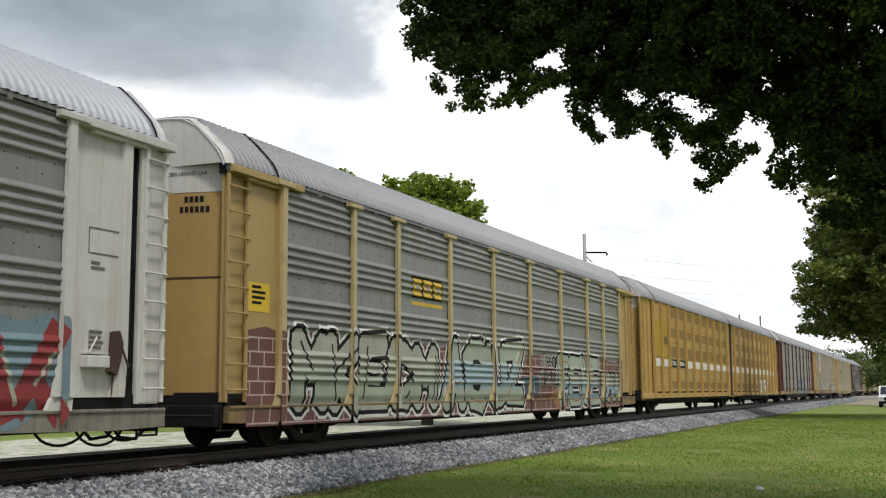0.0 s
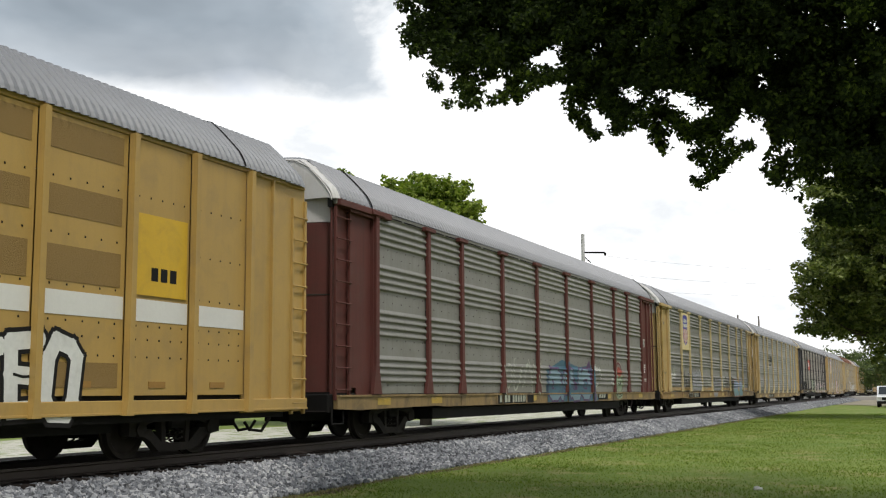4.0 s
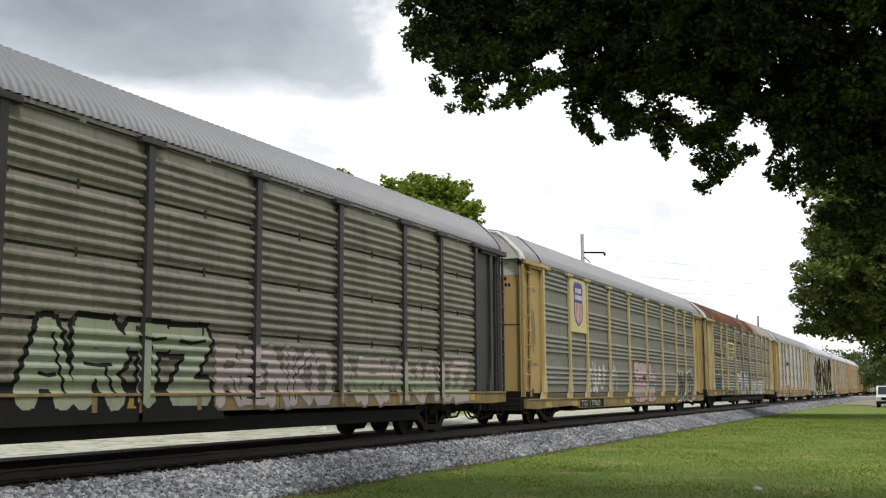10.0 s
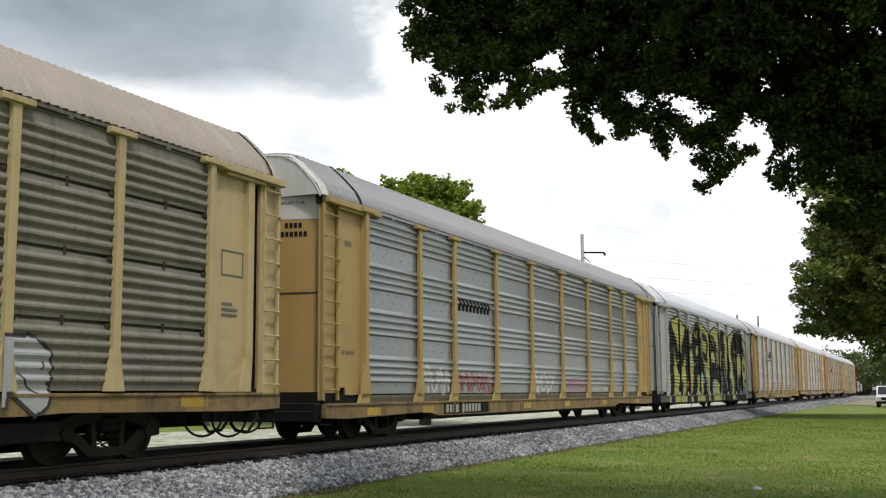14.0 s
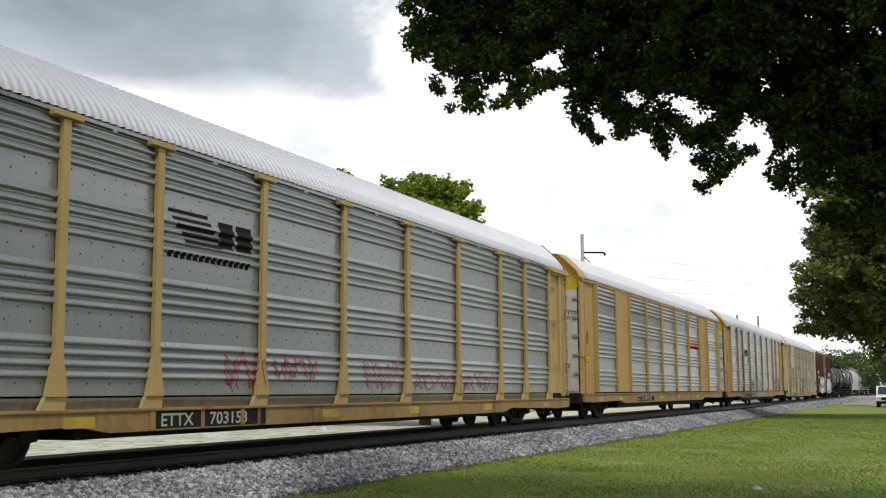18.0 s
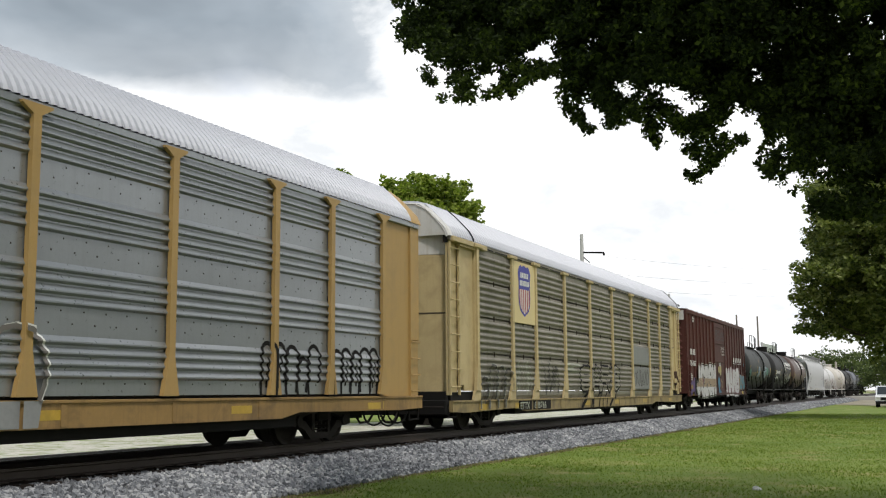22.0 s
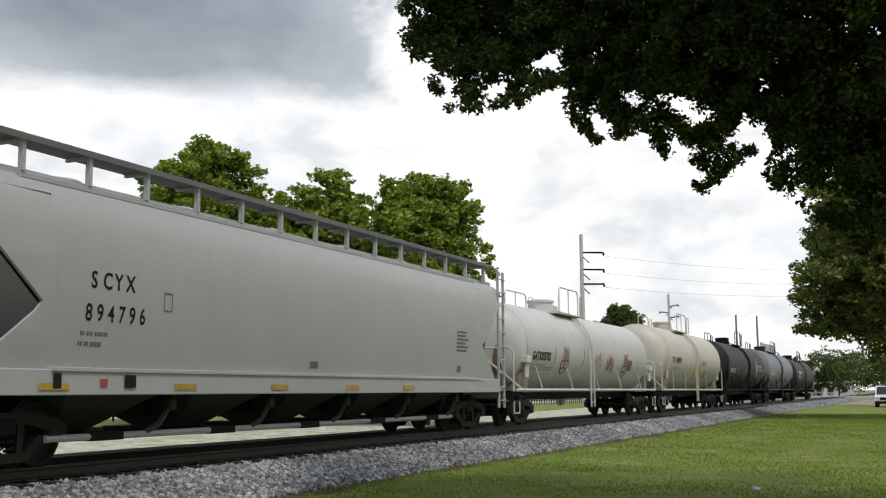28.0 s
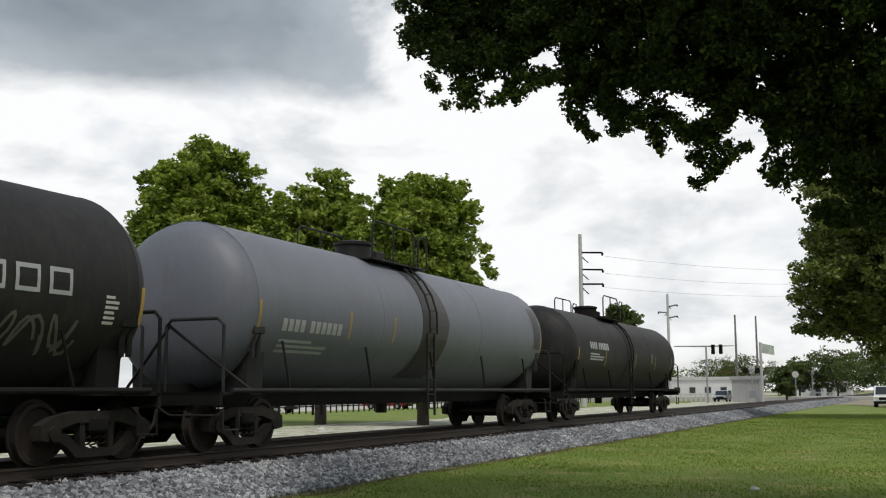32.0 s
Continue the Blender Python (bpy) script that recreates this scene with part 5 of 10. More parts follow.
paint(car, "emblem", RIB, [(G_BLACK, [rect(7.2 + 0.56 * i, 7.74 + 0.56 * i, 3.06, 3.54) for i in range(3)]), (G_GOLD, [rect(7.24 + 0.56 * i, 7.68 + 0.56 * i, 3.1, 3.5) for i in range(3)] + [rect(7.2, 8.9, 2.9, 2.98)]),
                           (M_GALV, [rect(7.36 + 0.56 * i, 7.58 + 0.56 * i, 3.22, 3.38) for i in range(3)])], "three gold block shapes over a gold bar")
paint(car, "notice", RIB, [(S_YELLOW, [rect(0.85, 1.5, 2.35, 2.85)])] + small_lines(0.95, 2.75, 0.45, 4, 0.05, G_BLACK), "bright yellow notice panel")
end_lettering(car)


M_OCHRE_PATCH = surface("ochre_touch_up", (0.30, 0.16, 0.035), 0.7, vary=0.2)


# C: two-unit articulated car with meshed panels
def articulated(s0):
    car = tagged(new("articulated_autorack_railcar"), "two-unit yellow articulated autorack with mesh panels and a white stripe", "railcar", "railcars of the freight train")
    TRAIN.append((car, s0))
    mesh_mat = surface("perforated_mesh_panel", (0.235, 0.146, 0.045), 0.75, vary=0.1, grain=60.0, bump=1.0, bump_scale=70.0)
    stripe = surface("white_stripe", (0.66, 0.65, 0.62), 0.6, vary=0.08)
    posts_a = [1.97, 3.51, 5.0, 6.79, 8.64, 10.47, 12.37, 14.26, 16.16, 18.12, 20.12]
    ends_a, total = 21.2, 42.95
    zt = EAVE - 0.02
    mirror = [total - p for p in posts_a][::-1]

    def unit(x0, x1, posts, first):
        part("underframe", Build().box(x0 + 0.3, x1 - 0.3, -1.42, 1.42, 0.74, 0.95).box(x0 + 0.5, x1 - 0.5, -0.3, 0.3, 0.4, 0.74).box(x0 + 4.8, x1 - 4.8, -1.1, 1.1, 0.42, 0.6).box(x0 + 0.6, x1 - 0.6, -1.38, 1.38, 0.56, 0.735), M_BLACK, car, "black steel underframe")
        part("roof", shared(("roof", "unit"), lambda: roof_mesh(0.0, 20.6)), M_ROOF, car, "arched corrugated metal roof", at=pose(x0 + (0.62 if first else 0.0), 0, 0))
        for s in (-1, 1):
            part("side_sill", Build().box(x0, x1, -1.52, -1.42, 0.70, 0.88, 0.01).box(x0, x1, -1.535, -1.42, 0.68, 0.715, 0.004), M_GOLDPAINT, car, at=pose(0, 0, 0) if s < 0 else pose(x0 + x1, 0, 0, 0, 0, 180))
            part("top_rail", Build().box(x0 + 0.1, x1 - 0.1, -1.5, -1.38, zt - 0.02, zt + 0.06, 0.01), M_GOLDPAINT, car, at=pose(0, 0, 0) if s < 0 else pose(x0 + x1, 0, 0, 0, 0, 180))
            edges = ([x0 + 0.05] if not first else []) + list(posts) + ([x1 - 0.05] if first else [])
            flip = (lambda x: pose(x, 0, 0)) if s < 0 else (lambda x: pose(x, 0, 0, 0, 0, 180))
            for p in posts:
                part("post", shared("channel_post", lambda: Build().prism([(-0.08, 0.67), (0.08, 0.67), (0.055, 0.92), (0.055, zt), (-0.055, zt), (-0.055, 0.92)], -0.11, 0.0)), M_GOLDPAINT, car,
                     at=pose(p, s * 1.50, 0) if s < 0 else pose(p, 1.50, 0, 0, 0, 180))
            for i in range(len(edges) - 1):
                a, b = edges[i] + 0.06, edges[i + 1] - 0.06
                w = round(b - a, 2)
                at = pose(a, -1.485, 0) if s < 0 else pose(b, 1.485, 0, 0, 0, 180)
                p = part("side_panel", shared(("unit_panel", w), lambda: Build().box(0, w, 0.0, 0.03, 0.95, zt - 0.03, 0.004)), M_GOLDPAINT, car, "yellow steel panel", at=at)
                k = i if first else len(edges) - 2 - i
                plain_bay = k < 2 or w < 1.1
                lift = 0.008
                wide = shared(("stripe", w), lambda: Build().box(0.03, w - 0.03, -0.008, 0.0, 2.02, 2.34))
                part("stripe", wide, stripe, p, "white painted stripe")
                if w > 1.1:
                    part("label_patch", shared(("label_patch", w), lambda: Build().box(w * 0.34, w * 0.62, -0.012, 0.0, 1.06, 1.15)), M_OCHRE_PATCH, p, "ochre touch-up patch")
                if not plain_bay:
                    for j, (za, zb) in enumerate(((4.22, 4.62), (3.34, 3.74), (2.46, 2.94), (1.06, 1.40))):
                        part("mesh_screen", shared(("mesh_screen", w, j), lambda: Build().box(0.10, w - 0.10, -0.006, 0.0, za, zb)), mesh_mat, p, "fine perforated screen")
        for b in (posts,):
            dots = Build()
            edges = ([x0 + 0.05] if not first else []) + list(posts) + ([x1 - 0.05] if first else [])
            for i in range(len(edges) - 1):
                for z in (1.5, 1.75, 1.95, 2.42, 3.1, 3.85):
                    for q in range(5):
                        x = edges[i] + (edges[i + 1] - edges[i]) * (0.14 + 0.18 * q)
                        dots.add([(x - 0.015, -1.487, z - 0.015), (x + 0.015, -1.487, z - 0.015), (x + 0.015, -1.487, z + 0.015), (x - 0.015, -1.487, z + 0.015), (x, -1.499, z)], [(0, 1, 4), (1, 2, 4), (2, 3, 4), (3, 0, 4)])
            tagged(part("rivets", dots, M_BLACK, car, "dark rivet heads"), kind="stuff")

    unit(0.0, ends_a, posts_a, True)
    unit(22.0, total, mirror, False)
    for x in (21.06, 22.0):
        for s in (-1, 1):
            part("end_post", shared("unit_end_post", lambda: Build().box(0.0, 0.14, -0.07, 0.06, 0.6, zt, 0.01)), M_GOLDPAINT, car, at=pose(x, s * 1.45, 0))
    bellows = part("bellows", Build().box(21.2, 22.0, -1.32, 1.32, 0.8, EAVE - 0.05), M_BLACK, car, "dark folded bellows between the two units")
    sooty = surface("sooty_bellows", (0.028, 0.023, 0.021), 0.85, vary=0.3, spec=0.15)

    def fold():
        pts = [roof_arc(-math.cos(math.pi * k / 14)) for k in range(15)]
        ring = [(-1.47, 0.72)] + pts + [(1.47, 0.72)]
        b = Build()
        k = len(ring)
        for x, sc in ((0.0, 0.95), (0.055, 1.005), (0.105, 1.005), (0.16, 0.95)):
            b.v += [(x, y * sc, 0.72 + (z - 0.72) * (1.0 if sc > 1 else 0.985)) for y, z in ring]
        b.f += [(r * k + j, r * k + j + 1, (r + 1) * k + j + 1, (r + 1) * k + j) for r in range(3) for j in range(k - 1)]
        return b

    for i in range(5):
        part("fold", shared("bellows_fold", fold), sooty, bellows, at=pose(21.2 + 0.16 * i, 0, 0))
    for end in (0, 1):
        at = pose(0, 0, 0) if end == 0 else pose(total, 0, 0, 0, 0, 180)
        for sd in (-1, 1):
            part("end_door", shared(("end_door", sd), lambda: end_door_mesh(0.95, 4.30, sd), True), M_GOLDPAINT, car, at=at)
            part("door_top", shared(("door_top", sd), lambda: end_door_mesh(4.31, EAVE + 0.06, sd), True), M_WHITE, car, "white upper door panel", at=at)
            part("end_plate", shared(("unit_end", sd), lambda: Build().box(0.05, 2.02, sd * 1.43 - 0.02, sd * 1.43 + 0.02, 0.65, zt).box(1.15, 1.2, sd * 1.48 - 0.03, sd * 1.48 + 0.03, 0.7, zt)), M_GOLDPAINT, car, at=at)
            part("ladder", shared(("unit_ladder",), lambda: ladder_mesh(0.6, 4.5)), M_GOLDPAINT, car, at=at @ pose(0.06 if sd < 0 else 0.48, sd * 1.47, 0, 0, 0, 0 if sd < 0 else 180))
        part("roof_hood", shared("roof_hood", end_cap_mesh, True), M_ROOF, car, "smooth hood over the end", at=at @ pose(0.12, 0, 0))
        part("end_cap", shared("end_cap", lambda: end_plate_mesh(EAVE + 0.02, 0.08)), M_WHITE, car, "pale head plate over the doors", at=at)
        part("roof_strap", shared("roof_strap", strap_mesh, True), M_BLACK, car, "dark strap over the roof", at=at @ pose(2.2, 0, 0))
        part("end_beam", shared("end_beam", lambda: Build()), M_BLACK, car, at=at)
    for x in (3.25, 21.5, total - 3.25):
        add_bogie(car, x)
    add_couplers(car, total)
    fl = Side(flat=-1.494)
    mustard = surface("mustard_repaint", (0.36, 0.225, 0.018), 0.6, vary=0.22, grain=8.0)
    brown = surface("brown_emblem_paint", (0.10, 0.035, 0.012), 0.6, vary=0.2)
    paint(car, "owner_patch", fl, [(mustard, [rect(2.35, 3.42, 2.42, 3.95)])], "mustard yellow repainted patch", 0.012)
    paint(car, "owner_patch", fl, [(mustard, [rect(3.62, 4.85, 2.4, 4.0)])], "mustard yellow repainted patch", 0.012)
    paint(car, "emblem", fl, [(brown, char_bars(3.78, 2.98, (3,), 0.32, brown, 1.08)[0][1])], "brown bars of lettering", 0.018)
    paint(car, "owner_patch", fl, [(M_CAPYEL, [rect(total - 4.9, total - 3.65, 2.4, 3.6)]), (G_BLACK, char_bars(total - 4.5, 2.62, (3,), 0.2, G_BLACK, 1.1)[0][1])], "bright yellow patch with dark bars of lettering", 0.012)
    paint(car, "lettering_plate", fl, [(G_BLACK, [rect(5.1, 6.68, 2.02, 2.36), rect(6.92, 8.52, 2.02, 2.36)]), (G_WHITE, letters("TOAX", 5.42, 2.1, 0.19, 0.1, 0.03, 1.45) + letters("880004", 7.1, 2.1, 0.19, 0.1, 0.03, 1.4))], "black plates with white lettering", 0.012)
    paint(car, "graffiti", fl, throw_up(32.4, 37.0, 0.62, 1.75, 7, G_WHITE, G_BLACK, 51, 0.06), "white graffiti letters outlined in black", 0.012)
    return car


shared("end_beam", lambda: Build().box(0.0, 0.22, -1.44, 1.44, 0.62, 0.93, 0.02).box(0.1, 0.24, -1.4, 1.4, 0.93, 1.0))
articulated(43.49)

# D: maroon
car = autorack("maroon autorack railcar with grey ribbed panels and sprayed shapes", 87.34, M_MAROON, M_GALV_WARM, M_ROOF, M_WHITE, M_MAROON, sill=M_SILL, sills=(0.64, 0.93))
HIGH = Side(sill_top=0.92)
M_MINT = surface("faded_mint_spray", (0.25, 0.31, 0.21), 0.65, vary=0.2, dirt=0.4, dirt_col=(0.16, 0.18, 0.14))
M_POPPY = surface("poppy_red_spray", (0.27, 0.045, 0.03), 0.65, vary=0.2)
M_OCEAN = surface("deep_teal_spray", (0.035, 0.10, 0.145), 0.65, vary=0.35, dirt=0.4, dirt_col=(0.03, 0.04, 0.06))
M_PLUM = surface("plum_spray", (0.055, 0.018, 0.075), 0.65, vary=0.25)
dome = [(20.76, 1.02), (20.74, 1.35), (20.9, 1.72), (21.15, 1.93), (21.42, 2.0), (21.7, 1.93), (21.95, 1.68), (22.06, 1.32), (22.02, 1.02)]
arc = lambda r, z: [(21.4 + r * math.cos(radians(a)), z + 0.62 * r * math.sin(radians(a))) for a in range(190, 360, 20)]
paint(car, "graffiti", HIGH, [(M_MINT, fan([(20.8, 0.96), (20.8, 1.5), (21.4, 1.75), (22.0, 1.5), (22.0, 0.96)]) + fan([(20.8, 0.95), (22.0, 0.95), (21.75, 0.72), (21.2, 0.68), (21.0, 0.78)])),
                               (G_PALE, stroke([(21.4 + (x - 21.4) * 1.08, z + 0.03) for x, z in dome], 0.06)), (M_WINE, stroke(dome, 0.075)), (M_POPPY, fan([(21.0, 1.6), (21.1, 1.78), (21.42, 1.86), (21.75, 1.78), (21.88, 1.58), (21.6, 1.55), (21.42, 1.42), (21.25, 1.56)])),
                               (G_BLACK, stroke(arc(0.44, 1.5), 0.035) + stroke(arc(0.52, 1.18), 0.03) + stroke([(20.85, 0.92), (21.1, 0.84), (21.2, 0.68)], 0.035) + stroke([(21.95, 0.94), (21.6, 0.80), (21.3, 0.76)], 0.035))], "rounded red and pale green sprayed shape", 0.012)
paint(car, "graffiti", HIGH, [(M_OCEAN, fan([(13.0, 0.66), (13.0, 1.6), (14.6, 1.95), (16.4, 1.75), (17.9, 1.85), (18.15, 1.2), (18.55, 0.66)])), (M_PLUM, stroke([(13.3, 1.7), (14.2, 1.1), (15.1, 1.75), (16.2, 1.0), (17.6, 1.9), (17.85, 1.1), (18.0, 0.66)], 0.16))]
      + throw_up(13.2, 17.6, 0.68, 1.7, 4, M_TEALHAZE, M_PLUM, 52, 0.06, second=M_OCEAN), "teal and plum sprayed graffiti", 0.012)
paint(car, "graffiti", HIGH, [(G_WHITE, stroke([(18.1, 1.45), (18.25, 1.75), (18.38, 1.66), (18.52, 1.8), (18.66, 1.66), (18.8, 1.78), (18.95, 1.4)], 0.05) + [q for cx, cz in ((17.93, 1.76), (18.42, 1.18)) for a in range(0, 180, 45) for q in stroke([(cx - 0.1 * math.cos(radians(a)), cz - 0.1 * math.sin(radians(a))), (cx + 0.1 * math.cos(radians(a)), cz + 0.1 * math.sin(radians(a)))], 0.025)]),
                               (S_GREY, stroke(ellipse(18.52, 1.72, 0.4, 0.34), 0.03))], "white spray tag with stars", 0.03)
paint(car, "graffiti", HIGH, scribble(9.2, 12.6, 0.98, 1.8, G_PALE, 54, 0.04, 4), "pale spray tag")
paint(car, "graffiti", HIGH, [(G_WHITE, [q for x in (20.44, 25.15) for p in bones("K", x, x + 0.12, 1.2, 1.42, random.Random(5)) + bones("C", x + 0.14, x + 0.28, 1.2, 1.42, random.Random(6)) for q in stroke(p, 0.028)])], "small white tags")
paint(car, "lettering_plate", HIGH, [(G_BLACK, [rect(18.5, 19.75, 0.7, 0.92)]), (G_PALE, [[(18.6 + 0.28 * k, 0.75), (18.82 + 0.28 * k, 0.75), (18.88 + 0.28 * k, 0.87), (18.66 + 0.28 * k, 0.87)] for k in range(3)])], "dark plate with slanted pale bars", 0.02)
paint(car, "notice_box", HIGH, [(G_WHITE, stroke([(25.42, 2.74), (25.94, 2.74), (25.94, 3.03), (25.42, 3.03), (25.42, 2.74)], 0.025)), (S_GREY, [rect(25.46, 25.9, 2.78, 2.99)]), (G_WHITE, [rect(25.5, 25.84, 2.81 + 0.05 * k, 2.83 + 0.05 * k) for k in range(4)])], "white stencilled notice box")
paint(car, "stencil", HIGH, small_lines(25.6, 1.98, 0.36, 4, 0.05, G_WHITE, 6), "small white stencilled lines")
paint(car, "stencil", HIGH, [(G_WHITE, [rect(25.45, 26.05, 1.36, 1.46)]), (M_MAROON, [rect(25.52, 25.98, 1.39, 1.43)])], "white outlined label")
sill_marks(car, 9.0, side=HIGH, z=0.70)

# E: yellow with the striped shield
def shield_plate(car, side=RIB):
    part("emblem_panel", shared("emblem_panel", lambda: Build().box(4.49, 6.35, -1.56, -1.49, 2.88, 4.60, 0.006)), S_PANEL, car, "flat cream panel behind the emblem")
    paint(car, "emblem", Side(flat=-1.56), shield(5.42, 3.82, 1.02, 1.38, S_BLUE, G_WHITE, S_RED), "striped shield emblem in blue, white and red")


car = autorack("yellow autorack railcar with striped shield emblem and light spray tags", 115.77, M_YEL, M_GALV_WARM, M_ROOF, M_WHITE, M_YEL, sill=M_SILL_B, post_skin=M_YEL_PALE, sills=(0.62, 0.92))
shield_plate(car)
M_LILAC = surface("thin_lilac_silver_spray", (0.27, 0.27, 0.29), 0.6, 0.15, vary=0.25, streak=0.3, streak_col=(0.17, 0.165, 0.165))
M_AQUA = surface("faded_aqua_spray", (0.13, 0.235, 0.24), 0.65, vary=0.2, dirt=0.3, dirt_col=(0.2, 0.2, 0.19))
M_HAZEBLUE = surface("faded_periwinkle_spray", (0.22, 0.27, 0.37), 0.65, vary=0.2)
M_LIME = surface("faded_lime_spray", (0.31, 0.37, 0.13), 0.65, vary=0.2)
M_CORAL = surface("faded_coral_spray", (0.28, 0.10, 0.075), 0.65, vary=0.2)
for i in range(len(DEFAULT_POSTS) - 1):
    xa, xb = DEFAULT_POSTS[i] + 0.08, DEFAULT_POSTS[i + 1] - 0.08
    part("foot_board", shared(("foot_board", round(xb - xa, 2)), lambda: Build().box(0.0, xb - xa, -0.055, 0.0, 0.985, 1.13, 0.004)), M_YEL_B, car, "yellow board along the foot of the panel", at=pose(xa, -1.50, 0))
paint(car, "graffiti", HIGH, scribble(1.9, 3.2, 1.72, 2.0, G_PALE, 61, 0.03, 5), "small pale spray tag")
paint(car, "graffiti", HIGH, scribble(1.9, 3.1, 1.48, 1.72, G_WHITE, 60, 0.03, 5), "small white spray tag")
paint(car, "graffiti", HIGH, arches(1.92, 3.4, 0.64, 1.5, 3, 62, S_GREY, G_WHITE, 0.04), "hollow graffiti letters outlined in grey and white", 0.064)
paint(car, "graffiti", HIGH, arches(4.12, 6.1, 0.64, 1.84, 4, 68, G_BLACK, G_WHITE, 0.05), "hollow graffiti letters outlined in black and white", 0.064)
paint(car, "graffiti", HIGH, arches(6.75, 8.95, 1.42, 2.0, 6, 63, S_GREY, G_WHITE, 0.035, M_LILAC) + throw_up(6.68, 9.05, 0.98, 1.5, 5, M_LILAC, S_GREY, 69, 0.03, inner=G_BLACK, weight=0.5), "silver graffiti letters in two rows", 0.064)
paint(car, "graffiti", HIGH, scribble(9.9, 10.6, 0.98, 1.55, G_PALE, 70, 0.035, 2), "pale looping spray tag", 0.064)
paint(car, "graffiti", HIGH, scribble(10.7, 11.8, 1.2, 1.5, G_PALE, 58, 0.025, 6), "thin pale spray tag", 0.064)
paint(car, "graffiti", HIGH, arches(12.24, 14.75, 0.99, 1.74, 5, 64, S_GREY, G_WHITE, 0.04, M_LILAC), "silver graffiti letters with grey outline", 0.064)
paint(car, "graffiti", HIGH, [(M_LILAC, [[(12.5, 0.9), (13.9, 0.9), (13.5, 0.64), (12.7, 0.66)]]), (S_GREY, stroke([(12.5, 0.9), (12.7, 0.66), (13.2, 0.74), (13.5, 0.64), (13.9, 0.9)], 0.035))], "silver sprayed scrap on the sill", 0.02)
paint(car, "graffiti", HIGH, scribble(15.2, 16.0, 1.2, 1.7, G_PALE, 59, 0.025, 3), "thin pale spray tag", 0.064)
paint(car, "graffiti", HIGH, arches(15.95, 17.4, 0.66, 1.75, 3, 66, G_BLACK, G_PALE, 0.05), "hollow graffiti letters outlined in black", 0.064)
paint(car, "graffiti", HIGH, arches(17.56, 18.8, 0.66, 1.72, 4, 67, G_BLACK, G_PALE, 0.045), "hollow graffiti letters outlined in black", 0.064)
paint(car, "graffiti", HIGH, [(M_LIME, [[(18.7, 1.31), (19.15, 1.38), (19.15, 1.0), (18.85, 1.0)], [(21.9, 1.35), (22.66, 1.3), (22.6, 1.08), (22.0, 1.05)]])] + throw_up(19.0, 22.2, 0.63, 1.6, 4, M_AQUA, M_CORAL, 65, 0.035, second=M_HAZEBLUE, word="EHOB", weight=0.56, band=(0.45, 0.85)), "faded blue and aqua graffiti letters edged in coral", 0.064)
notices(car), sill_marks(car, 6.0, side=HIGH, code="TTGX", number="986416", z=0.68), end_lettering(car, number="986416")

# F: yellow with a black horse-bar emblem
def bar_emblem(car, x, z, w, mat, side=RIB):
    h = w * 0.28
    paint(car, "emblem", side, [(mat, [[(x + 0.1 * i, z + h - 0.11 * i), (x + w * (0.45 + 0.04 * i), z + h - 0.11 * i), (x + w * (0.45 + 0.04 * i), z + h - 0.06 - 0.11 * i), (x + 0.1 * i, z + h - 0.06 - 0.11 * i)] for i in range(5)]
                                 + [rect(x + w * 0.58, x + w * 0.76, z + 0.15, z + h - 0.05), rect(x + w * 0.8, x + w, z + 0.15, z + h - 0.05)]
                                 + [rect(x + i * 0.16, x + i * 0.16 + 0.11, z - 0.12, z - 0.02) for i in range(int(w / 0.16))])], "black emblem of slanted bars and blocks")


car = autorack("yellow autorack railcar with dusty ribbed panels and a black bar emblem", 144.12, M_YEL, M_GALV_WARM, M_ROOF, M_WHITE, M_YEL, sill=M_SILL, post_skin=M_YEL_PALE)
bar_emblem(car, 6.7, 2.85, 2.2, G_BLACK)
paint(car, "graffiti", RIB, scribble(0.75, 1.55, 2.2, 3.0, S_GREY, 66, 0.035, 3), "dark grey spray tag")
notices(car), sill_marks(car, 6.55, code="TTGX", number="850997"), end_lettering(car, number="850997")

# G: black posts, boarded panels, red emblem panel
car = autorack("black-framed autorack railcar with dark boarded panels and a red emblem panel", 172.74, M_SOOT, M_GALV_DARK, M_ROOF, M_YEL_PALE, M_SOOT, style="board", flare=False, sill=M_SILL)
paint(car, "emblem_panel", BOARD, [(S_CPRED, [rect(6.55, 9.12, 2.86, 3.84)]), (G_WHITE, [rect(7.1 + a, 7.1 + b, 3.22, c) for a, b, c in ((0, 0.34, 3.55), (0.38, 0.68, 3.55), (0.78, 1.06, 3.55), (1.1, 1.3, 3.47), (1.36, 1.42, 3.55), (1.48, 1.55, 3.55))]),
                                     (S_CPRED, [rect(7.2, 7.44, 3.32, 3.45), rect(7.58, 7.72, 3.38, 3.47)])], "red panel with white blocks of lettering")
paint(car, "graffiti", BOARD, [(G_BLACK, [[(5.4, 0.57), (14.2, 0.57), (13.9, 1.15), (5.5, 1.1)]])], "black sprayed ground under the letters", 0.003)
paint(car, "graffiti", BOARD, throw_up(1.9, 5.4, 0.72, 1.8, 4, G_BLACK, S_GREY, 72, 0.05, weight=0.42), "black graffiti letters with grey outline")
paint(car, "graffiti", BOARD, throw_up(9.72, 13.75, 0.74, 2.0, 4, M_SAGE, G_BLACK, 73, 0.085, second=M_SILVERGREEN, word="ARTZ", weight=0.36, band=(0.4, 0.75)), "pale green graffiti letters with heavy black outline")
paint(car, "graffiti", BOARD, throw_up(13.95, 17.7, 0.72, 1.85, 5, M_ROSE, S_GREY, 74, 0.045, inner=G_BLACK, word="RENKO", weight=0.30), "weathered rose graffiti letters")
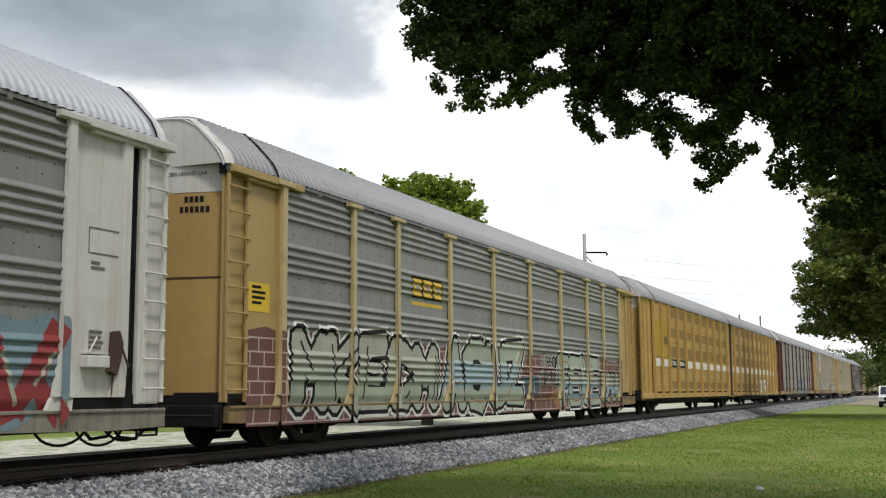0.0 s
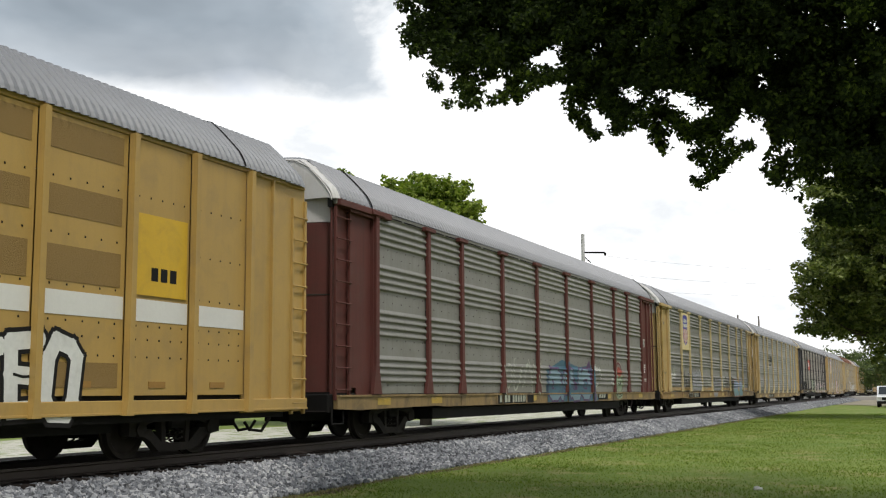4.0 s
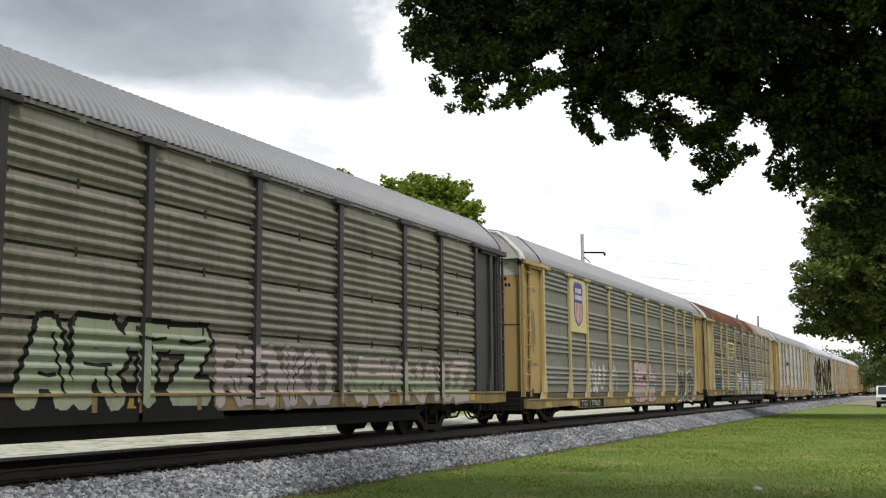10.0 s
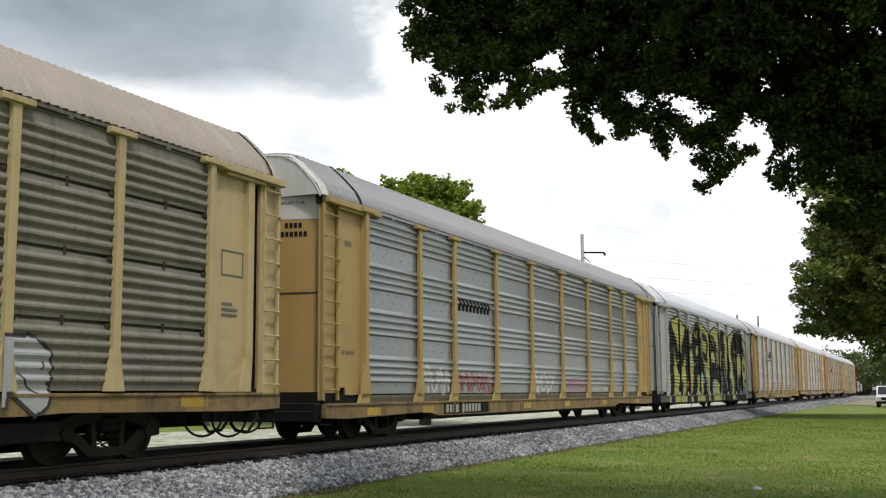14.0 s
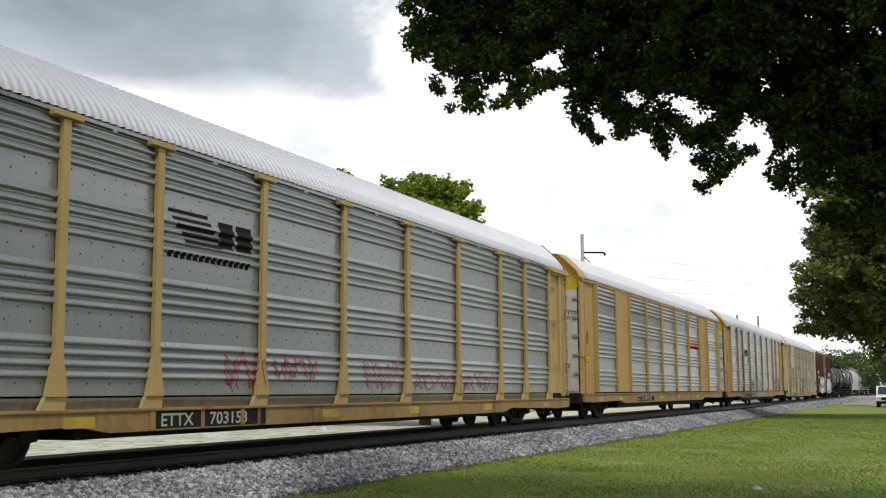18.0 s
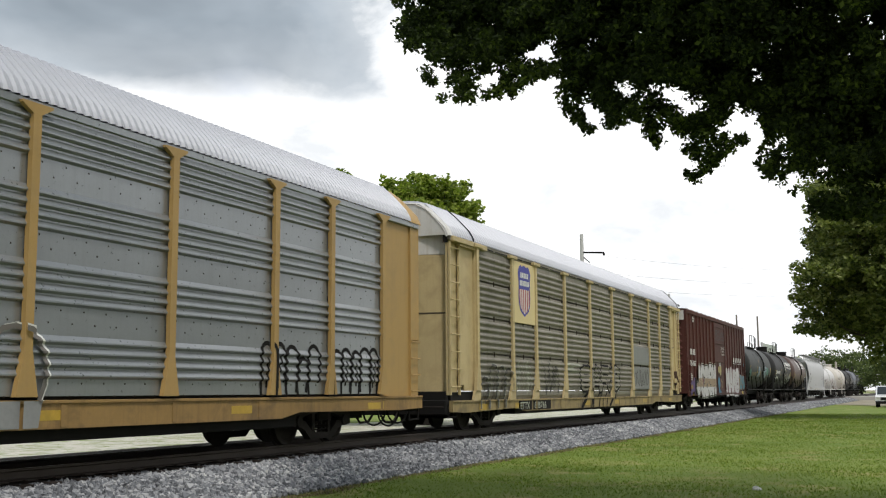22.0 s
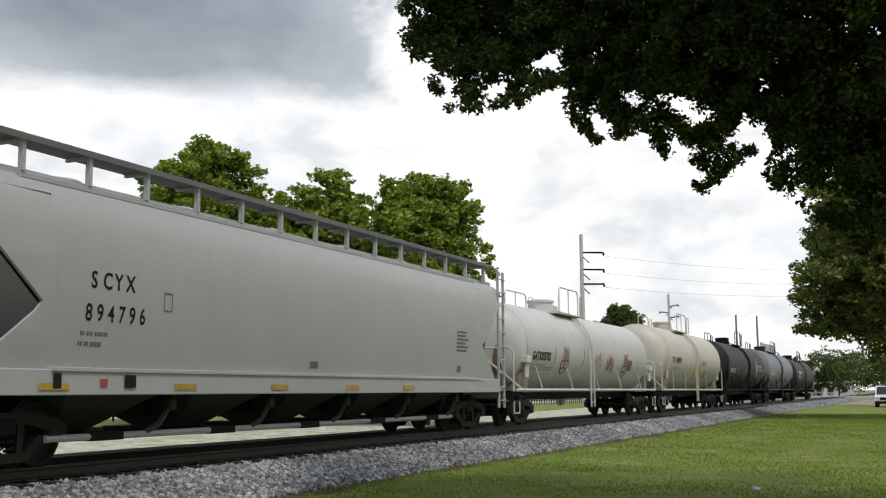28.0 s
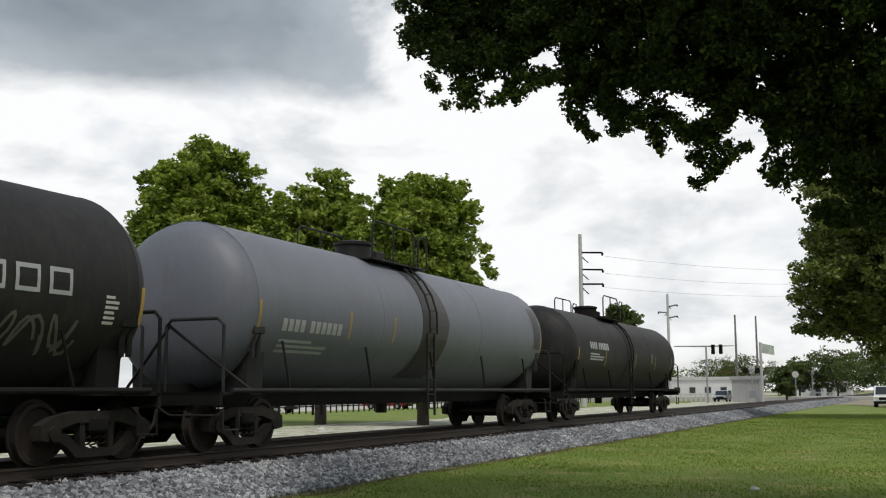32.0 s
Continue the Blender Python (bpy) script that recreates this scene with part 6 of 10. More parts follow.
paint(car, "graffiti", BOARD, throw_up(18.0, 24.6, 0.72, 1.75, 7, M_ROSE, S_GREY, 75, 0.045, second=M_SAGE, weight=0.28), "weathered rose and green graffiti letters")
paint(car, "graffiti", RIB, scribble(0.75, 1.15, 1.8, 4.2, G_WHITE, 78, 0.05, 1) + scribble(0.8, 1.4, 1.9, 2.7, G_SILVER, 79, 0.06, 2), "white spray tags on the black end bay")
paint(car, "warning_label", RIB, [(S_YELLOW, [rect(0.85, 1.4, 1.32, 1.52)])], "yellow warning label")
sill_marks(car, 4.9, side=BOARD, code="TTGX", number="990974", z=0.75)

# H
M_PALEPINK = surface("thin_pale_pink_spray", (0.40, 0.31, 0.33), 0.6, vary=0.15, streak=0.3, streak_col=(0.27, 0.22, 0.23))
M_TEALBAND = surface("dull_teal_spray", (0.06, 0.19, 0.24), 0.6, vary=0.2)
car = autorack("yellow autorack railcar with striped shield emblem and a pink graffiti piece", 201.4, M_YEL, M_GALV_WARM, M_ROOF, M_WHITE, M_YEL, sill=M_SILL, post_skin=M_YEL_PALE)
shield_plate(car)
paint(car, "graffiti", RIB, scribble(6.7, 8.6, 0.95, 1.85, G_WHITE, 81, 0.08, 3), "white spray tag")
paint(car, "graffiti", RIB, scribble(9.3, 10.4, 0.95, 2.0, G_SILVER, 82, 0.06, 2), "silver spray tag")
paint(car, "graffiti", RIB, throw_up(12.9, 16.5, 0.5, 1.5, 2, M_PALEPINK, M_WINE, 84, 0.05, word="SO", weight=0.5), "pale pink swollen graffiti letters", 0.004)
paint(car, "graffiti", RIB, [(M_TEALBAND, [rect(14.95, 16.35, 1.18, 1.38)])], "teal sprayed band", 0.018)
paint(car, "graffiti", RIB, throw_up(12.95, 16.5, 1.36, 2.16, 4, M_PALEPINK, M_WINE, 83, 0.055, word="CPEL", weight=0.40), "pale pink graffiti letters with wine red outline", 0.021)
paint(car, "graffiti", RIB, throw_up(20.7, 24.6, 0.5, 1.9, 4, M_SOOT, G_WHITE, 85, 0.045, inner=G_SILVER, word="ONKD", weight=0.36), "black graffiti letters outlined in white")
paint(car, "graffiti", RIB, scribble(0.75, 1.3, 2.2, 3.4, S_GREY, 86, 0.03, 2), "thin dark spray tag")
notices(car), sill_marks(car, 5.6, code="TTGX", number="979603"), end_lettering(car)

# I: cream frame, rusted roof, boarded panels
car = autorack("cream autorack railcar with brown boarded panels and a badly rusted roof", 229.99, M_YEL_PALE, M_GALV_DARK, M_ROOF_RUST, M_WHITE, M_YEL_PALE, style="board", sill=M_SILL)
paint(car, "emblem_panel", BOARD, [(S_PANEL, [rect(6.55, 9.12, 2.86, 3.76)]), (S_GREY, [rect(7.0 + 0.58 * i, 7.52 + 0.58 * i, 3.2, 3.6) for i in range(3)] + [rect(7.0, 8.68, 3.0, 3.1)]),
                                     (S_PANEL, [rect(7.14 + 0.58 * i, 7.38 + 0.58 * i, 3.32, 3.48) for i in range(3)])], "cream panel with grey block lettering")
paint(car, "graffiti", BOARD, [(G_SILVER, letters("ZOLO", 6.75, 0.98, 0.42, 0.0, -0.012, 0.95) + letters("2015", 7.6, 0.78, 0.16, 0.0, -0.01))] + scribble(6.7, 8.0, 1.85, 2.2, G_SILVER, 92, 0.04, 3), "silver spray tags")
paint(car, "graffiti", BOARD, throw_up(9.3, 14.4, 0.72, 2.2, 4, G_SILVER, G_BLACK, 93, 0.05, word="TEN", weight=0.42) + throw_up(14.9, 21.6, 0.72, 1.75, 6, G_SILVER, M_SOOT, 94, 0.05, word="ENEHER", weight=0.40), "large silver graffiti letters")
paint(car, "graffiti", BOARD, [(M_DULLBLUE, [rect(1.9, 4.35, 1.0, 1.7)])], "dull blue sprayed patch")
paint(car, "notice", RIB, [(S_GREY, stroke([(25.5, 2.9), (26.1, 2.9), (26.1, 3.3), (25.5, 3.3), (25.5, 2.9)], 0.03))] + small_lines(25.5, 2.4, 0.5, 3, 0.05, S_GREY), "stencilled notice box")
sill_marks(car, 5.5, side=BOARD, code="TTCX", number="603533", z=0.75), end_lettering(car, S_GREY)

# J
car = autorack("yellow autorack railcar with clean grey ribbed panels and small tags", 258.6, M_YEL, M_GALV_BRIGHT, M_ROOF, M_WHITE, M_YEL_B, sill=M_SILL)
paint(car, "emblem", RIB, char_bars(6.75, 2.95, (9,), 0.28, G_BLACK, 0.86), "black bars of lettering")
paint(car, "graffiti", RIB, scribble(4.6, 6.2, 0.95, 1.55, G_WHITE, 101, 0.05, 4), "white spray tag")
paint(car, "graffiti", RIB, scribble(6.6, 9.0, 0.98, 1.4, G_RED, 102, 0.05, 6), "dark red spray tag")
paint(car, "graffiti", RIB, scribble(12.4, 14.2, 0.95, 1.5, G_WHITE, 103, 0.07, 3), "white spray tag")
paint(car, "graffiti", RIB, scribble(15.4, 17.6, 1.0, 1.35, G_PINK, 104, 0.05, 5) + scribble(18.2, 20.6, 1.0, 1.4, G_WHITE, 105, 0.04, 5), "faded pink and white tags")
notices(car), sill_marks(car, 5.9), end_lettering(car)

# K: the great yellow and black piece
car = autorack("white autorack railcar covered by a huge black and yellow graffiti piece", 287.26, M_DULLWHITE, M_GALV_BRIGHT, M_ROOF_LIGHT, M_WHITE, M_DULLWHITE, sill=M_SOOT, length=26.9)
rng = random.Random(111)
edge = [(1.95, 3.2), (2.8, 4.1), (4.3, 4.35), (5.5, 4.0), (6.45, 3.95), (7.2, 3.7), (8.25, 4.15), (9.5, 4.42), (10.6, 4.2), (11.8, 4.0), (12.7, 4.05), (13.7, 4.32), (14.8, 4.22), (16.6, 4.2), (18.4, 4.02), (19.6, 4.3), (21.0, 4.5), (22.7, 4.46), (24.0, 4.3), (24.7, 3.7), (24.95, 2.6)]
field = [[(p[0], 0.46), (q[0], 0.46), q, p] for p, q in zip(edge, edge[1:])]
for x in DEFAULT_POSTS[1:-1]:
    h = float(np.interp(x, [p[0] for p in edge], [p[1] for p in edge])) - 0.05
    # black wrap: sprayed paint, plus painted shading lines where the piece is yellow
    part("painted_post", Build().prism([(-0.196, 0.78), (0.196, 0.94), (0.196, 0.96), (0.079, 1.54), (0.079, h), (-0.079, h), (-0.079, 1.54), (-0.196, 0.96)], -0.0765, 0.0), G_BLACK, car, "post in black spray paint, its sides also standing for shade", at=pose(x, -1.52, 0))
rim = fat([edge], 0.17) + fat([[(24.95, 2.6), (24.75, 1.9), (24.95, 1.2), (24.85, 0.5)]], 0.14)
black = fat(bones("M", 2.6, 6.3, 0.55, 3.6, rng, 0.2), 0.85)
black += fat([[(7.9, 0.75), (8.35, 2.0), (8.0, 3.3), (8.8, 3.75), (9.6, 3.1), (10.3, 2.0), (11.0, 0.8)], [(8.4, 2.35), (9.5, 2.2)]], 1.1) + fat([[(10.4, 3.75), (11.4, 3.6)], [(10.5, 2.75), (11.3, 2.6), (11.55, 3.3)]], 0.42)
black += fat([[(12.5, 0.8), (12.6, 2.2), (12.55, 3.5), (13.6, 3.35), (14.2, 2.9), (14.0, 2.2), (12.8, 1.95)], [(13.9, 2.05), (15.2, 1.75), (15.7, 0.9)], [(12.9, 2.1), (14.6, 1.9)]], 0.98)
black += fat([[(15.6, 3.65), (16.1, 2.4), (16.8, 1.0), (18.7, 0.85)], [(16.4, 3.75), (16.6, 2.2), (17.1, 1.2)], [(18.2, 2.2), (18.0, 1.3), (18.8, 1.0)]], 1.15)
black += fat([[(23.4, 3.75), (21.8, 4.0), (20.4, 3.85), (19.7, 3.2), (20.3, 2.1), (20.6, 1.0), (22.6, 0.75), (24.2, 0.7)], [(19.6, 3.3), (22.4, 3.4), (23.6, 3.3)], [(20.7, 1.55), (22.6, 1.4)]], 0.98)
black += [q for r in ((4.6, 1.1, 0.5), (13.3, 2.95, 0.0), (7.2, 3.05, 0.25), (23.9, 2.3, 0.35), (24.2, 1.5, 0.28), (17.9, 2.6, 0.3)) if r[2] for q in fan(bubble(r[0], r[1], r[2] * 2, r[2] * 1.5, rng, 12))]
counters = fan(bubble(13.25, 2.72, 0.95, 0.62, rng, 14)) + fan(bubble(13.7, 1.15, 1.3, 0.85, rng, 14)) + fan(bubble(9.5, 1.45, 1.2, 0.9, rng, 14)) + fan(bubble(21.9, 2.55, 1.9, 1.0, rng, 14)) + fan(bubble(8.75, 2.95, 0.55, 0.5, rng, 10))
flash = [(9.75, 3.35), (10.6, 2.2), (11.3, 0.95)], [(12.45, 3.0), (12.65, 2.35)], [(14.2, 3.3), (14.4, 2.8), (14.1, 2.25)], [(14.9, 1.95), (15.8, 1.6), (16.2, 0.6)], [(16.6, 2.7), (17.0, 1.55), (17.5, 1.3)], [(18.4, 2.4), (18.0, 1.75)], [(20.8, 2.0), (20.85, 1.1)], [(18.9, 1.5), (19.5, 0.6)], [(6.9, 2.9), (7.1, 2.3), (6.5, 1.9)], [(8.5, 1.7), (8.8, 0.6)], [(13.2, 1.55), (13.5, 0.6)], [(23.6, 2.2), (24.2, 1.3), (24.4, 0.6)]
lines = [(8.1, 3.85), (8.6, 3.55), (8.9, 3.9)], [(12.9, 3.75), (13.4, 3.3), (13.5, 3.9)], [(20.2, 3.3), (21.0, 3.05), (22.3, 3.15)], [(20.6, 2.95), (21.4, 2.75)], [(22.5, 2.95), (23.1, 3.3), (23.0, 2.7), (23.7, 3.1), (23.3, 2.4), (24.3, 2.5)], [(23.8, 2.0), (24.4, 2.2), (24.5, 1.5)], [(21.5, 2.0), (21.9, 1.75), (22.4, 1.95)], [(15.6, 2.95), (16.2, 3.1)], [(7.4, 2.2), (8.2, 2.3)], [(3.2, 2.9), (3.6, 2.2), (4.2, 2.4)], [(17.4, 1.2), (17.9, 1.05), (18.5, 1.25)]
haze = scribble(12.6, 13.4, 1.0, 1.4, G_BLUE, 112, 0.07, 2)[0][1] + scribble(22.2, 24.4, 0.75, 1.1, G_BLUE, 113, 0.09, 4)[0][1] + [[(9.9, 1.7), (10.3, 1.3), (10.45, 1.4), (10.1, 1.9)], [(14.9, 0.7), (15.3, 0.95), (15.2, 0.6)]]
paint(car, "graffiti", RIB, [(G_BLACK, rim), (G_OLIVE, field), (G_BLACK, black), (G_OLIVE, counters), (G_OLIVE, [q for p in lines for q in stroke(p, 0.075)]), (G_WHITE, [q for p in flash for q in stroke(p, 0.075)]), (G_BLUE, haze), (G_ORANGE, [[(5.95, 1.2), (6.2, 1.05), (6.35, 1.35), (6.1, 1.5)]])], "huge black letters on sulphur yellow with white flashes")
paint(car, "notice", RIB, [(S_GREY, stroke([(25.5, 2.9), (26.1, 2.9), (26.1, 3.2), (25.5, 3.2), (25.5, 2.9)], 0.02))] + small_lines(25.5, 2.4, 0.4, 4, 0.04, S_GREY), "stencilled notice box")
sill_marks(car, 6.9, code="WRWK", number="300037")

# L
car = autorack("yellow autorack railcar with bright ribbed panels and a black bar emblem", 315.83, M_YEL, M_GALV_BRIGHT, M_ROOF_LIGHT, M_WHITE, M_YEL_B, length=27.0, sill=M_SILL_B)
bar_emblem(car, 6.7, 3.15, 2.25, G_BLACK)
paint(car, "graffiti", RIB, scribble(8.2, 9.4, 1.05, 1.6, G_RED, 121, 0.03, 3) + scribble(9.7, 11.2, 1.2, 1.6, G_RED, 122, 0.03, 4), "thin red spray tags")
paint(car, "graffiti", RIB, scribble(13.0, 14.6, 0.98, 1.6, G_RED, 123, 0.03, 4) + scribble(15.4, 20.4, 1.0, 1.4, G_RED, 124, 0.03, 8), "thin red spray tags")
notices(car), sill_marks(car, 6.6, code="ETTX", number="703153"), end_lettering(car)

# M: smooth yellow bays, yellow and white ends
M_POSTS = (1.78, 4.45, 6.45, 9.25, 12.1, 15.0, 17.95, 20.75, 22.95, 25.9)
car = autorack("golden yellow autorack railcar with smooth bays and pale ribbed panels", 344.39, M_YEL_B, M_GALV_NEW, M_ROOF_LIGHT, M_CAPYEL, M_WHITE, posts=M_POSTS, flare=False, caps=False, closed=(1, 7), ladder=False, door_low=M_WHITE, rail_skin=M_YEL_B, length=27.05, flat_door=True, hood=M_YEL_B, sill=M_SILL_B)
paint(car, "emblem", Side("triple", M_POSTS), [(G_ORANGE, [rect(18.05, 20.6, 3.12, 3.22), rect(18.2, 20.65, 3.27, 3.36)]), (G_BLACK, [rect(18.05, 20.6, 3.0, 3.09)])], "orange and black stripes emblem")
sill_marks(car, 7.6, code="CTTX", number="691993", z=0.62), notices(car, True), flat_door_lettering(car, "CTTX", "691993")

# N
car = autorack("golden yellow autorack railcar with bright ribbed panels and dark sketch tags", 373.1, M_YEL_B, M_GALV_BRIGHT, M_ROOF_LIGHT, M_CAPYEL, M_WHITE, ladder=False, caps="gusset", length=27.05, flat_door=True, hood=M_YEL_B, sill=M_SILL_B)
paint(car, "emblem", RIB, [(G_BLACK, stroke([(7.25, 2.95), (7.1, 2.95), (7.1, 3.65), (7.25, 3.65)], 0.07) + stroke([(8.6, 2.95), (8.75, 2.95), (8.75, 3.65), (8.6, 3.65)], 0.07) + [rect(7.3 + 0.42 * i, 7.66 + 0.42 * i, 3.14, 3.5) for i in range(3)]
                            + [rect(7.25 + a, 7.33 + a, 2.78, 2.88) for a in (0, 0.12, 1.1, 1.22)])], "dark bracketed block emblem")
FLAT_SILL = Side(sill_top=0.90)
M_HAZEGREY = surface("grey_overspray", (0.25, 0.255, 0.26), 0.6, 0.1, vary=0.2)
paint(car, "graffiti", FLAT_SILL, [(M_HAZEGREY, [[(11.28, 0.55), (15.3, 0.55), (15.35, 0.89), (11.25, 0.89)]])], "grey overspray on the sill", 0.03)
paint(car, "graffiti", FLAT_SILL, arches(11.3, 15.3, 0.56, 1.88, 4, 131, S_GREY, G_WHITE, 0.07), "hollow graffiti letters outlined in grey and white", 0.04)
paint(car, "graffiti", FLAT_SILL, arches(20.5, 22.45, 0.95, 1.87, 5, 134, G_BLACK, None, 0.075), "black spray tag of tall strokes")
paint(car, "graffiti", FLAT_SILL, arches(22.95, 24.9, 0.95, 1.85, 5, 135, G_BLACK, None, 0.075), "black spray tag of tall strokes")
paint(car, "graffiti", RIB, [(M_WINE, [q for p in bones("A", 0.45, 0.68, 1.45, 1.72, random.Random(5)) + bones("D", 0.66, 0.9, 1.35, 1.62, random.Random(6)) + bones("L", 0.88, 1.05, 1.4, 1.7, random.Random(7)) + bones("O", 1.08, 1.3, 1.5, 1.75, random.Random(8)) + bones("S", 0.98, 1.35, 0.9, 1.35, random.Random(9)) for q in stroke(p, 0.03)])], "thin dark red spray tag")
paint(car, "graffiti", RIB, scribble(9.95, 10.85, 1.0, 1.7, S_GREY, 132, 0.035, 4), "dark spray tag")
notices(car, True), sill_marks(car, 7.0, code="ETTX", number="715905", z=0.62), flat_door_lettering(car, "ETTX", "715905")

# O: cream frame, boarded panels, shield
car = autorack("cream autorack railcar with grey boarded panels and striped shield emblem", 401.69, M_YEL_PALE, M_GALV_DARK, M_ROOF_LIGHT, M_WHITE, M_YEL_PALE, style="board", sill=M_SILL_C, brake=True, sills=(0.44, 0.77))
shield_plate(car, BOARD)
LOW_BOARD = Side("board", sill_top=0.77)
M_TANGREY = surface("faded_dark_grey_spray", (0.05, 0.047, 0.042), 0.75, vary=0.25)
paint(car, "graffiti", LOW_BOARD, arches(1.9, 4.3, 0.56, 1.68, 4, 141, M_TANGREY, G_PALE, 0.06), "hollow faded graffiti letters", 0.06)
paint(car, "graffiti", LOW_BOARD, scribble(4.6, 6.1, 1.0, 1.75, G_PALE, 142, 0.04, 4), "faded pale spray tag")
paint(car, "graffiti", LOW_BOARD, scribble(7.2, 8.6, 1.0, 1.8, M_TANGREY, 144, 0.07, 3), "faded dark spray tag")
# no tag: daylight through the panel's holes, painted as pale dashes
paint(car, "graffiti", LOW_BOARD, small_lines(9.45, 1.84, 1.55, 8, 0.022, G_PALE, 145), "pale dashes painted for daylight through the perforations", 0.006)
paint(car, "graffiti", LOW_BOARD, throw_up(11.0, 15.95, 0.96, 1.86, 4, M_GALV_DARK, G_BLACK, 143, 0.075, word="SARS", weight=0.26), "hollow graffiti letters with heavy black outline", 0.012)
paint(car, "graffiti", LOW_BOARD, [(G_BLACK, [q for xa, xb, w in ((11.0, 11.9, 0.16), (12.1, 12.55, 0.16), (13.1, 13.25, 0.09), (13.55, 13.6, 0.09), (14.05, 14.25, 0.09), (14.5, 15.3, 0.14)) for q in stroke([(xa, 0.47), ((xa + xb) / 2, 0.7), (xb, 0.96)], w)])], "black sprayed feet running over the sill", 0.02)
part("new_board", Build().sweep_x([(0.0, 1.05), (-0.012, 1.06), (-0.012, 1.90), (0.0, 1.91)], 0.0, 2.7).sweep_x([(0.0, 2.0), (-0.012, 2.01), (-0.012, 2.70), (0.0, 2.71)], 0.0, 2.7), M_GALV, car, "cleaner grey boards let into the side", at=pose(18.05, -1.545, 0))
paint(car, "graffiti", Side(flat=-1.558), scribble(18.1, 20.6, 1.15, 1.75, M_TANGREY, 146, 0.035, 5), "thin dark spray tags")
paint(car, "notice", RIB, [(S_GREY, stroke([(25.5, 2.9), (26.1, 2.9), (26.1, 3.3), (25.5, 3.3), (25.5, 2.9)], 0.03))], "stencilled notice box")
sill_marks(car, 5.0, side=LOW_BOARD, code="ETTX", number="853766", z=0.50)
scatter_stones("distant_ballast_stones", 16000, (85, 175), [(TRACK_Y - 2.7, GRASS_Z + 0.02), (TRACK_Y - 2.0, -0.40), (TRACK_Y - 1.45, -0.24), (TRACK_Y - 1.1, -0.22)], 0.07, 8, M_STONE, "loose grey ballast far along the line")
scatter_stones("ballast_stones", 42000, (4, 90), [(TRACK_Y - 2.7, GRASS_Z + 0.02), (TRACK_Y - 2.0, -0.40), (TRACK_Y - 1.45, -0.24), (TRACK_Y - 1.1, -0.22)], 0.045, 7, M_STONE, "loose grey crushed-stone ballast")
# ---- boxcar ----
M_OXIDE = surface("oxide_red_paint", (0.070, 0.019, 0.014), 0.65, vary=0.18, streak=0.35, streak_col=(0.045, 0.016, 0.012), dirt=0.30, dirt_col=(0.09, 0.038, 0.03), spec=0.35)


M_CHALKWHITE = surface("chalky_white_spray", (0.50, 0.49, 0.50), 0.7, vary=0.18, streak=0.45, streak_col=(0.36, 0.32, 0.32), dirt=0.3, dirt_col=(0.3, 0.26, 0.26))
M_OLDGOLD = surface("dull_gold_spray", (0.24, 0.15, 0.04), 0.7, vary=0.25)
M_STRAW = surface("straw_yellow_spray", (0.42, 0.36, 0.16), 0.7, vary=0.2, dirt=0.3, dirt_col=(0.25, 0.2, 0.1))
M_SKYBLUE = surface("faded_sky_blue_spray", (0.06, 0.20, 0.33), 0.7, vary=0.25, streak=0.4, streak_col=(0.05, 0.11, 0.16))


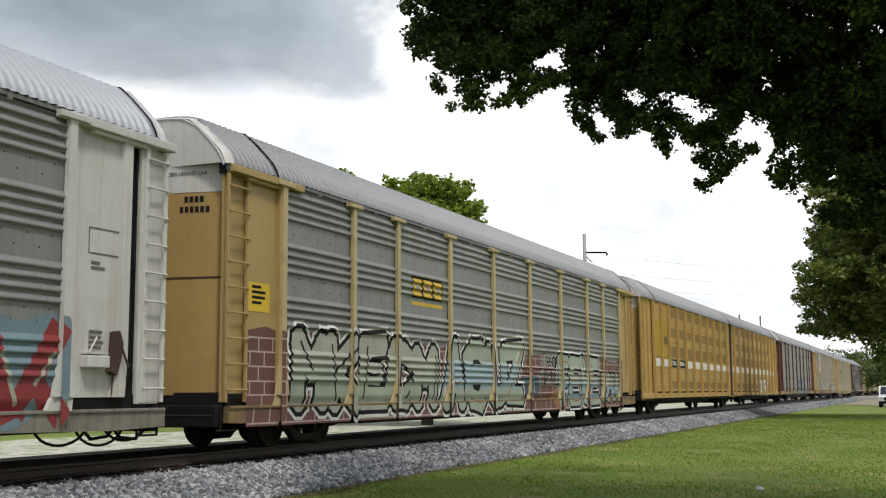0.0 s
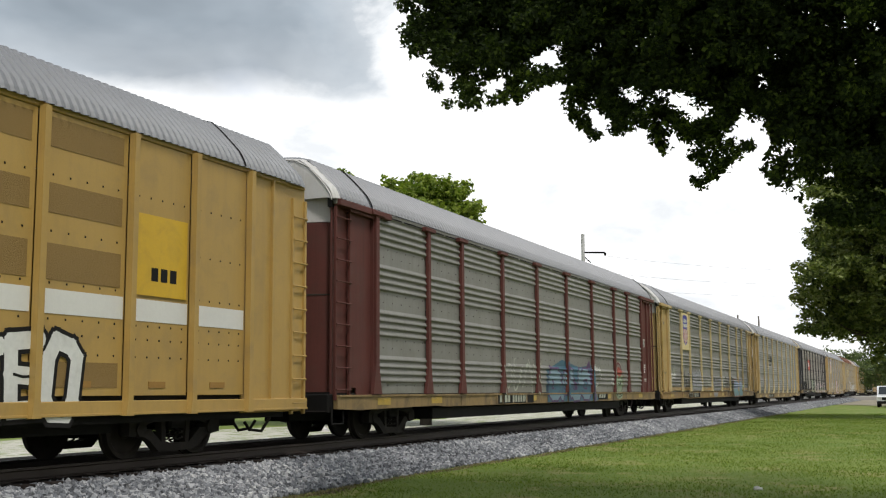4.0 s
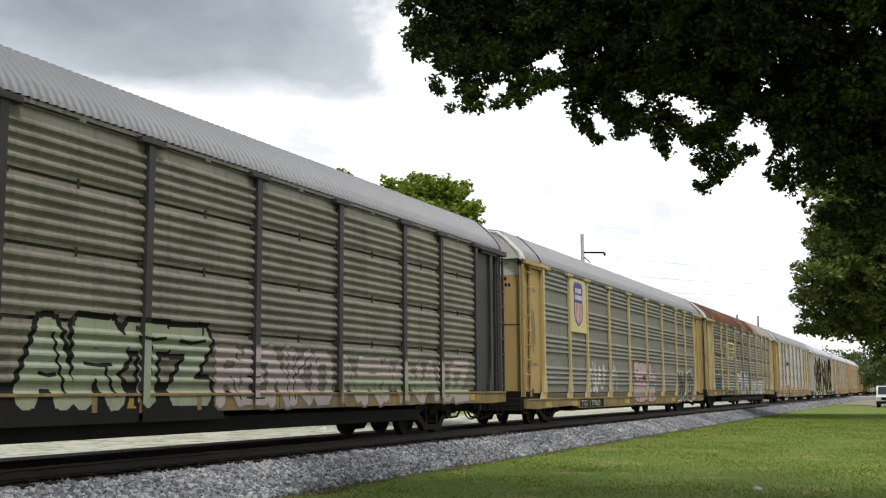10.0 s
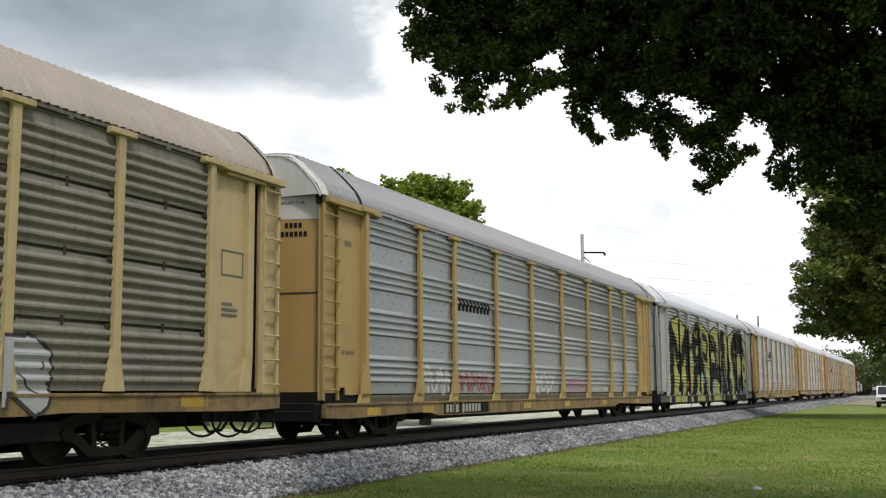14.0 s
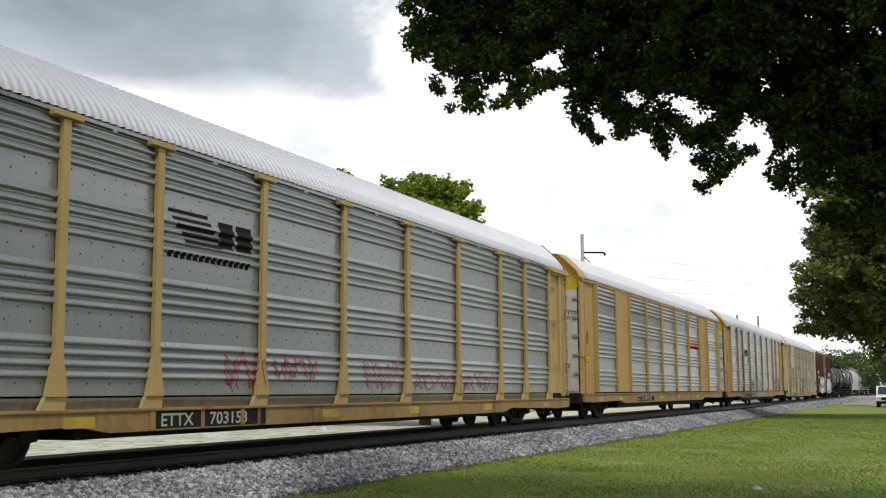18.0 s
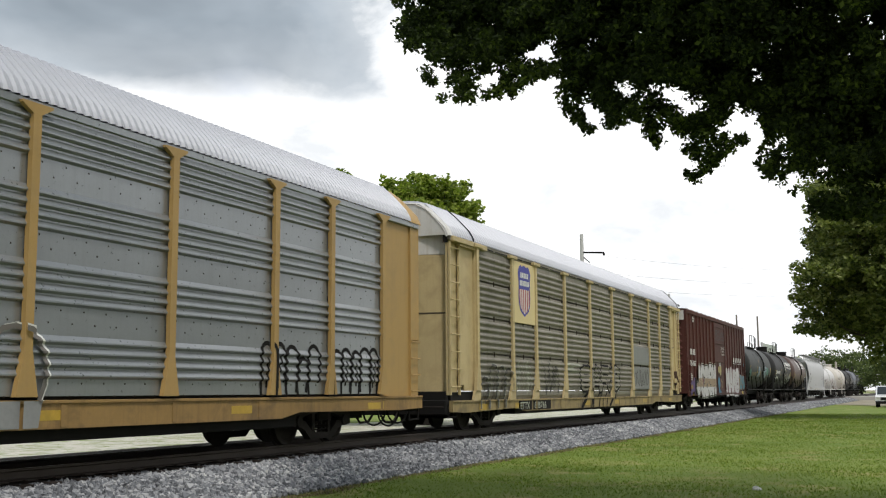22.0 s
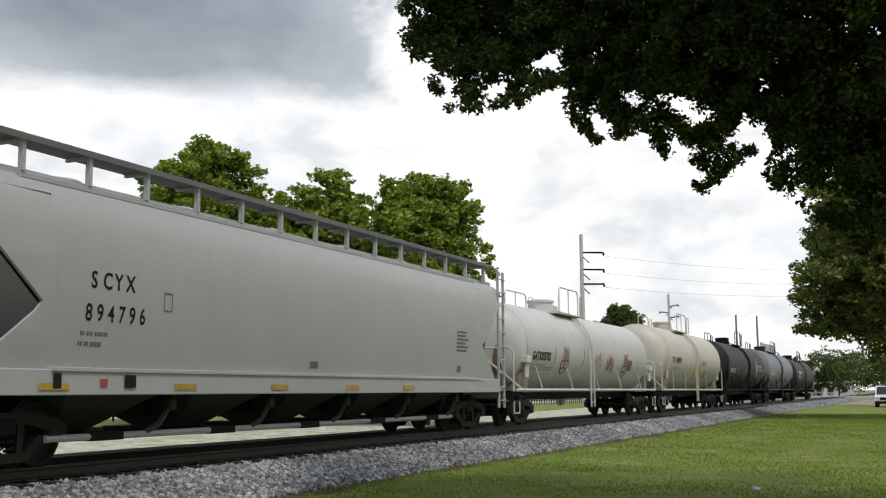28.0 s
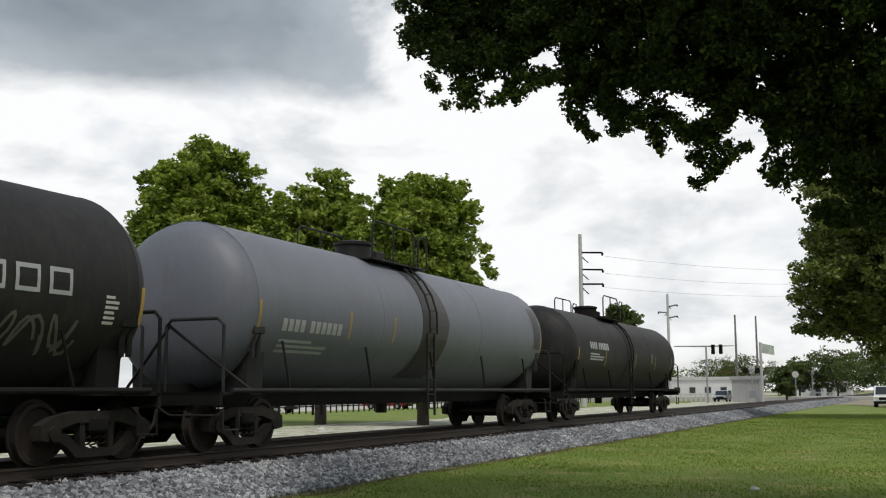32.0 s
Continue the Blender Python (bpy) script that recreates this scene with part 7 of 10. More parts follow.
def boxcar(s0):
    L, H = 18.5, 4.86
    car = tagged(new("boxcar"), "rust-red ribbed steel boxcar with white graffiti letters", "railcar", "railcars of the freight train")
    TRAIN.append((car, s0))
    door = (7.35, 10.95)
    part("underframe", Build().box(0.1, L - 0.1, -1.36, 1.36, 0.82, 0.98).box(0.3, L - 0.3, -0.3, 0.3, 0.5, 0.82).box(6.5, 12.0, -1.2, 1.2, 0.62, 0.82), M_BLACK, car, "black steel underframe")
    for s in (-1, 1):
        f = (lambda x: pose(x, -1.46, 0)) if s < 0 else (lambda x: pose(x, 1.46, 0, 0, 0, 180))
        part("side_sill", Build().prism([(0, 0.72), (L, 0.72), (L, 0.95), (0, 0.95)], -0.05, 0.0), M_OXIDE, car, at=pose(0, -1.46, 0) if s < 0 else pose(L, 1.46, 0, 0, 0, 180))
        part("roof_rail", Build().box(0, L, -0.06, 0.02, H - 0.16, H, 0.01), M_OXIDE, car, at=pose(0, -1.46, 0) if s < 0 else pose(L, 1.46, 0, 0, 0, 180))
        for a, b in ((0.0, door[0]), (door[1], L)):
            n = 8
            w = (b - a) / n
            for i in range(n):
                x = a + w * i
                at = pose(x, -1.46, 0) if s < 0 else pose(x + w, 1.46, 0, 0, 0, 180)
                part("side_panel", shared(("box_panel", round(w, 3)), lambda: Build().box(0.0, w, 0.0, 0.03, 0.95, H - 0.16)), M_OXIDE, car, at=at)
                part("rib", shared("box_rib", lambda: Build().prism([(-0.06, 0.95), (0.06, 0.95), (0.06, H - 0.16), (-0.06, H - 0.16)], -0.055, 0.0)), M_OXIDE, car, at=f(x if i or a else x + 0.08))
        part("rib", shared("box_rib", lambda: Build()), M_OXIDE, car, at=f(L - 0.08))
        at = pose(door[0] + 0.02, -1.50, 0) if s < 0 else pose(door[1] - 0.02, 1.50, 0, 0, 0, 180)
        w = door[1] - door[0] - 0.04
        d = part("door", Build().box(0.0, w, -0.005, 0.05, 0.86, H - 0.2, 0.01), M_OXIDE, car, "plain steel sliding door with raised frame", at=at)
        for z in (1.0, 1.95, 2.55, 3.55, 4.45):
            part("door_batten", shared(("batten", w), lambda: Build().box(0.05, w - 0.05, -0.04, -0.005, -0.05, 0.05, 0.01)), M_OXIDE, d, at=pose(0, 0, z))
        for x in (0.06, w - 0.06):
            part("door_stile", shared("stile", lambda: Build().box(-0.05, 0.05, -0.045, -0.005, 0.9, H - 0.22, 0.01)), M_OXIDE, d, at=pose(x, 0, 0))
        part("door_rod", Build().tube([(w - 0.35, -0.06, 1.0), (w - 0.35, -0.06, 4.4)], 0.02, 6), M_OXIDE, d)
        part("door_track", Build().box(door[0] - 0.6, door[1] + 3.2, -0.09, 0.0, 0.78, 0.86, 0.008), M_OXIDE, car, at=pose(0, -1.48, 0) if s < 0 else pose(L, 1.48, 0, 0, 0, 180))
    part("roof", Build().sweep_x([(-1.52, H), (-1.5, H + 0.04), (0, H + 0.16), (1.5, H + 0.04), (1.52, H)], -0.02, L + 0.02), M_OXIDE, car, "low ridged steel roof")
    for i in range(15):
        part("roof_rib", shared("roof_rib", lambda: Build().add([(-0.04, -1.5, H + 0.045), (0.04, -1.5, H + 0.045), (0.04, 0, H + 0.165), (-0.04, 0, H + 0.165), (-0.04, 1.5, H + 0.045), (0.04, 1.5, H + 0.045),
                                                                   (-0.02, -1.5, H + 0.075), (0.02, -1.5, H + 0.075), (0.02, 0, H + 0.2), (-0.02, 0, H + 0.2), (-0.02, 1.5, H + 0.075), (0.02, 1.5, H + 0.075)],
                                                                  [(6, 7, 8, 9), (9, 8, 11, 10), (0, 6, 9, 3), (1, 2, 8, 7), (3, 9, 10, 4), (2, 5, 11, 8)])), M_OXIDE, car, at=pose(0.6 + i * 1.235, 0, 0))
    for end in (0, 1):
        at = pose(0, 0, 0) if end == 0 else pose(L, 0, 0, 0, 0, 180)
        part("end_wall", shared("box_end", lambda: Build().box(0.0, 0.04, -1.46, 1.46, 0.85, H)), M_OXIDE, car, at=at)
        for k in range(12):
            part("end_corrugation", shared("end_corr", lambda: Build().lathe([(-1.3, 0.0), (-1.2, 0.1), (1.2, 0.1), (1.3, 0.0)], "y", 8, (0.0, 0, 0), math.pi / 2, 3 * math.pi / 2)), M_OXIDE, car, at=at @ pose(0, 0, 1.15 + 0.31 * k))
        for sd in (-1, 1):
            part("ladder", shared(("box_ladder", end), lambda: ladder_mesh(0.7, 2.6 if end else 2.2)), M_OXIDE, car, at=at @ pose(0.1 if sd < 0 else 0.52, sd * 1.5, 0, 0, 0, 0 if sd < 0 else 180))
        part("end_placard", shared("end_placard", lambda: Build().box(-0.13, -0.1, -1.42, 0.3, H - 0.5, H - 0.05)), M_WHITE, car, "pale board high on the end wall", at=at)
    add_bogie(car, 2.05), add_bogie(car, L - 2.05), add_couplers(car, L, 0.1)
    fl = Side(flat=-1.50)
    paint(car, "lettering", fl, [(G_WHITE, char_bars(0.72, 2.72, (2, 2), 0.28, G_WHITE, 1.0)[0][1] + letters("761 682", 0.62, 2.18, 0.26, bold=0.02, wide=1.15)
                                               + small_lines(0.72, 1.75, 0.5, 4, 0.05, G_WHITE)[0][1] + small_lines(1.5, 4.55, 0.5, 4, 0.04, G_WHITE)[0][1])], "white bars of lettering", 0.02)
    paint(car, "lettering", fl, [(G_WHITE, letters("CLOSE AND LOCK", 9.45, 3.25, 0.11, bold=0.01) + letters("BOTH DOORS BEFORE", 9.4, 3.08, 0.11, bold=0.01) + letters("MOVING CAR", 9.68, 2.91, 0.11, bold=0.01))], "white door warning", 0.03)
    paint(car, "lettering", fl, [(G_WHITE, [[(13.4 + 0.82 * i, 2.62), (13.8 + 0.82 * i, 2.62), (13.95 + 0.82 * i, 2.88), (13.55 + 0.82 * i, 2.88)] for i in range(4)] + [rect(13.35 + 0.82 * i, 13.85 + 0.82 * i, 2.52, 2.56) for i in range(4)])], "slanted white bars of lettering", 0.06)
    paint(car, "graffiti", fl, [(M_WINE, [[(10.72, 0.78), (15.1, 0.78), (15.2, 2.05), (13.0, 2.2), (10.72, 2.2)]])] + throw_up(10.68, 15.42, 0.76, 2.34, 4, M_CHALKWHITE, M_WINE, 155, 0.05, word="MARB", weight=0.35) + [(M_CHALKWHITE, [rect(11.7, 13.4, 0.68, 0.76), rect(10.7, 11.4, 0.64, 0.75), rect(13.5, 14.9, 0.62, 0.72)]), (M_OLDGOLD, stroke([(15.32, 2.05), (15.45, 1.75), (15.36, 1.45), (15.48, 1.1), (15.4, 0.7)], 0.045))], "tall white block letters with dark red edges", 0.06)
    paint(car, "graffiti", fl, [(M_WINE, [[(2.15, 0.85), (7.1, 0.85), (7.2, 1.7), (6.9, 1.95), (2.6, 1.8)]]), (G_BLACK, [rect(1.45, 1.9, 0.8, 1.6)])] + throw_up(1.95, 7.3, 0.66, 2.36, 5, M_CHALKWHITE, G_BLACK, 151, 0.05, halo=G_PALE, word="JCBSN", weight=0.37, band=(0.30, 0.55), second=surface("tan_spray_paint", (0.27, 0.19, 0.115), 0.6, vary=0.25)), "white and tan swollen graffiti letters", 0.06)
    paint(car, "graffiti", fl, [(M_CHALKWHITE, [[(8.5 + 0.17 * k, 2.3), (8.62 + 0.17 * k, 2.3), (8.6 + 0.17 * k, 2.5 - 0.06 * (k % 2)), (8.53 + 0.17 * k, 2.5)] for k in range(4)]), (M_STRAW, [[(8.15, 2.12), (8.35, 2.3), (8.62, 2.28), (8.62, 1.95), (8.3, 1.9)], rect(8.66, 9.18, 1.96, 2.3), rect(8.72, 9.1, 1.8, 1.97)]),
                                 (G_BLACK, stroke([(8.5, 1.82), (8.75, 1.68), (9.05, 1.72)], 0.07)), (M_SKYBLUE, fan([(7.98, 1.35), (8.05, 1.62), (8.3, 1.75), (8.6, 1.6), (8.72, 1.3), (8.55, 1.12), (8.15, 1.1)]) + [rect(8.2, 8.55, 0.78, 1.14), rect(8.6, 8.9, 0.76, 1.0)]),
                                 (G_BLACK, stroke([(8.3, 1.2), (8.7, 0.98), (9.0, 1.0)], 0.04)), (M_STRAW, stroke([(9.05, 1.55), (9.25, 1.4), (9.15, 1.25), (9.3, 1.15)], 0.05))], "blue and straw yellow sprayed blocks", 0.06)
    paint(car, "graffiti", fl, [(M_OLDGOLD, [[(15.55, 1.0), (16.2, 1.1), (16.3, 1.7), (15.6, 1.75)]])] + throw_up(15.65, 17.5, 1.0, 1.92, 3, M_TEALBAND, M_RUSTSPRAY, 152, 0.025, weight=0.34) + scribble(17.15, 17.45, 2.4, 2.6, M_TEALBAND, 156, 0.04, 1), "dull teal graffiti letters", 0.06)
    paint(car, "graffiti", fl, [(G_PURPLE, [[(0.42, 0.78), (1.62, 0.78), (1.66, 1.3), (1.5, 1.62), (1.25, 1.6), (1.15, 1.42), (0.8, 1.46), (0.5, 1.4)]]), (M_OLDGOLD, fan(ellipse(0.72, 1.15, 0.26, 0.11, 12)))], "purple sprayed patch with an ochre spot", 0.06)
    chalk = surface("chalky_blue_tag", (0.065, 0.095, 0.11), 0.8, vary=0.3)
    for word, xa, xb in (("DELS", 7.75, 9.0), ("KOTS", 9.35, 10.75)):
        rr = random.Random(len(word) + int(xa))
        paint(car, "graffiti", fl, [(chalk, [q for k, c in enumerate(word) for p in bones(c, xa + (xb - xa) * (k + 0.08) / 4, xa + (xb - xa) * (k + 0.9) / 4, 3.72, 4.2, rr, 0.3) for q in stroke(p, 0.03)])], "thin chalky blue tag", 0.06)
    paint(car, "warning_label", fl, [(S_YELLOW, [rect(0.75, 1.35, 0.76, 0.92), rect(16.4, 16.95, 0.76, 0.92)])], "yellow labels on the sill", 0.06)


boxcar(430.7)


# ---- tank cars ----
M_SADDLE = surface("grimy_saddle_paint", (0.30, 0.27, 0.22), 0.75, vary=0.3, streak=0.8, streak_col=(0.08, 0.055, 0.035), dirt=0.8, dirt_col=(0.09, 0.07, 0.05))


def tank_car(label, s0, length, bogies, zc, r, skin, fittings, x0, x1, band, marks, dome=True, rail_mat=None):
    """A tank car: shell with dished ends, saddles, walkway, ladders, dome housing and end platforms. x0, x1: ends of the shell; band: place of the ladder."""
    car = tagged(new("tank_car"), label, "railcar", "railcars of the freight train")
    TRAIN.append((car, s0))
    rm = rail_mat or fittings
    d = 0.62
    prof = [(x0, 0.0), (x0 + 0.02, r * 0.3), (x0 + 0.09, r * 0.6), (x0 + 0.22, r * 0.82), (x0 + 0.40, r * 0.945), (x0 + d, r), (x0 + d + 0.02, r)]
    body = prof + [(x0 + (x1 - x0) * k / 6, r) for k in range(1, 6)] + [(x0 + x1 - a, b) for a, b in prof[::-1]]
    part("shell", Build().lathe(body, "x", 48, (0, 0, zc)), skin, car, smooth=True)
    for x in (x0 + d, x1 - d, x0 + (x1 - x0) * 0.33, x0 + (x1 - x0) * 0.67):
        part("weld_seam", Build().lathe([(x - 0.02, r), (x - 0.012, r + 0.006), (x + 0.012, r + 0.006), (x + 0.02, r)], "x", 48, (0, 0, zc)), skin, car, smooth=True)
    part("centre_sill", Build().box(0.1, length - 0.1, -0.3, 0.3, 0.72, zc - r + 0.12, 0.01), M_BLACK, car)
    for bx in bogies:
        part("saddle", Build().add([(bx - 0.25, y, z) for y, z in ((-1.2, 0.95), (1.2, 0.95), (1.25, zc - r * 0.5), (0.7, zc - r * 0.88), (-0.7, zc - r * 0.88), (-1.25, zc - r * 0.5))]
                                + [(bx + 0.25, y, z) for y, z in ((-1.2, 0.95), (1.2, 0.95), (1.25, zc - r * 0.5), (0.7, zc - r * 0.88), (-0.7, zc - r * 0.88), (-1.25, zc - r * 0.5))],
                                [tuple(range(6)), tuple(range(11, 5, -1))] + [(i, (i + 1) % 6, (i + 1) % 6 + 6, i + 6) for i in range(6)]), M_SADDLE if fittings in (M_WHITE, M_TCREAM) else fittings, car, "steel saddle under the shell")
        add_bogie(car, bx)
        jx = bx + (-0.2 if bx < length / 2 else 0.2)
        jack = part("jacking_pad", Build().box(jx - 0.17, jx + 0.17, -1.44, -1.12, zc - r * 0.36, zc - r * 0.36 + 0.2, 0.015), fittings, car, "boxed jacking pad on the shell")
        for e in (-0.08, 0.08):
            part("pad_strut", Build().tube([(jx + e, -1.36, zc - r * 0.36), (jx + e, -1.34, zc - r * 0.36 - 0.42)], 0.045, 8), fittings, jack)
    for s in (-1, 1):
        part("side_rail", Build().tube([(0.3, s * 1.42, 1.02), (length - 0.3, s * 1.42, 1.02)], 0.045, 8), rm, car, "tubular running rail along the side")
        n = 5
        for i in range(n):
            x = x0 + 1.8 + (x1 - x0 - 3.6) * i / (n - 1)
            part("rail_bracket", shared(("bracket", zc, r), lambda: Build().tube([(0, -1.42, 1.03), (-0.25, -r * 0.93, zc - r * 0.42)], 0.025, 6)), rm, car, at=pose(x, 0, 0) if s < 0 else pose(x, 0, 0, 0, 0, 180))
        lad = part("ladder", Build().box(-0.22, -0.18, -1.52, -1.47, 0.45, zc - 0.2, 0.004).box(0.18, 0.22, -1.52, -1.47, 0.45, zc - 0.2, 0.004), rm, car, "side ladder to the dome", at=pose(band, 0, 0) if s < 0 else pose(band, 0, 0, 0, 0, 180))
        up = Build()
        for e in (-0.2, 0.2):
            pts = [(e, -(r + 0.09) * math.cos(radians(a)), zc + (r + 0.09) * math.sin(radians(a))) for a in (-8, 10, 25, 40, 55, 70, 80)]
            up.tube(pts, 0.025, 6)
        part("ladder_bow", up, rm, lad)
        for k in range(11):
            if k < 5:
                y, z = -1.5, 0.6 + k * 0.33
            else:
                a = radians(-4 + (k - 5) * 15)
                y, z = -(r + 0.09) * math.cos(a), zc + (r + 0.09) * math.sin(a)
            part("rung", shared("tank_rung", lambda: Build().tube([(-0.2, 0, 0), (0.2, 0, 0)], 0.014, 6)), rm, lad, at=pose(0, y, z))
        part("band_strap", Build().lathe([(band - 0.42, r), (band - 0.42, r + 0.012), (band + 0.42, r + 0.012), (band + 0.42, r)], "x", 24, (0, 0, zc), math.pi * 0.5, math.pi * 1.25) if s < 0 else
             Build().lathe([(band - 0.42, r), (band - 0.42, r + 0.012), (band + 0.42, r + 0.012), (band + 0.42, r)], "x", 24, (0, 0, zc), -math.pi * 0.25, math.pi * 0.5), marks.get("band", skin), car, smooth=True)
    top = zc + r
    if dome:
        part("manway", Build().lathe([(top - 0.08, 0.42), (top + 0.26, 0.42), (top + 0.30, 0.46), (top + 0.36, 0.46), (top + 0.40, 0.3), (top + 0.40, 0.0)], "z", 20, (band - 1.0, 0, 0)), fittings, car, "domed manway housing", smooth=True)
        part("valve_box", Build().box(band - 0.42, band + 0.05, -0.3, 0.3, top - 0.06, top + 0.24, 0.03), fittings, car)
        part("walkway", Build().box(band - 1.9, band + 1.0, -0.95, -0.5, top - 0.14, top - 0.10).box(band - 1.9, band + 1.0, 0.5, 0.95, top - 0.14, top - 0.10), fittings, car, "grating beside the dome")
        for s in (-1, 1):
            y = s * 0.95
            part("handrail", Build().tube([(band - 1.9, y, top - 0.12), (band - 1.9, y, top + 0.62), (band - 1.75, y, top + 0.72), (band + 0.1, y, top + 0.72), (band + 0.25, y, top + 0.62), (band + 0.25, y, top - 0.12)], 0.024, 7)
                 .tube([(band - 0.85, y, top - 0.12), (band - 0.85, y, top + 0.72)], 0.02, 6), rm, car, "tubular handrail on top")
            part("handrail", Build().tube([(band + 0.5, y, top - 0.12), (band + 0.5, y, top + 0.55), (band + 0.62, y, top + 0.65), (band + 0.98, y, top + 0.65), (band + 1.0, y, top - 0.12)], 0.024, 7), rm, car, "tubular handrail on top")
    for end in (0, 1):
        at = pose(0, 0, 0) if end == 0 else pose(length, 0, 0, 0, 0, 180)
        part("end_platform", shared("tank_platform", lambda: Build().box(0.0, 0.9, -1.4, 1.4, 0.94, 1.0, 0.008).box(0.0, 0.08, -1.4, 1.4, 0.78, 1.0)), M_BLACK, car, at=at)
        part("end_rail", shared(("end_rail",), lambda: Build().tube([(0.08, -1.4, 0.98), (0.08, -1.4, 2.1), (0.08, -1.28, 2.2), (0.08, -0.35, 2.2), (0.08, -0.25, 2.1), (0.08, -0.25, 0.98)], 0.03, 7)), rm, car, "tubular end handrail", at=at)
        part("end_rail", shared(("end_rail",), lambda: Build()), rm, car, "tubular end handrail", at=at @ pose(0, 1.65, 0))
        part("brace", shared("tank_brace", lambda: Build().tube([(0.1, -0.3, 2.1), (1.0, -1.38, 1.0)], 0.03, 6)), rm, car, at=at)
        part("brace", shared("tank_cross_brace", lambda: Build().tube([(0.12, -0.3, 2.12), (0.5, 0.95, 1.0)], 0.028, 6)), rm, car, at=at)
        part("step", shared("step", lambda: Build()), rm, car, at=at @ pose(0, -1.4, 0))
        part("step", shared("step", lambda: Build()), rm, car, at=at @ pose(0, 1.4, 0))
    part("brake_cylinder", Build().lathe([(0.0, 0.0), (0.0, 0.16), (0.5, 0.16), (0.55, 0.1), (0.55, 0.0)], "x", 14, (length - 1.5, -0.85, 1.22)), fittings, car, smooth=True)
    part("outlet", Build().lathe([(0.5, 0.0), (0.5, 0.14), (0.95, 0.16), (zc - r + 0.1, 0.25)], "z", 14, ((x0 + x1) / 2, 0, 0)), fittings, car, "bottom outlet valve", smooth=True)
    add_couplers(car, length)
    t = Tank(zc, r)
    for x in marks.get("ticks", ()):
        paint(car, "reflector", t, [(marks.get("tick_mat", S_YELLOW), [rect(x, x + 0.07, zc - 0.5, zc + 0.05)])], "upright yellow reflector strip")
    for name, layers, label in marks.get("pieces", ()):
        if name == "lettering":
            for k, lay in enumerate(layers):
                paint(car, "stencil" if k else name, t, [lay], label, 0.008)
        else:
            paint(car, name, t, layers, label, 0.008)
    for name, mat, polys, label in marks.get("end", ()):
        verts, faces = [], []
        for poly in polys:
            faces.append(tuple(range(len(verts), len(verts) + len(poly))))
            for u, v in poly:
                rho = math.hypot(u, v)
                k = next(i for i in range(1, len(prof)) if prof[i][1] >= rho)
                (xa, ra), (xb, rb) = prof[k - 1], prof[k]
                verts.append((xa + (xb - xa) * (rho - ra) / (rb - ra) - 0.012, -u, zc + v))
        part(name, Build().add(verts, faces), mat, car, label)
    if "placard" in marks:
        pl = part("placard", Build().add([(x, y, z) for x in (0.30, 0.312) for y, z in ((0.15, 1.0), (-0.07, 1.25), (0.15, 1.5), (0.37, 1.25))],
                                         [(0, 1, 2, 3), (7, 6, 5, 4)] + [(i, i + 4, (i + 1) % 4 + 4, (i + 1) % 4) for i in range(4)]), G_WHITE, car, "diamond-shaped warning placard")
        rim = stroke([(-0.15, 1.06), (0.02, 1.25), (-0.15, 1.44), (-0.32, 1.25), (-0.15, 1.06)], 0.014) + [rect(-0.23, -0.07, 1.23, 1.28), rect(-0.17, -0.13, 1.14, 1.18), rect(-0.19, -0.11, 1.33, 1.37)]
        verts = [(0.296, -u, v) for q in rim for u, v in q]
        ends = [sum(len(p) for p in rim[:i + 1]) for i in range(len(rim))]
        part("border", Build().add(verts, [tuple(range(b - len(q), b)) for q, b in zip(rim, ends)]), G_BLACK, pl, "black border and symbol")
    return car


M_TBLACK = surface("matt_black_tank_paint", (0.016, 0.0155, 0.016), 0.6, spec=0.25, vary=0.3, streak=0.3, streak_col=(0.05, 0.045, 0.04), dirt=0.4, dirt_col=(0.045, 0.042, 0.04))
M_TGREEN = surface("sooty_green_black_paint", (0.021, 0.023, 0.022), 0.6, vary=0.3, spec=0.35, streak=0.3, streak_col=(0.05, 0.05, 0.045))
M_TBROWN = surface("dark_brown_tank_paint", (0.06, 0.028, 0.02), 0.5, vary=0.25, streak=0.4, streak_col=(0.02, 0.018, 0.015), dirt=0.5, dirt_col=(0.03, 0.022, 0.018))
M_TGREY = surface("slate_grey_tank_paint", (0.135, 0.143, 0.172), 0.55, vary=0.14, streak=0.35, streak_col=(0.09, 0.09, 0.1), dirt=0.25, dirt_col=(0.1, 0.1, 0.11))
M_TWHITE = surface("white_tank_paint", (0.49, 0.485, 0.485), 0.45, vary=0.10, streak=0.25, streak_col=(0.36, 0.33, 0.3), dirt=0.25, dirt_col=(0.42, 0.4, 0.37))
M_TCREAM = surface("cream_tank_paint", (0.49, 0.455, 0.41), 0.45, vary=0.10, streak=0.3, streak_col=(0.36, 0.3, 0.23), dirt=0.25, dirt_col=(0.42, 0.38, 0.3))
M_FAINT = surface("faint_stencil_grey", (0.30, 0.295, 0.29), 0.6, vary=0.3)
M_DRIP = surface("black_spill_stain", (0.035, 0.034, 0.036), 0.5, vary=0.4)


def id_marks(x, zc, mat, h=0.24, n=(4, 6)):
    return ("lettering", char_bars(x, zc - 0.12, n, h, mat, 0.95) + small_lines(x, zc - 0.32, 1.9, 3, 0.05, mat), "reporting mark as light bars")


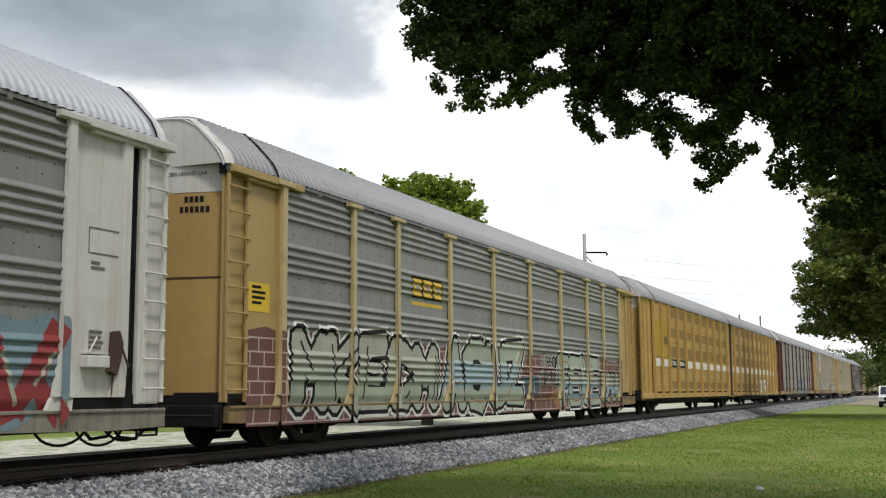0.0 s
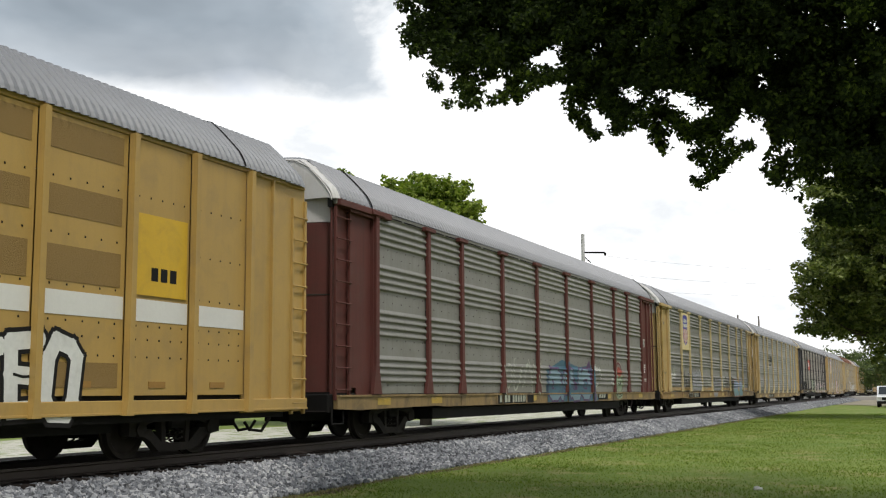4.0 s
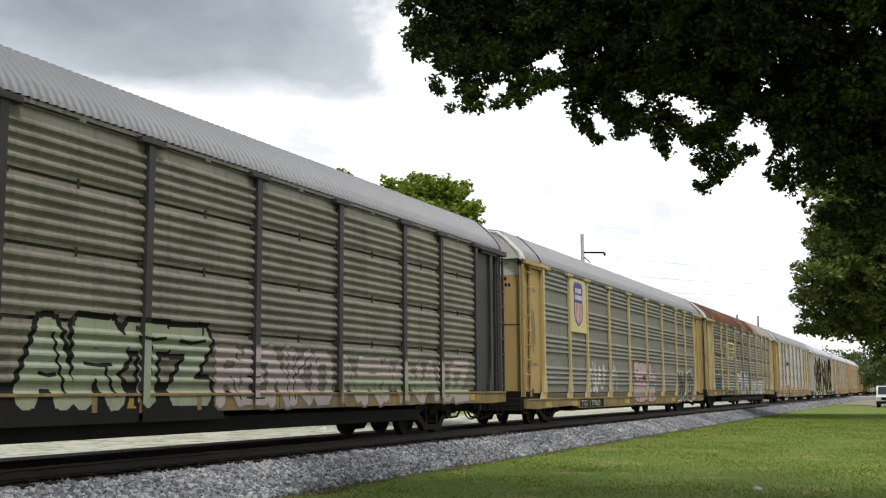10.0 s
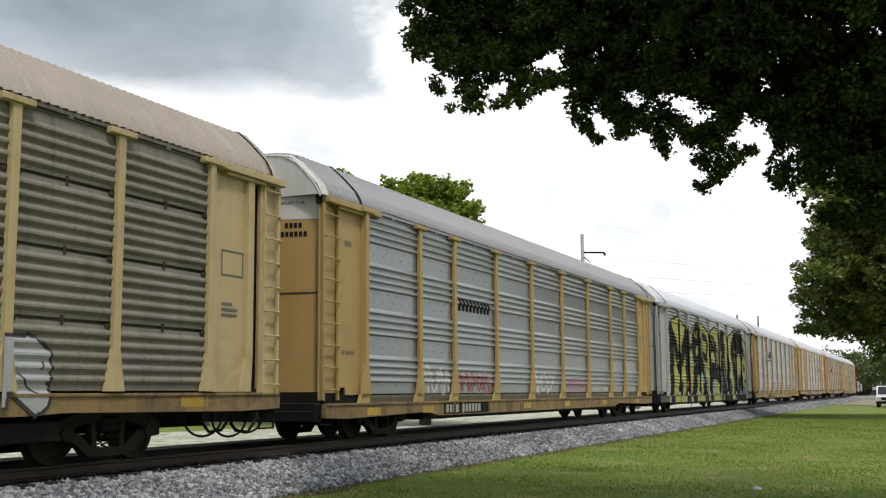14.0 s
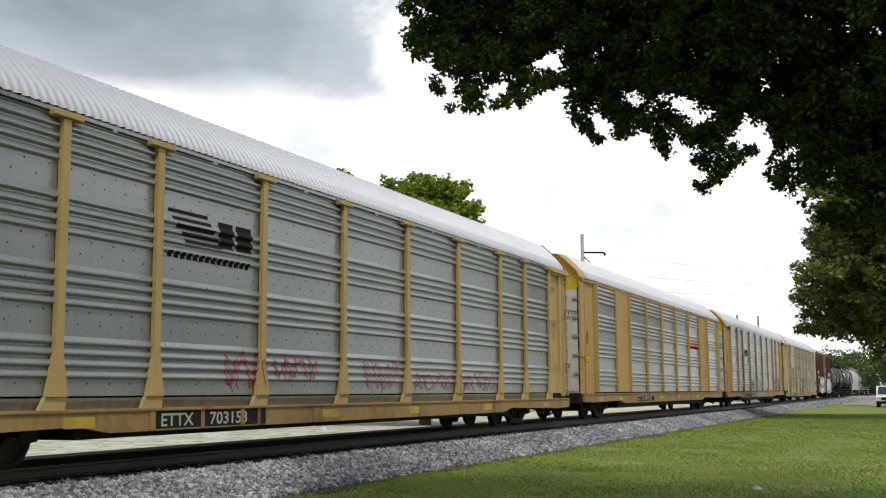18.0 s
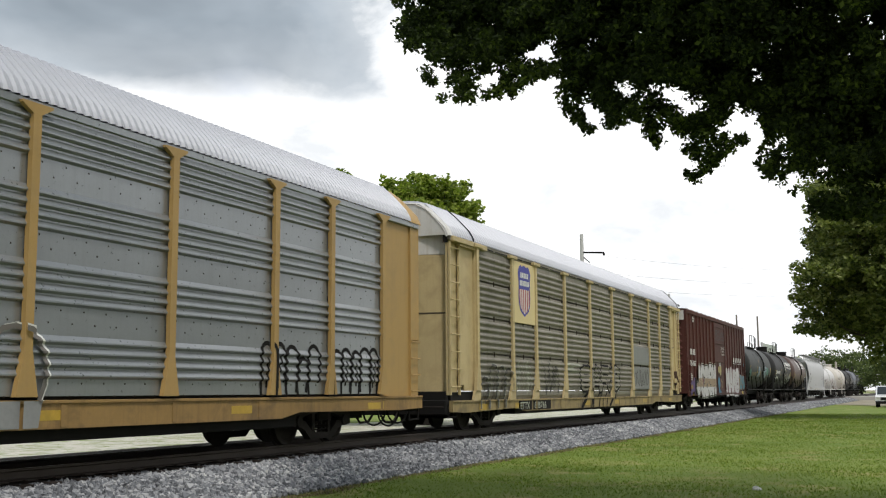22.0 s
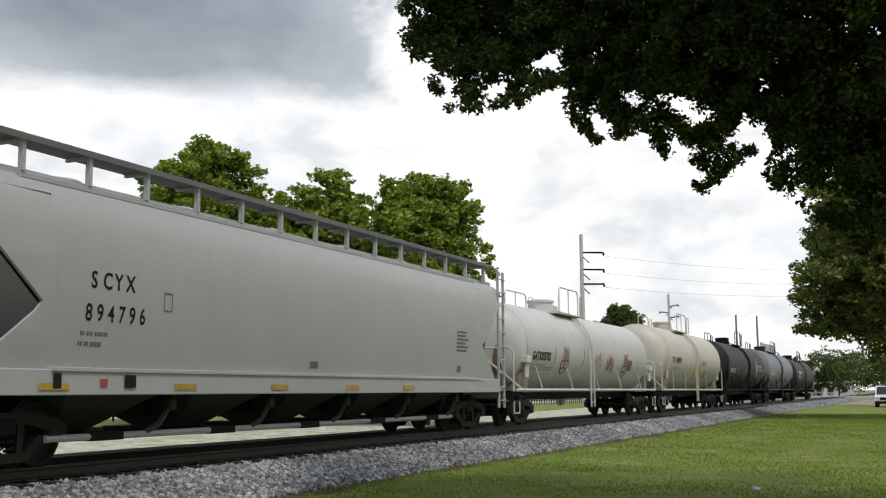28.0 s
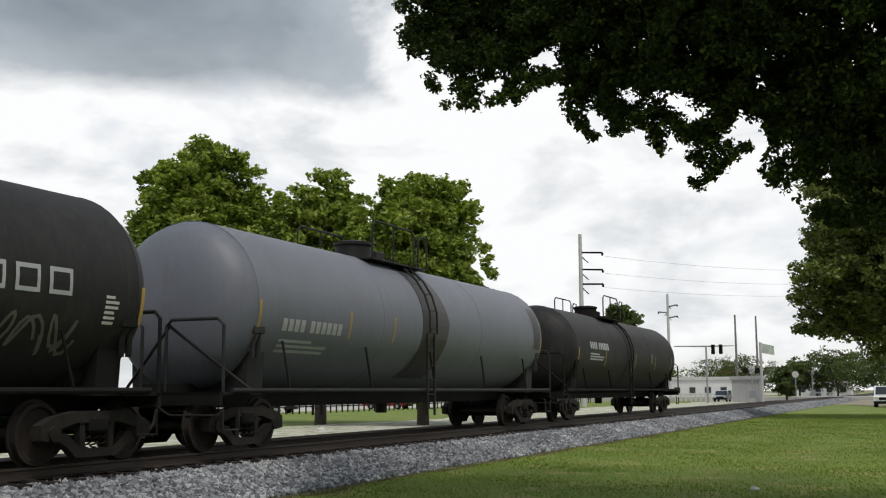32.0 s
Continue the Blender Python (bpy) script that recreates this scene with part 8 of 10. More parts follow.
M_OCHRELETTER = surface("ochre_lettering", (0.24, 0.165, 0.05), 0.6, vary=0.2)
M_SEAFOAM = surface("seafoam_spray", (0.06, 0.24, 0.19), 0.65, vary=0.2)
M_PALESKY = surface("pale_blue_chalk_spray", (0.27, 0.36, 0.42), 0.7, vary=0.25)
zc, r = 2.53, 1.5
tank_car("black tank car with bright sprayed tags", 450.2, 12.95, (1.7, 10.8), zc, r, M_TGREEN, M_BLACK, 0.75, 12.4, 7.3,
         {"ticks": (1.45, 4.8, 11.5), "pieces": [("lettering", [(M_OCHRELETTER, letters("UTLX", 2.28, 1.96, 0.22, 0.0, 0.02, 1.2) + letters("674724", 3.22, 1.96, 0.22, 0.0, 0.02, 1.15))] + small_lines(2.3, 1.78, 1.7, 2, 0.035, S_GREY), "ochre lettering"),
          ("graffiti", [(M_SEAFOAM, fan(bubble(1.62, 2.12, 0.62, 0.46, random.Random(161), 14)) + stroke([(1.45, 2.0), (1.45, 1.75), (1.6, 1.9), (1.75, 1.72), (1.9, 2.0), (2.05, 1.75), (2.2, 1.78)], 0.07)), (M_TGREEN, fan(ellipse(1.52, 2.14, 0.08, 0.07, 10)) + fan(ellipse(1.76, 2.14, 0.08, 0.07, 10)))], "teal sprayed shapes"),
          ("graffiti", scribble(5.3, 6.1, 2.2, 2.55, M_PALESKY, 162, 0.05, 5) + scribble(5.2, 6.0, 1.88, 2.2, M_PALESKY, 166, 0.05, 5), "pale blue spray tag"), ("graffiti", scribble(7.4, 9.3, 2.22, 2.6, M_PALESKY, 163, 0.06, 8) + scribble(7.4, 9.2, 1.82, 2.2, M_PALESKY, 167, 0.06, 8), "pale blue spray tags"),
          ("graffiti", scribble(9.45, 10.3, 2.05, 2.5, M_SEAFOAM, 164, 0.07, 3), "teal spray tag"), ("graffiti", scribble(6.0, 6.5, 1.9, 2.4, M_OCHRELETTER, 165, 0.04, 3), "ochre spray tag"), ("stencil", small_lines(5.5, 2.98, 0.35, 3, 0.03, M_OCHRELETTER), "small ochre stencil")]})
globe = [(G_WHITE, fan(ellipse(7.35, 2.95, 0.5, 0.42))), (M_TBLACK, [q for k in range(4) for q in stroke([(7.05 + 0.17 * k, 3.3), (7.0 + 0.22 * k, 2.95), (7.08 + 0.17 * k, 2.65)], 0.03)])]
brand = [(G_WHITE, [rect(8.35 + 0.29 * i, 8.57 + 0.29 * i, 2.95, 3.2 + (0.06 if i in (0, 4) else 0)) for i in range(12)] + [rect(8.5 + 0.24 * i, 8.62 + 0.24 * i, 2.68, 2.84) for i in range(13)])]
tank_car("black tank car with a white globe emblem and grime", 463.6, 12.9, (1.75, 11.35), zc, r, M_TBLACK, M_BLACK, 0.75, 12.2, 6.2,
         {"ticks": (1.4, 4.6, 8.4, 11.2), "pieces": [id_marks(1.7, zc - 0.2, G_WHITE), ("emblem", globe, "white globe emblem"), ("lettering", brand, "rows of white bars of lettering"), ("graffiti", scribble(6.8, 11.4, 1.5, 2.2, G_SILVER, 171, 0.05, 7), "faded grey tag")]})
globe2 = [(m, [[(x - 7.35 + 5.4, z + 0.2) for x, z in p] for p in ps]) for m, ps in globe]
brand2 = [(G_WHITE, [[(x - 8.35 + 7.05, z + 0.2) for x, z in p] for p in brand[0][1]])]
tank_car("dark brown tank car with white globe emblem and lettering bars", 476.8, 11.7, (2.2, 10.0), zc, r, M_TBROWN, M_BLACK, 0.7, 11.35, 6.3,
         {"ticks": (1.4, 4.2, 10.95), "tick_mat": S_YELLOW, "pieces": [("emblem", [(m, [[(x, z) for x, z in p] for p in ps]) for m, ps in globe2], "white globe emblem"), ("lettering", brand2, "rows of white bars of lettering"),
          ("graffiti", scribble(6.8, 7.8, 1.9, 2.5, surface("dull_gold_spray", (0.3, 0.24, 0.1), 0.6), 172, 0.04, 3), "dull gold tag"), ("notice", [(S_GREY, [rect(9.8, 10.7, 1.75, 2.25)])] + small_lines(9.9, 2.15, 0.7, 5, 0.03, G_SILVER), "stencilled data panel"), id_marks(8.2, 1.75, S_GREY, 0.12)]})

# ---- covered hopper ----
M_DARKSTEEL = surface("dark_underside_steel", (0.055, 0.052, 0.048), 0.8, vary=0.3, dirt=0.5, dirt_col=(0.03, 0.027, 0.025), spec=0.2)


def hopper(s0):
    L = 19.8
    car = tagged(new("covered_hopper"), "light grey covered hopper with curved sides and roof walkway", "railcar", "railcars of the freight train")
    TRAIN.append((car, s0))
    skin = surface("pale_grey_hopper_paint", (0.36, 0.365, 0.37), 0.5, vary=0.09, streak=0.2, streak_col=(0.3, 0.29, 0.27), dirt=0.2, dirt_col=(0.34, 0.33, 0.31))
    steel = surface("grey_painted_steel", (0.38, 0.385, 0.39), 0.55, vary=0.15)
    walk_m = surface("grating_steel", (0.16, 0.155, 0.16), 0.6, 0.4, vary=0.2)
    H = 3.98
    prof = [(-1.44, 1.28), (-1.50, 1.7), (-1.535, 2.3), (-1.54, 2.8), (-1.50, 3.25), (-1.40, 3.62), (-1.22, 3.80), (-1.16, 3.84), (-1.14, 3.93), (-0.6, 4.02), (0, 4.06)]
    prof = prof + [(-y, z) for y, z in prof[-2::-1]]
    a, b = 2.62, L - 2.07
    body = Build().sweep_x(prof, a, b)
    part("body", body, skin, car, "smooth curved steel body", smooth=True)
    half = sorted([(z, y) for y, z in prof[:8]])
    # sloped ends and end frames
    for end in (0, 1):
        at = pose(0, 0, 0) if end == 0 else pose(L, 0, 0, 0, 0, 180)
        n = len(prof)
        e = Build()
        low = [(0.77, y * 0.97, z) for y, z in prof[5:-5]]
        top_ring = [(a, y, z) for y, z in prof[5:-5]]
        k = len(low)
        e.add(low + top_ring, [(i, i + 1, i + 1 + k, i + k) for i in range(k - 1)] + [tuple(range(k))])
        e.add([(0.80, -1.33, 3.62), (0.80, 1.33, 3.62), (a + 0.9, 1.4, 1.28), (a + 0.9, -1.4, 1.28)], [(0, 1, 2, 3)])
        over = pose(0.55, 0, 0) if end else pose(0, 0, 0)
        part("end_slope", e, skin, car, "sloped end sheet", at=over @ at)
        for sd in (-1, 1):
            g = Build()
            zs = [1.3 + 2.5 * i / 20 for i in range(21)]
            for z in zs:
                y = np.interp(z, [h[0] for h in half], [h[1] for h in half])
                left = np.interp(z, [1.3, 1.38, 2.15, 3.16, 3.81], [1.40, 1.44, 2.46, 1.2, 0.77])
                g.v += [(left, -sd * y * 1.001, z), (a + 0.01, -sd * y * 1.001, z), (left, -sd * (y + 0.05), z)]
            g.f += [q for i in range(20) for q in ((i * 3, i * 3 + 1, i * 3 + 4, i * 3 + 3), (i * 3, i * 3 + 3, i * 3 + 5, i * 3 + 2))]
            part("side_wing", g, skin, car, "side sheet cut away over the bogie", at=over @ at, smooth=True)
        for y in (-0.5, 0.5):
            part("end_post", shared("hopper_post", lambda: Build().box(0.62, 0.74, -0.06, 0.06, 1.0, 3.8, 0.008)), steel, car, at=at @ pose(0, y, 0))
        part("end_platform", shared("hopper_platform", lambda: Build().box(0.0, 1.9, -1.42, 1.42, 1.0, 1.08, 0.008).box(0.0, 0.1, -1.42, 1.42, 0.8, 1.08)), steel, car, at=at)
        for sd in (-1, 1):
            part("ladder", shared(("hopper_ladder", end, sd), lambda: ladder_mesh(0.55, 4.2 if end else 2.75, 0.4, 0.36)), steel, car, at=at @ pose(0.06 if sd < 0 else 0.56, sd * 1.46, 0, 0, 0, 0 if sd < 0 else 180))
        part("ladder", shared("hopper_end_ladder", lambda: ladder_mesh(1.05, 4.2, 0.42, 0.36)), steel, car, at=at @ pose(0.3, 0.95, 0, 0, 0, -90))
        part("air_reservoir", shared("reservoir", lambda: Build().lathe([(-0.5, 0.0), (-0.48, 0.15), (-0.4, 0.2), (0.4, 0.2), (0.48, 0.15), (0.5, 0.0)], "y", 14, (0.45, 0.4, 1.3))), steel, car, at=at, smooth=False)
    for s in (-1, 1):
        part("side_sill", Build().box(0.6, L - 0.6, -1.52, -1.42, 0.96, 1.30, 0.012).box(a, b, -1.545, -1.40, 1.27, 1.33, 0.008), skin, car, "deep side sill", at=pose(0, 0, 0) if s < 0 else pose(L, 0, 0, 0, 0, 180))
        part("eave_rail", Build().box(a - 0.4, b + 0.4, -1.24, -1.14, 3.79, 3.87, 0.01), skin, car, at=pose(0, 0, 0) if s < 0 else pose(L, 0, 0, 0, 0, 180))
        part("walkway", Build().box(0.4, L - 0.4, -1.28, -0.78, 4.31, 4.35).box(0.4, L - 0.4, -1.30, -1.27, 4.28, 4.37), walk_m, car, "roof walkway grating", at=pose(0, 0, 0) if s < 0 else pose(L, 0, 0, 0, 0, 180))
        for i in range(15):
            x = 1.0 + (L - 2.0) * i / 14
            part("walkway_bracket", shared("walk_bracket", lambda: Build().prism([(-0.03, 3.88), (0.03, 3.88), (0.03, 4.32), (-0.03, 4.32)], -1.26, -1.18).box(-0.025, 0.025, -1.26, -0.8, 4.26, 4.31)), steel, car, at=pose(x, 0, 0) if s < 0 else pose(x, 0, 0, 0, 0, 180))
        part("gate_pipe", Build().tube([(3.0, -1.1, 0.38), (L - 3.0, -1.1, 0.38)], 0.05, 8), steel, car, "long pneumatic discharge pipe", at=pose(0, 0, 0) if s < 0 else pose(L, 0, 0, 0, 0, 180))
    for i in range(5):
        x = 4.2 + i * 2.85
        part("hopper_chute", shared("chute", lambda: Build().add([(-1.02, -1.30, 1.0), (1.02, -1.30, 1.0), (1.02, 1.30, 1.0), (-1.02, 1.30, 1.0), (-0.3, -0.4, 0.42), (0.3, -0.4, 0.42), (0.3, 0.4, 0.42), (-0.3, 0.4, 0.42)],
                                                                   [(0, 1, 5, 4), (1, 2, 6, 5), (2, 3, 7, 6), (3, 0, 4, 7), (4, 5, 6, 7)])), M_DARKSTEEL, car, "dark sloped discharge hopper", at=pose(x, 0, 0))
        part("valve_elbow", shared("valve_elbow", lambda: Build().tube([(-0.55, -1.1, 0.40), (-0.25, -1.12, 0.52), (0.0, -1.12, 0.78), (0.12, -1.12, 0.98)], 0.05, 7).box(-0.06, 0.10, -1.2, -1.06, 0.72, 0.9, 0.02)), M_DARKSTEEL, car, "dark discharge elbow", at=pose(x + 1.42, 0, 0))
        part("gate", shared("gate", lambda: Build().box(-0.35, 0.35, -1.15, 1.15, 0.32, 0.44, 0.01)), M_BLACK, car, at=pose(x, 0, 0))
        part("hatch", shared("hatch", lambda: Build().lathe([(4.0, 0.42), (4.14, 0.42), (4.18, 0.36), (4.2, 0.0)], "z", 16)), skin, car, "round roof hatch", at=pose(x, 0, 0))
    part("centre_sill", Build().box(0.2, L - 0.2, -0.28, 0.28, 0.62, 1.0), M_BLACK, car)
    add_bogie(car, 2.3), add_bogie(car, L - 1.75), add_couplers(car, L)

    class Curve(Side):
        def __init__(self):
            self.flat, self.posts, self.bay = 0.0, (), (-1e3, 1e3)
            self.knots = [(z, y) for y, z in prof[:7]]
    cv = Curve()
    paint(car, "lettering", cv, [(G_BLACK, [q for k, c in enumerate("SCYX") for q in letters(c, 3.3 + 0.24 * k, 2.42, 0.23, 0.0, 0.018, 0.85)] + [q for k, c in enumerate("894796") for q in letters(c, 3.22 + 0.225 * k, 1.97, 0.23, 0.0, 0.018, 0.85)])], "black lettering")
    paint(car, "stencil", cv, [(S_GREY, char_bars(3.15, 1.76, (2, 3, 6), 0.06, S_GREY, 0.75)[0][1] + char_bars(3.12, 1.62, (2, 2, 5), 0.06, S_GREY, 0.75)[0][1] + small_lines(16.2, 2.4, 0.9, 6, 0.05, S_GREY, 7)[0][1] + stroke([(4.9, 2.2), (5.08, 2.2), (5.08, 2.46), (4.9, 2.46), (4.9, 2.2)], 0.02)
                               + [rect(9.3, 9.6, 1.42, 1.55), rect(16.3, 16.55, 1.45, 1.6)])], "small grey stencils")
    fl = Side(flat=-1.525)
    paint(car, "reflectors", fl, [(M_REFLECT, [rect(x, x + 0.55, 1.03, 1.12) for x in (2.4, 5.2, 7.9, 10.6, 13.2)]), (S_RED, [rect(3.55, 3.7, 1.08, 1.18)]), (G_BLACK, [rect(2.65, 2.8, 1.05, 1.25), rect(4.05, 4.3, 1.06, 1.24)])], "yellow reflectors and small labels on the sill", 0.01)


hopper(488.5)

M_HEADRUST = surface("rust_run", (0.13, 0.09, 0.05), 0.8, vary=0.3)
zc, r = 2.30, 1.38
red_tag = lambda x, z, s: arches(x + 0.14, x + 0.68, z + 0.02, z + 0.44, 3, s, M_DARKRED, None, 0.045) + [(M_DARKRED, stroke(ellipse(x + 0.22, z - 0.12, 0.2, 0.13, 12), 0.045) + stroke(ellipse(x + 0.58, z - 0.12, 0.2, 0.13, 12), 0.045)
                                                                                                                     + stroke([(x, z), (x + 0.1, z - 0.3), (x + 0.4, z - 0.42), (x + 0.7, z - 0.3), (x + 0.8, z)], 0.04))]
tank_car("white tank car with red spray tags and a ladder amidships", 509.0, 17.7, (1.55, 16.65), zc, r, M_TWHITE, M_WHITE, 0.75, 16.95, 7.75,
         {"ticks": (1.35, 4.05, 7.2, 10.5, 14.8), "tick_mat": surface("faded_olive_strip", (0.22, 0.19, 0.10), 0.6),
          "pieces": [("lettering", [(G_BLACK, letters("GATX", 1.9, zc - 0.38, 0.24, 0.0, 0.03, 0.85) + letters("205782", 2.66, zc - 0.38, 0.24, 0.0, 0.03, 0.95))], "black lettering"), ("stencil", small_lines(1.8, zc - 0.55, 2.4, 3, 0.035, M_FAINT), "faint grey stencil lines"),
                     ("graffiti", red_tag(4.75, zc - 0.35, 181) + red_tag(12.5, zc - 0.38, 182), "red crown-like spray tags"), ("graffiti", scribble(8.6, 9.6, 1.75, 2.3, S_RED, 183, 0.03, 3) + scribble(10.2, 11.2, 1.7, 2.2, M_DARKRED, 184, 0.03, 3), "thin red tags"),
                     ("notice", [(S_GREY, [rect(13.2, 13.9, 1.75, 2.15)])], "grey data panel")],
          "end": [("lettering", G_BLACK, letters("GATX", -0.72, 0.36, 0.12, 0.0, 0.01, 0.85) + letters("205782", -0.34, 0.36, 0.12, 0.0, 0.01, 0.95), "black lettering on the tank head"),
                  ("stain", M_HEADRUST, [rect(0.48 + 0.034 * i, 0.514 + 0.034 * i, a - 0.05 * k - 0.05, a - 0.05 * k)
                                         for i, (a, n) in enumerate(((-0.45, 6), (-0.24, 12), (-0.1, 16), (0.0, 17), (0.02, 18), (-0.08, 14), (-0.25, 12), (-0.5, 5))) for k in range(n)], "sooty brown stain running down the head")]})
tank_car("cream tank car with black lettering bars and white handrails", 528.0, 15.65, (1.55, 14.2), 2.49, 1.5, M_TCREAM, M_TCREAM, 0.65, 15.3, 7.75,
         {"ticks": (0.95, 3.2, 6.3, 8.75, 11.6), "tick_mat": surface("faded_olive_strip", (0.22, 0.19, 0.10), 0.6),
          "pieces": [("lettering", [(G_BLACK, letters("TILX", 1.95, 2.25, 0.25, 0.0, 0.02, 1.0) + letters("400905", 2.85, 2.25, 0.25, 0.0, 0.02, 1.05))], "black lettering"), ("stencil", small_lines(1.9, 2.02, 2.4, 2, 0.035, M_FAINT) + small_lines(9.2, 2.4, 1.6, 3, 0.05, S_GREY, 9), "grey stencil lines"),
                     ("notice", [(S_YELLOW, [rect(9.0, 9.6, 1.7, 1.95)]), (S_GREY, small_lines(10.0, 1.95, 0.8, 4, 0.05, S_GREY)[0][1])], "yellow notice panel")],
          "placard": True,
          "end": [("lettering", G_BLACK, letters("TILX", -0.80, 0.48, 0.125, 0.0, 0.01, 1.0) + letters("400905", -0.38, 0.48, 0.125, 0.0, 0.01, 1.0), "black lettering on the tank head"),
                  ("stencil", S_GREY, [rect(-0.76 + d * 0.13, -0.76 + d * 0.13 + w, 0.32 - k * 0.1, 0.36 - k * 0.1) for k in range(3) for d, w in ((0, 0.1), (1, 0.12), (2, 0.11), (3, 0.08))][:11], "small stencil lines"),
                  ("stencil", M_FAINT, [rect(-0.62, -0.42, -0.42 - k * 0.06, -0.39 - k * 0.06) for k in range(6)], "faint stencil block"),
                  ("stain", M_HEADRUST, [[(0.36, -0.62), (0.39, -0.58), (0.42, -0.8), (0.47, -1.05), (0.46, -1.2), (0.40, -1.0)], [(-0.9, -0.75), (-0.87, -0.7), (-0.84, -0.95), (-0.8, -1.05), (-0.87, -1.0)]], "brown rust run")]})
leaf = [(0.0, 0.62), (0.34, 0.0), (0.30, -0.16), (0.0, -0.62), (-0.30, -0.16), (-0.34, 0.0)]
em = lambda x, z, k: [(x + a * k, z + b * k) for a, b in leaf]
diamond = [(G_WHITE, fan(em(12.5, 2.47, 1.05))), (M_TBLACK, fan(em(12.5, 2.45, 0.9))), (G_WHITE, fan(em(12.5, 2.38, 0.68))), (M_TBLACK, [q for dx, dz in ((0, 0.14), (-0.12, 0.0), (0.12, 0.0), (0, -0.14)) for q in fan(ellipse(12.5 + dx, 2.38 + dz, 0.07, 0.08, 6))])]
hollow = [(G_SILVER, char_bars(13.3, 2.28, (3,), 0.36, G_SILVER, 1.65)[0][1]), (M_TBLACK, [rect(13.3 + 0.594 * i + 0.06, 13.3 + 0.594 * i + 0.37, 2.34, 2.58) for i in range(3)])]
tank_car("black tank car with a white diamond emblem and chalk tags", 544.8, 17.0, (1.35, 16.0), 2.46, 1.5, M_TBLACK, M_BLACK, 0.63, 16.9, 8.9,
         {"ticks": (1.0, 4.55, 7.6, 11.6, 16.35), "tick_mat": surface("dull_amber_strip", (0.36, 0.24, 0.05), 0.6), "band": M_BLACK,
          "pieces": [("lettering", [(G_WHITE, letters("ADMX", 1.62, 2.04, 0.24, 0.0, 0.02, 0.95) + letters("28327", 2.62, 2.04, 0.24, 0.0, 0.02, 1.0))] + small_lines(1.75, 1.9, 1.3, 3, 0.045, S_GREY), "white lettering"), ("emblem", diamond, "white diamond leaf emblem"), ("emblem", hollow, "hollow block lettering shapes"), ("graffiti", scribble(12.2, 15.2, 1.55, 2.0, S_GREY, 191, 0.05, 5), "faded chalk tag"),
                     ("graffiti", scribble(6.2, 8.4, 1.6, 2.1, S_GREY, 192, 0.03, 4), "thin chalk tag"), ("notice", [(G_WHITE, small_lines(15.6, 2.3, 0.3, 6, 0.04, G_WHITE)[0][1])], "white data panel")]})
tank_car("slate grey tank car with a black spill band amidships", 563.3, 17.4, (1.3, 15.9), 2.53, 1.5, M_TGREY, M_TBLACK, 0.35, 16.9, 8.2,
         {"ticks": (1.0, 4.3, 6.3, 16.2), "tick_mat": surface("dull_amber_strip", (0.36, 0.24, 0.05), 0.6), "band": M_DRIP,
          "pieces": [id_marks(1.8, 2.2, G_SILVER, 0.22), ("stain", [(M_DRIP, [[(7.6, 4.0), (8.8, 4.0), (9.3, 2.6), (9.0, 1.3), (7.4, 1.3), (8.0, 2.4)], rect(15.6, 16.2, 2.2, 3.4)])], "black spill running down the shell")]})
tank_car("black tank car at the tail of the train", 582.0, 18.0, (1.7, 16.3), 2.37, 1.48, M_TBLACK, M_BLACK, 0.8, 17.5, 8.6,
         {"ticks": (1.6, 5.0, 9.5, 13.0, 16.2), "tick_mat": surface("dull_amber_strip", (0.36, 0.24, 0.05), 0.6),
          "pieces": [id_marks(3.0, 2.55, G_SILVER, 0.24), ("stain", [(S_GREY, [rect(8.6, 9.2, 1.6, 2.0), rect(12.2, 12.5, 2.1, 2.5)])], "pale scuffs")]})
# ---- trees ----
def leaf_cloud(centres, radii, counts, size, seed, droop=0.0):
    """Leaves as small folded blades round clump centres: returns vertices and faces."""
    r = np.random.default_rng(seed)
    c = np.repeat(np.array(centres, float), counts, axis=0)
    rad = np.repeat(np.array(radii, float), counts, axis=0)
    n = len(c)
    d = r.normal(size=(n, 3))
    d /= np.linalg.norm(d, axis=1)[:, None]
    p = c + d * rad * (r.random((n, 1)) ** 0.5)
    a = r.normal(size=(n, 3)) * (1, 1, 0.6) + (0, 0, -droop)
    a /= np.linalg.norm(a, axis=1)[:, None]
    b = np.cross(a, r.normal(size=(n, 3)))
    b /= np.linalg.norm(b, axis=1)[:, None]
    s = size * (0.6 + 0.8 * r.random((n, 1)))
    nrm = np.cross(a, b) * s * 0.12
    v = np.stack([p - a * s * 0.5, p + b * s * 0.30 + nrm, p + a * s * 0.5, p - b * s * 0.30 + nrm], 1)
    f = np.array([(0, 1, 2), (0, 2, 3)])[None] + 4 * np.arange(n)[:, None, None]
    return v.reshape(-1, 3), f.reshape(-1, 3)


def cloud_mesh(name, v, f):
    me = bpy.data.meshes.new(name)
    me.from_pydata(v.tolist(), [], f.tolist())
    return me


def branch(b, p, q, r0, r1, rng, n=5, bend=0.12):
    """A tapering, slightly crooked limb; returns its points."""
    p, q = Vector(p), Vector(q)
    ln = (q - p).length
    pts = []
    for i in range(n + 1):
        t = i / n
        k = math.sin(t * math.pi) * bend * ln
        pts.append(p.lerp(q, t) + Vector((rng.uniform(-k, k), rng.uniform(-k, k), rng.uniform(0, k))))
    b.tube(pts, [r0 + (r1 - r0) * i / n for i in range(n + 1)], 8)
    return pts


def shares(radii, leaves):
    """Leaves for each spray, by its size."""
    total = sum(r[0] ** 2 for r in radii)
    return [max(2, round(leaves * r[0] ** 2 / total)) for r in radii]


